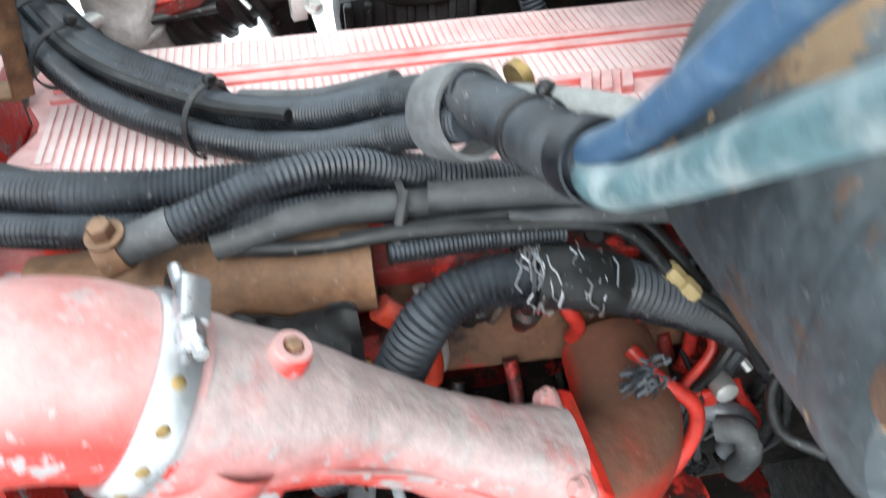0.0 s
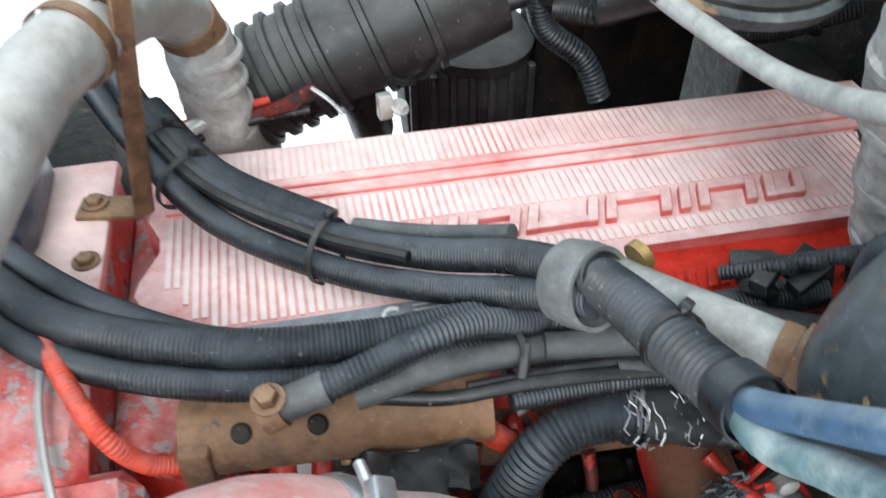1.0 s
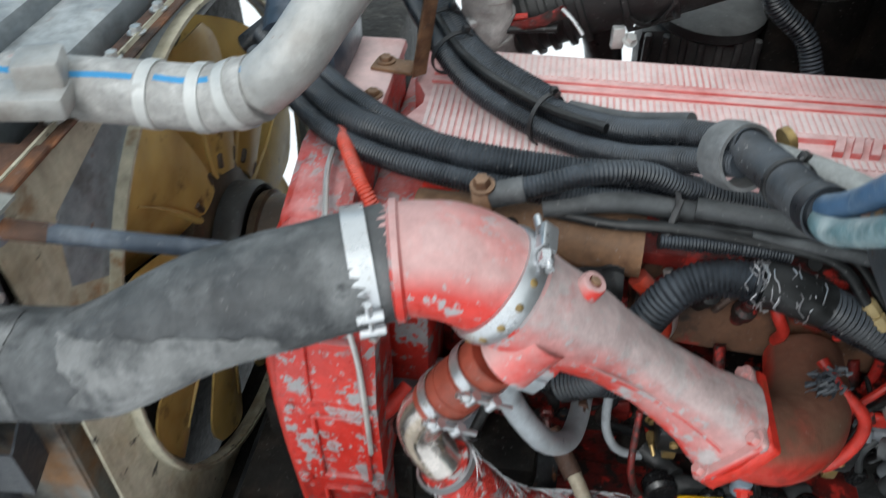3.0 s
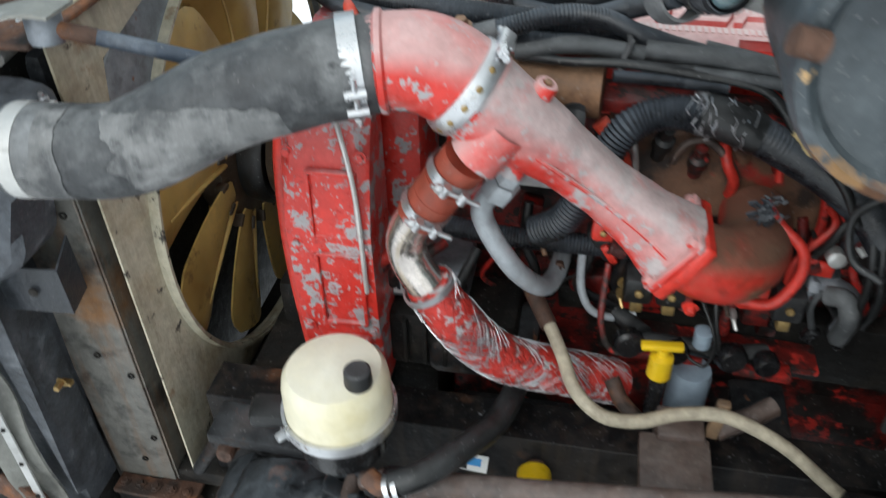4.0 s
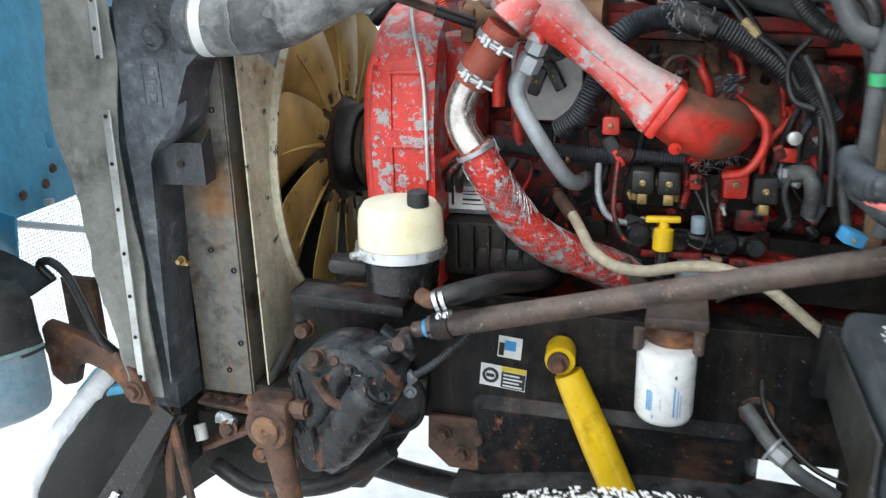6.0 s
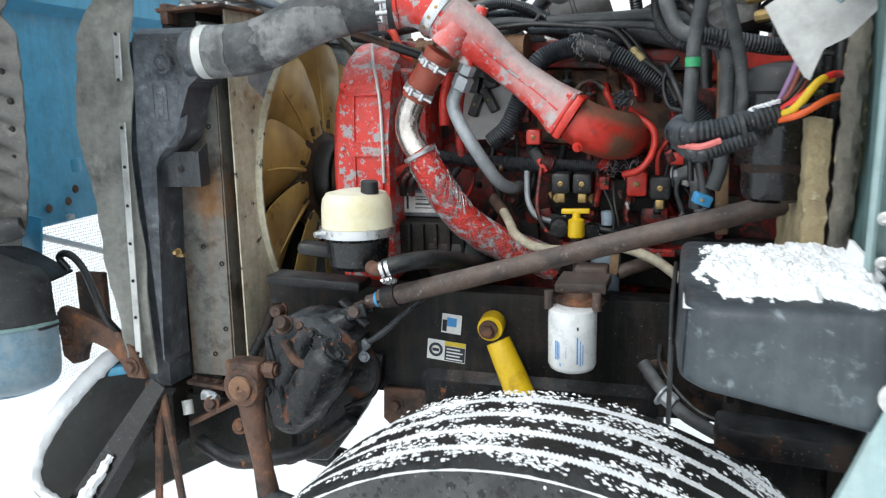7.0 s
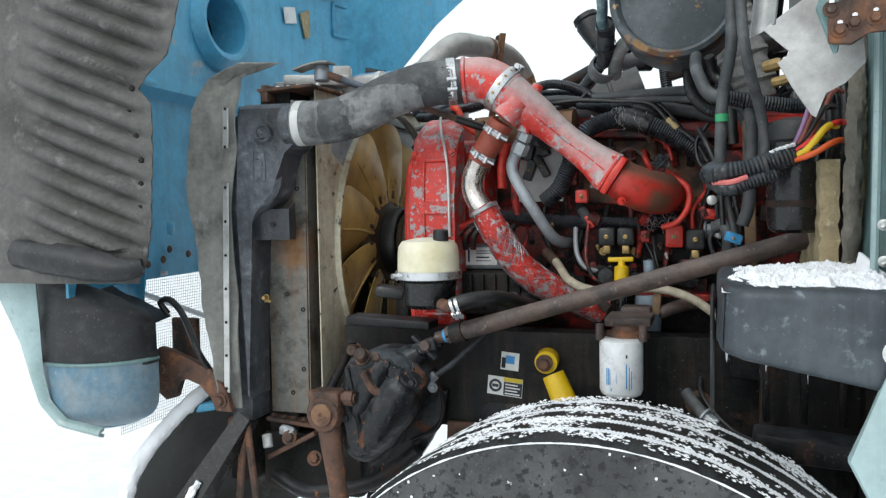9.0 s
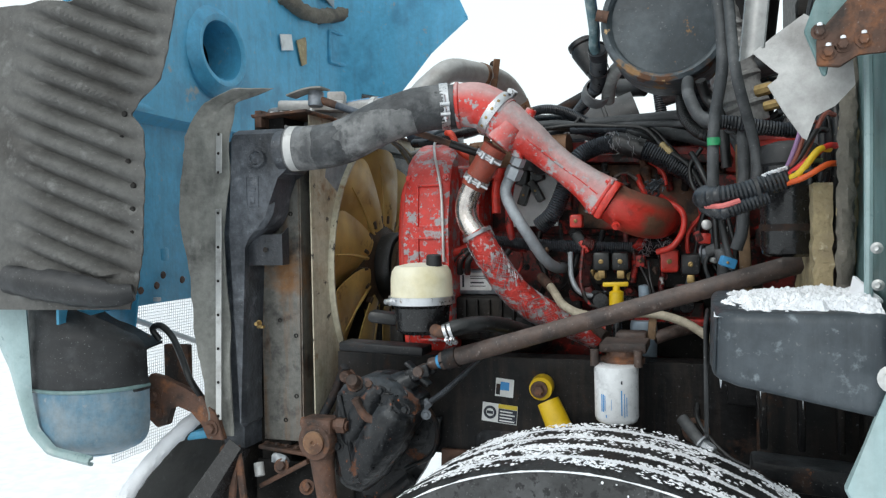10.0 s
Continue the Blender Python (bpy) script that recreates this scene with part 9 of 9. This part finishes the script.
part("plug_fitting", tube(B(), [(-0.935, -0.08, 0.855), (-0.925, -0.09, 0.825)], 0.013, 12, 0.008), "white_steel", h, "whitish fitting")
part("frost_lump", tube(B(), [(-0.90, -0.06, 0.865), (-0.86, -0.065, 0.86)], [0.014, 0.010], 10, 0.006, rough=0.006), "grey_pipe", h)
part("lower_curve", tube(B(), [(-0.93, -0.05, 0.74), (-0.83, -0.07, 0.71), (-0.73, -0.07, 0.725), (-0.62, -0.06, 0.76), (-0.52, -0.05, 0.84)], 0.018, 12, 0.02), "black_paint", h)
# black strut lying behind the radiator
b = B()
tube(b, [(-1.091, 0.925, 1.947), (-0.886, 1.038, 1.911), (-0.657, 1.172, 1.871)], 0.035, 16, 0.03)
solo("hood_strut", b, "black_gloss", "glossy black hood strut behind the radiator", "strut")


# ---- clutter on the engine side ----
rnd = random.Random(77)
h = thing("injection_lines", "grimy black and red fuel lines on the block", "fuel lines", (0.004, 0.23, 1.34))
for k in range(11):
    x = -0.30 + 0.055 * k
    z = 1.33 + 0.02 * (k % 3)
    pts = [(x, 0.205, z + 0.09), (x + rnd.uniform(-0.02, 0.02), 0.18 + rnd.uniform(-0.01, 0.02), z + 0.03), (x + rnd.uniform(-0.03, 0.05), 0.185, z - 0.03), (x + rnd.uniform(-0.01, 0.05), 0.205, z - 0.08)]
    part("line", tube(B(), pts, rnd.choice((0.004, 0.006, 0.008)), 10, 0.008), rnd.choice(("rubber", "red_dark", "red", "black_paint")), h)
h = thing("injector_bodies", "red and black injector bodies along the head", "injector", (0.006, 0.223, 1.559))
for k in range(6):
    x = -0.12 + 0.050 * k
    z = 1.585 - 0.012 * (k % 3) + rnd.uniform(-0.01, 0.01)
    m_ = ("red", "rubber", "red_dark", "manifold")[k % 4]
    part("body", lathe(B(), [(0, -0.035), (0.009, -0.035), (0.011, -0.01), (0.014, -0.008), (0.014, 0.008), (0.008, 0.012), (0.008, 0.03), (0, 0.032)], (x, 0.178 - 0.01 * (k % 2), z), (rnd.uniform(-0.3, 0.3), -0.45, 0.9), 12), m_, h)
h = thing("block_bosses", "cast bosses and bolts on the engine block", "castings", (0.003, 0.259, 1.288))
for k in range(26):
    x, z = rnd.uniform(-0.30, 0.36), rnd.uniform(1.22, 1.48)
    if k % 3:
        part("bolt", bolt(B(), (x, 0.232, z), (0, -1, 0), rnd.uniform(0.006, 0.010), 0.010), rnd.choice(("red_dark", "red", "black_paint")), h)
    else:
        part("boss", block(B(), (x, 0.235, z), (rnd.uniform(0.03, 0.07), rnd.uniform(0.02, 0.05), rnd.uniform(0.03, 0.06)), (0, rnd.uniform(-12, 12), 0), 0.006), rnd.choice(("red_dark", "red_dark", "red", "dark")), h)
h = thing("fuel_pump", "dark grimy fuel pump on the block side", "pump", (0.056, 0.197, 1.289))
part("body", block(B(), (0.025, 0.214, 1.335), (0.26, 0.07, 0.075), (0, 2, 0), 0.012), "dark", h)
part("flange", block(B(), (0.123, 0.204, 1.287), (0.06, 0.05, 0.05), (0, 0, 0), 0.008), "red_dark", h)
part("nozzle", tube(B(), [(-0.098, 0.16, 1.277), (-0.071, 0.14, 1.274), (-0.055, 0.119, 1.278)], 0.015, 14, 0.008), "rubber", h)
for k in range(6):
    part("bolt", bolt(B(), (-0.09 + 0.04 * k, 0.178, 1.325 + 0.03 * (k % 2)), (0, -1, 0), 0.007, 0.008), rnd.choice(("brass", "black_paint", "red")), h)
part("cable", tube(B(), [(0.068, 0.171, 1.377), (0.071, 0.157, 1.341), (0.065, 0.16, 1.3), (0.072, 0.174, 1.248)], 0.008, 10, rib=0.001, pitch=0.004), "red_dark", h)
part("cable", tube(B(), [(0.0, 0.165, 1.389), (0.004, 0.147, 1.353), (-0.002, 0.149, 1.312)], 0.009, 10, rib=0.001, pitch=0.004), "red_dark", h)
part("ledge", block(B(), (0.066, 0.171, 1.222), (0.30, 0.06, 0.012), (0, 3, 0), 0.003), "red_dark", h, "grimy red ledge")
h = thing("right_hand_fittings", "grey and red fittings toward the bulkhead", "fittings", (0.183, 0.139, 1.413))
part("casting", block(B(), (0.214, 0.201, 1.463), (0.08, 0.08, 0.22), (0, 6, 0), 0.014), "red_dark", h)
part("elbow", tube(B(), [(0.178, 0.125, 1.387), (0.199, 0.111, 1.393), (0.209, 0.104, 1.362), (0.208, 0.113, 1.32)], 0.014, 14, 0.006), "loom_grey", h)
part("stud", lathe(B(), [(0, 0), (0.012, 0), (0.012, 0.02), (0.008, 0.022), (0, 0.022)], (0.173, 0.14, 1.449), (0, -1, 0.1), 12), "alu", h)
part("tag", block(B(), (0.167, 0.143, 1.418), (0.03, 0.006, 0.025), (0, 4, 0), 0.002), "red_bright", h)
for k in range(2):
    part("lead", tube(B(), [(0.20 + 0.015 * k, 0.13, 1.52), (0.21 + 0.012 * k, 0.10, 1.46), (0.215 + 0.02 * k, 0.10, 1.40), (0.22 + 0.015 * k, 0.12, 1.34)], 0.006, 10, 0.01), rnd.choice(("rubber", "loom_grey")), h)
h = thing("bulkhead_clutter", "dark valves and pipes on the cab bulkhead", "fittings", (0.416, 0.047, 1.596))
for k in range(12):
    p = Vector((0.40 + rnd.uniform(-0.03, 0.02), rnd.uniform(0.0, 0.45), rnd.uniform(1.45, 1.95)))
    part("valve", block(B(), p, (0.06, rnd.uniform(0.04, 0.08), rnd.uniform(0.03, 0.08)), (rnd.uniform(-10, 10), rnd.uniform(-10, 10), rnd.uniform(-10, 10)), 0.008), rnd.choice(("dark", "black_paint", "loom_grey", "rubber")), h)
for k in range(7):
    y = -0.28 + 0.1 * k
    part("pipe", tube(B(), [(0.41, y, 2.0), (0.38, y + 0.03, 1.8), (0.40, y - 0.02, 1.6), (0.38, y + 0.02, 1.4)], 0.010, 10, 0.03), rnd.choice(("rubber", "loom_grey", "black_paint")), h)


# ---- more fittings along the engine's side ----
h = thing("elbow_fitting", "grey oxidised metal elbow on the block", "fitting", (0.192, 0.157, 1.339))
part("elbow", tube(B(), [(0.161, 0.168, 1.379), (0.193, 0.144, 1.386), (0.217, 0.139, 1.369), (0.226, 0.143, 1.334), (0.218, 0.146, 1.303)], [0.013, 0.015, 0.016, 0.015, 0.013], 16, 0.006, rough=0.0008), "ecu", h)
part("nut", bolt(B(), (0.162, 0.153, 1.379), (1, -0.3, 0.1), 0.016, 0.014), "ecu", h)
h = thing("fuel_pump", "black fuel pump body low on the block", "pump", (0.005, 0.145, 1.25))
part("body", tube(B(), [(-0.081, 0.115, 1.259), (-0.023, 0.116, 1.269), (0.058, 0.122, 1.257), (0.129, 0.134, 1.25)], [0.017, 0.012, 0.014, 0.017], 16, 0.008, rough=0.003), "rubber", h)
for x, z, r in ((-0.075, 1.268, 0.024), (-0.005, 1.262, 0.020), (0.075, 1.262, 0.023), (0.125, 1.258, 0.019)):
    part("end_cap", lathe(B(), [(0, -0.014), (r * 0.8, -0.014), (r, -0.008), (r, 0.008), (r * 0.8, 0.014), (0, 0.014)], (x, 0.108, z), (0.2, -1, 0.1), 16), "black_gloss", h)
part("bracket", block(B(), (0.129, 0.132, 1.22), (0.085, 0.03, 0.016), (0, 4, 0), 0.003), "red", h, "red painted bracket")
part("bracket", block(B(), (-0.015, 0.136, 1.228), (0.11, 0.03, 0.014), (0, 0, 0), 0.003), "red", h, "red painted bracket")
part("clear_cap", lathe(B(), [(0, -0.016), (0.013, -0.016), (0.014, 0.012), (0, 0.016)], (0.029, 0.111, 1.294), (0, 0, 1), 16), "filter_grey", h, "bluish plastic cap")


def fuel_line(pts, r, mat, label):
    solo("fuel_line", tube(B(), pts, r, 10, 0.006), mat, label, "fuel line", "fuel lines")


fuel_line([(-0.12, 0.133, 1.396), (-0.122, 0.1, 1.325), (-0.115, 0.092, 1.292), (-0.106, 0.092, 1.271), (-0.09, 0.094, 1.257), (-0.065, 0.106, 1.261)], 0.005, "red_dark", "grimy dark red fuel line bending into the pump")
fuel_line([(0.019, 0.12, 1.353), (0.038, 0.097, 1.318), (0.045, 0.093, 1.287), (0.036, 0.092, 1.253), (0.009, 0.101, 1.26)], 0.0025, "rubber", "thin black looped lead")
fuel_line([(-0.052, 0.184, 1.544), (-0.047, 0.175, 1.566), (-0.035, 0.177, 1.58), (-0.009, 0.179, 1.58), (0.022, 0.179, 1.551), (0.037, 0.189, 1.517)], 0.0055, "brown_tube", "browned steel fuel line bent over a boss")
fuel_line([(0.011, 0.191, 1.575), (0.017, 0.173, 1.554), (0.03, 0.173, 1.528), (0.031, 0.187, 1.497)], 0.0075, "hose_red", "short bright red line")
fuel_line([(0.142, 0.201, 1.558), (0.154, 0.188, 1.516), (0.162, 0.185, 1.464), (0.157, 0.181, 1.402), (0.161, 0.178, 1.35)], 0.007, "red", "red painted line down the block end")
fuel_line([(0.179, 0.194, 1.579), (0.186, 0.169, 1.527), (0.191, 0.165, 1.464), (0.197, 0.168, 1.412)], 0.009, "brown_tube", "browned pipe at the block end")
fuel_line([(-0.311, 0.137, 1.394), (-0.325, 0.112, 1.369), (-0.332, 0.104, 1.349), (-0.33, 0.114, 1.333)], 0.008, "rubber", "black hose elbow at the control unit")
fuel_line([(-0.304, 0.179, 1.604), (-0.313, 0.161, 1.543), (-0.314, 0.155, 1.47), (-0.307, 0.151, 1.419)], 0.010, "red", "red hose behind the metal elbow")
fuel_line([(-0.339, 0.176, 1.605), (-0.349, 0.159, 1.553), (-0.348, 0.153, 1.491)], 0.012, "red_bright", "bright red pipe behind the elbow")
for p, ax, r, m_ in (((0.207, 0.182, 1.439), (0.3, -1, 0.3), 0.012, "alu"), ((0.178, 0.189, 1.495), (0, -1, 0), 0.009, "red"), ((0.167, 0.184, 1.438), (0, -1, 0), 0.010, "red_dark"), ((0.053, 0.145, 1.344), (0, -1, 0), 0.007, "rust"), ((0.068, 0.145, 1.321), (0, -1, 0), 0.006, "alu"), ((-0.19, 0.168, 1.355), (0, -1, 0.2), 0.009, "rust"), ((-0.216, 0.169, 1.397), (0, -1, 0.2), 0.008, "tan_rust"), ((-0.236, 0.173, 1.325), (0, -1, 0.2), 0.010, "red_dark"), ((-0.097, 0.142, 1.339), (0, -1, 0.1), 0.006, "brass"), ((0.215, 0.183, 1.526), (0, -1, 0), 0.009, "red_dark")):
    h = thing("pipe_union", "small painted union nut on the engine side", "fitting", p, "union nuts")
    part("nut", lathe(B(), [(0, 0), (r, 0), (r, 0.012), (r * 0.7, 0.014), (r * 0.6, 0.022), (0, 0.022)], p, ax, 6), m_, h)
    part("stub", tube(B(), [Vector(p) + Vector(ax).normalized() * 0.02, Vector(p) + Vector(ax).normalized() * 0.03 + Vector((0.004, 0, -0.01))], r * 0.5, 8, 0.004), m_, h)
# rusted hole in the rail with the air line that leaves it
h = thing("rail_grommet", "orange rust ring round a hole in the rail", "hole", (0.147, -0.003, 0.99))
part("rust_ring", lathe(B(), [(0.017, 0.0), (0.030, 0.0), (0.028, 0.0025), (0.018, 0.003), (0.017, 0.0)], (0.147, -0.001, 0.990), (0, -1, 0), 24), "rust", h)
part("hole", lathe(B(), [(0.017, 0.001), (0.016, 0.0015), (0, 0.0015)], (0.147, -0.001, 0.990), (0, -1, 0), 20), "dark", h)

# short leads with plugs that crowd the engine side behind the hoses
rnd = random.Random(77)
for k in range(7):
    x, z = 0.150 + 0.014 * k + rnd.uniform(-0.008, 0.008), rnd.uniform(1.40, 1.55)
    y = rnd.uniform(0.145, 0.165)
    drop = rnd.uniform(0.07, 0.14)
    m_ = ("rubber", "hose_red", "rubber", "loom_grey", "loom", "red", "rubber")[k % 7]
    r = (0.0035, 0.005, 0.006, 0.005, 0.008, 0.006, 0.003)[k % 7]
    tip = Vector((x + rnd.uniform(-0.03, 0.03), y - 0.004, z - drop))
    h = thing("plug_lead", ("short black lead with a plug on the engine side", "short red lead with a plug on the engine side")[m_ in ("hose_red", "red")], "wire", tip, "plug leads")
    part("lead", tube(B(), [(x, y + 0.035, z), (x + rnd.uniform(-0.01, 0.01), y, z - 0.012), ((x + tip.x) / 2 + rnd.uniform(-0.02, 0.02), y - 0.012, z - drop / 2), tip], r, 9, 0.006), m_, h)
    a = rnd.uniform(-40, 40)
    b = B()
    block(b, tip - Vector((0, 0, 0.010)), (0.018, 0.016, 0.026), (0, a, 0), 0.003)
    block(b, tip - Vector((0, 0.009, 0.012)), (0.007, 0.005, 0.016), (0, a, 0), 0.001)
    part("plug", b, ("black_gloss", "rubber", "red_dark", "black_gloss", "alu")[k % 5], h)
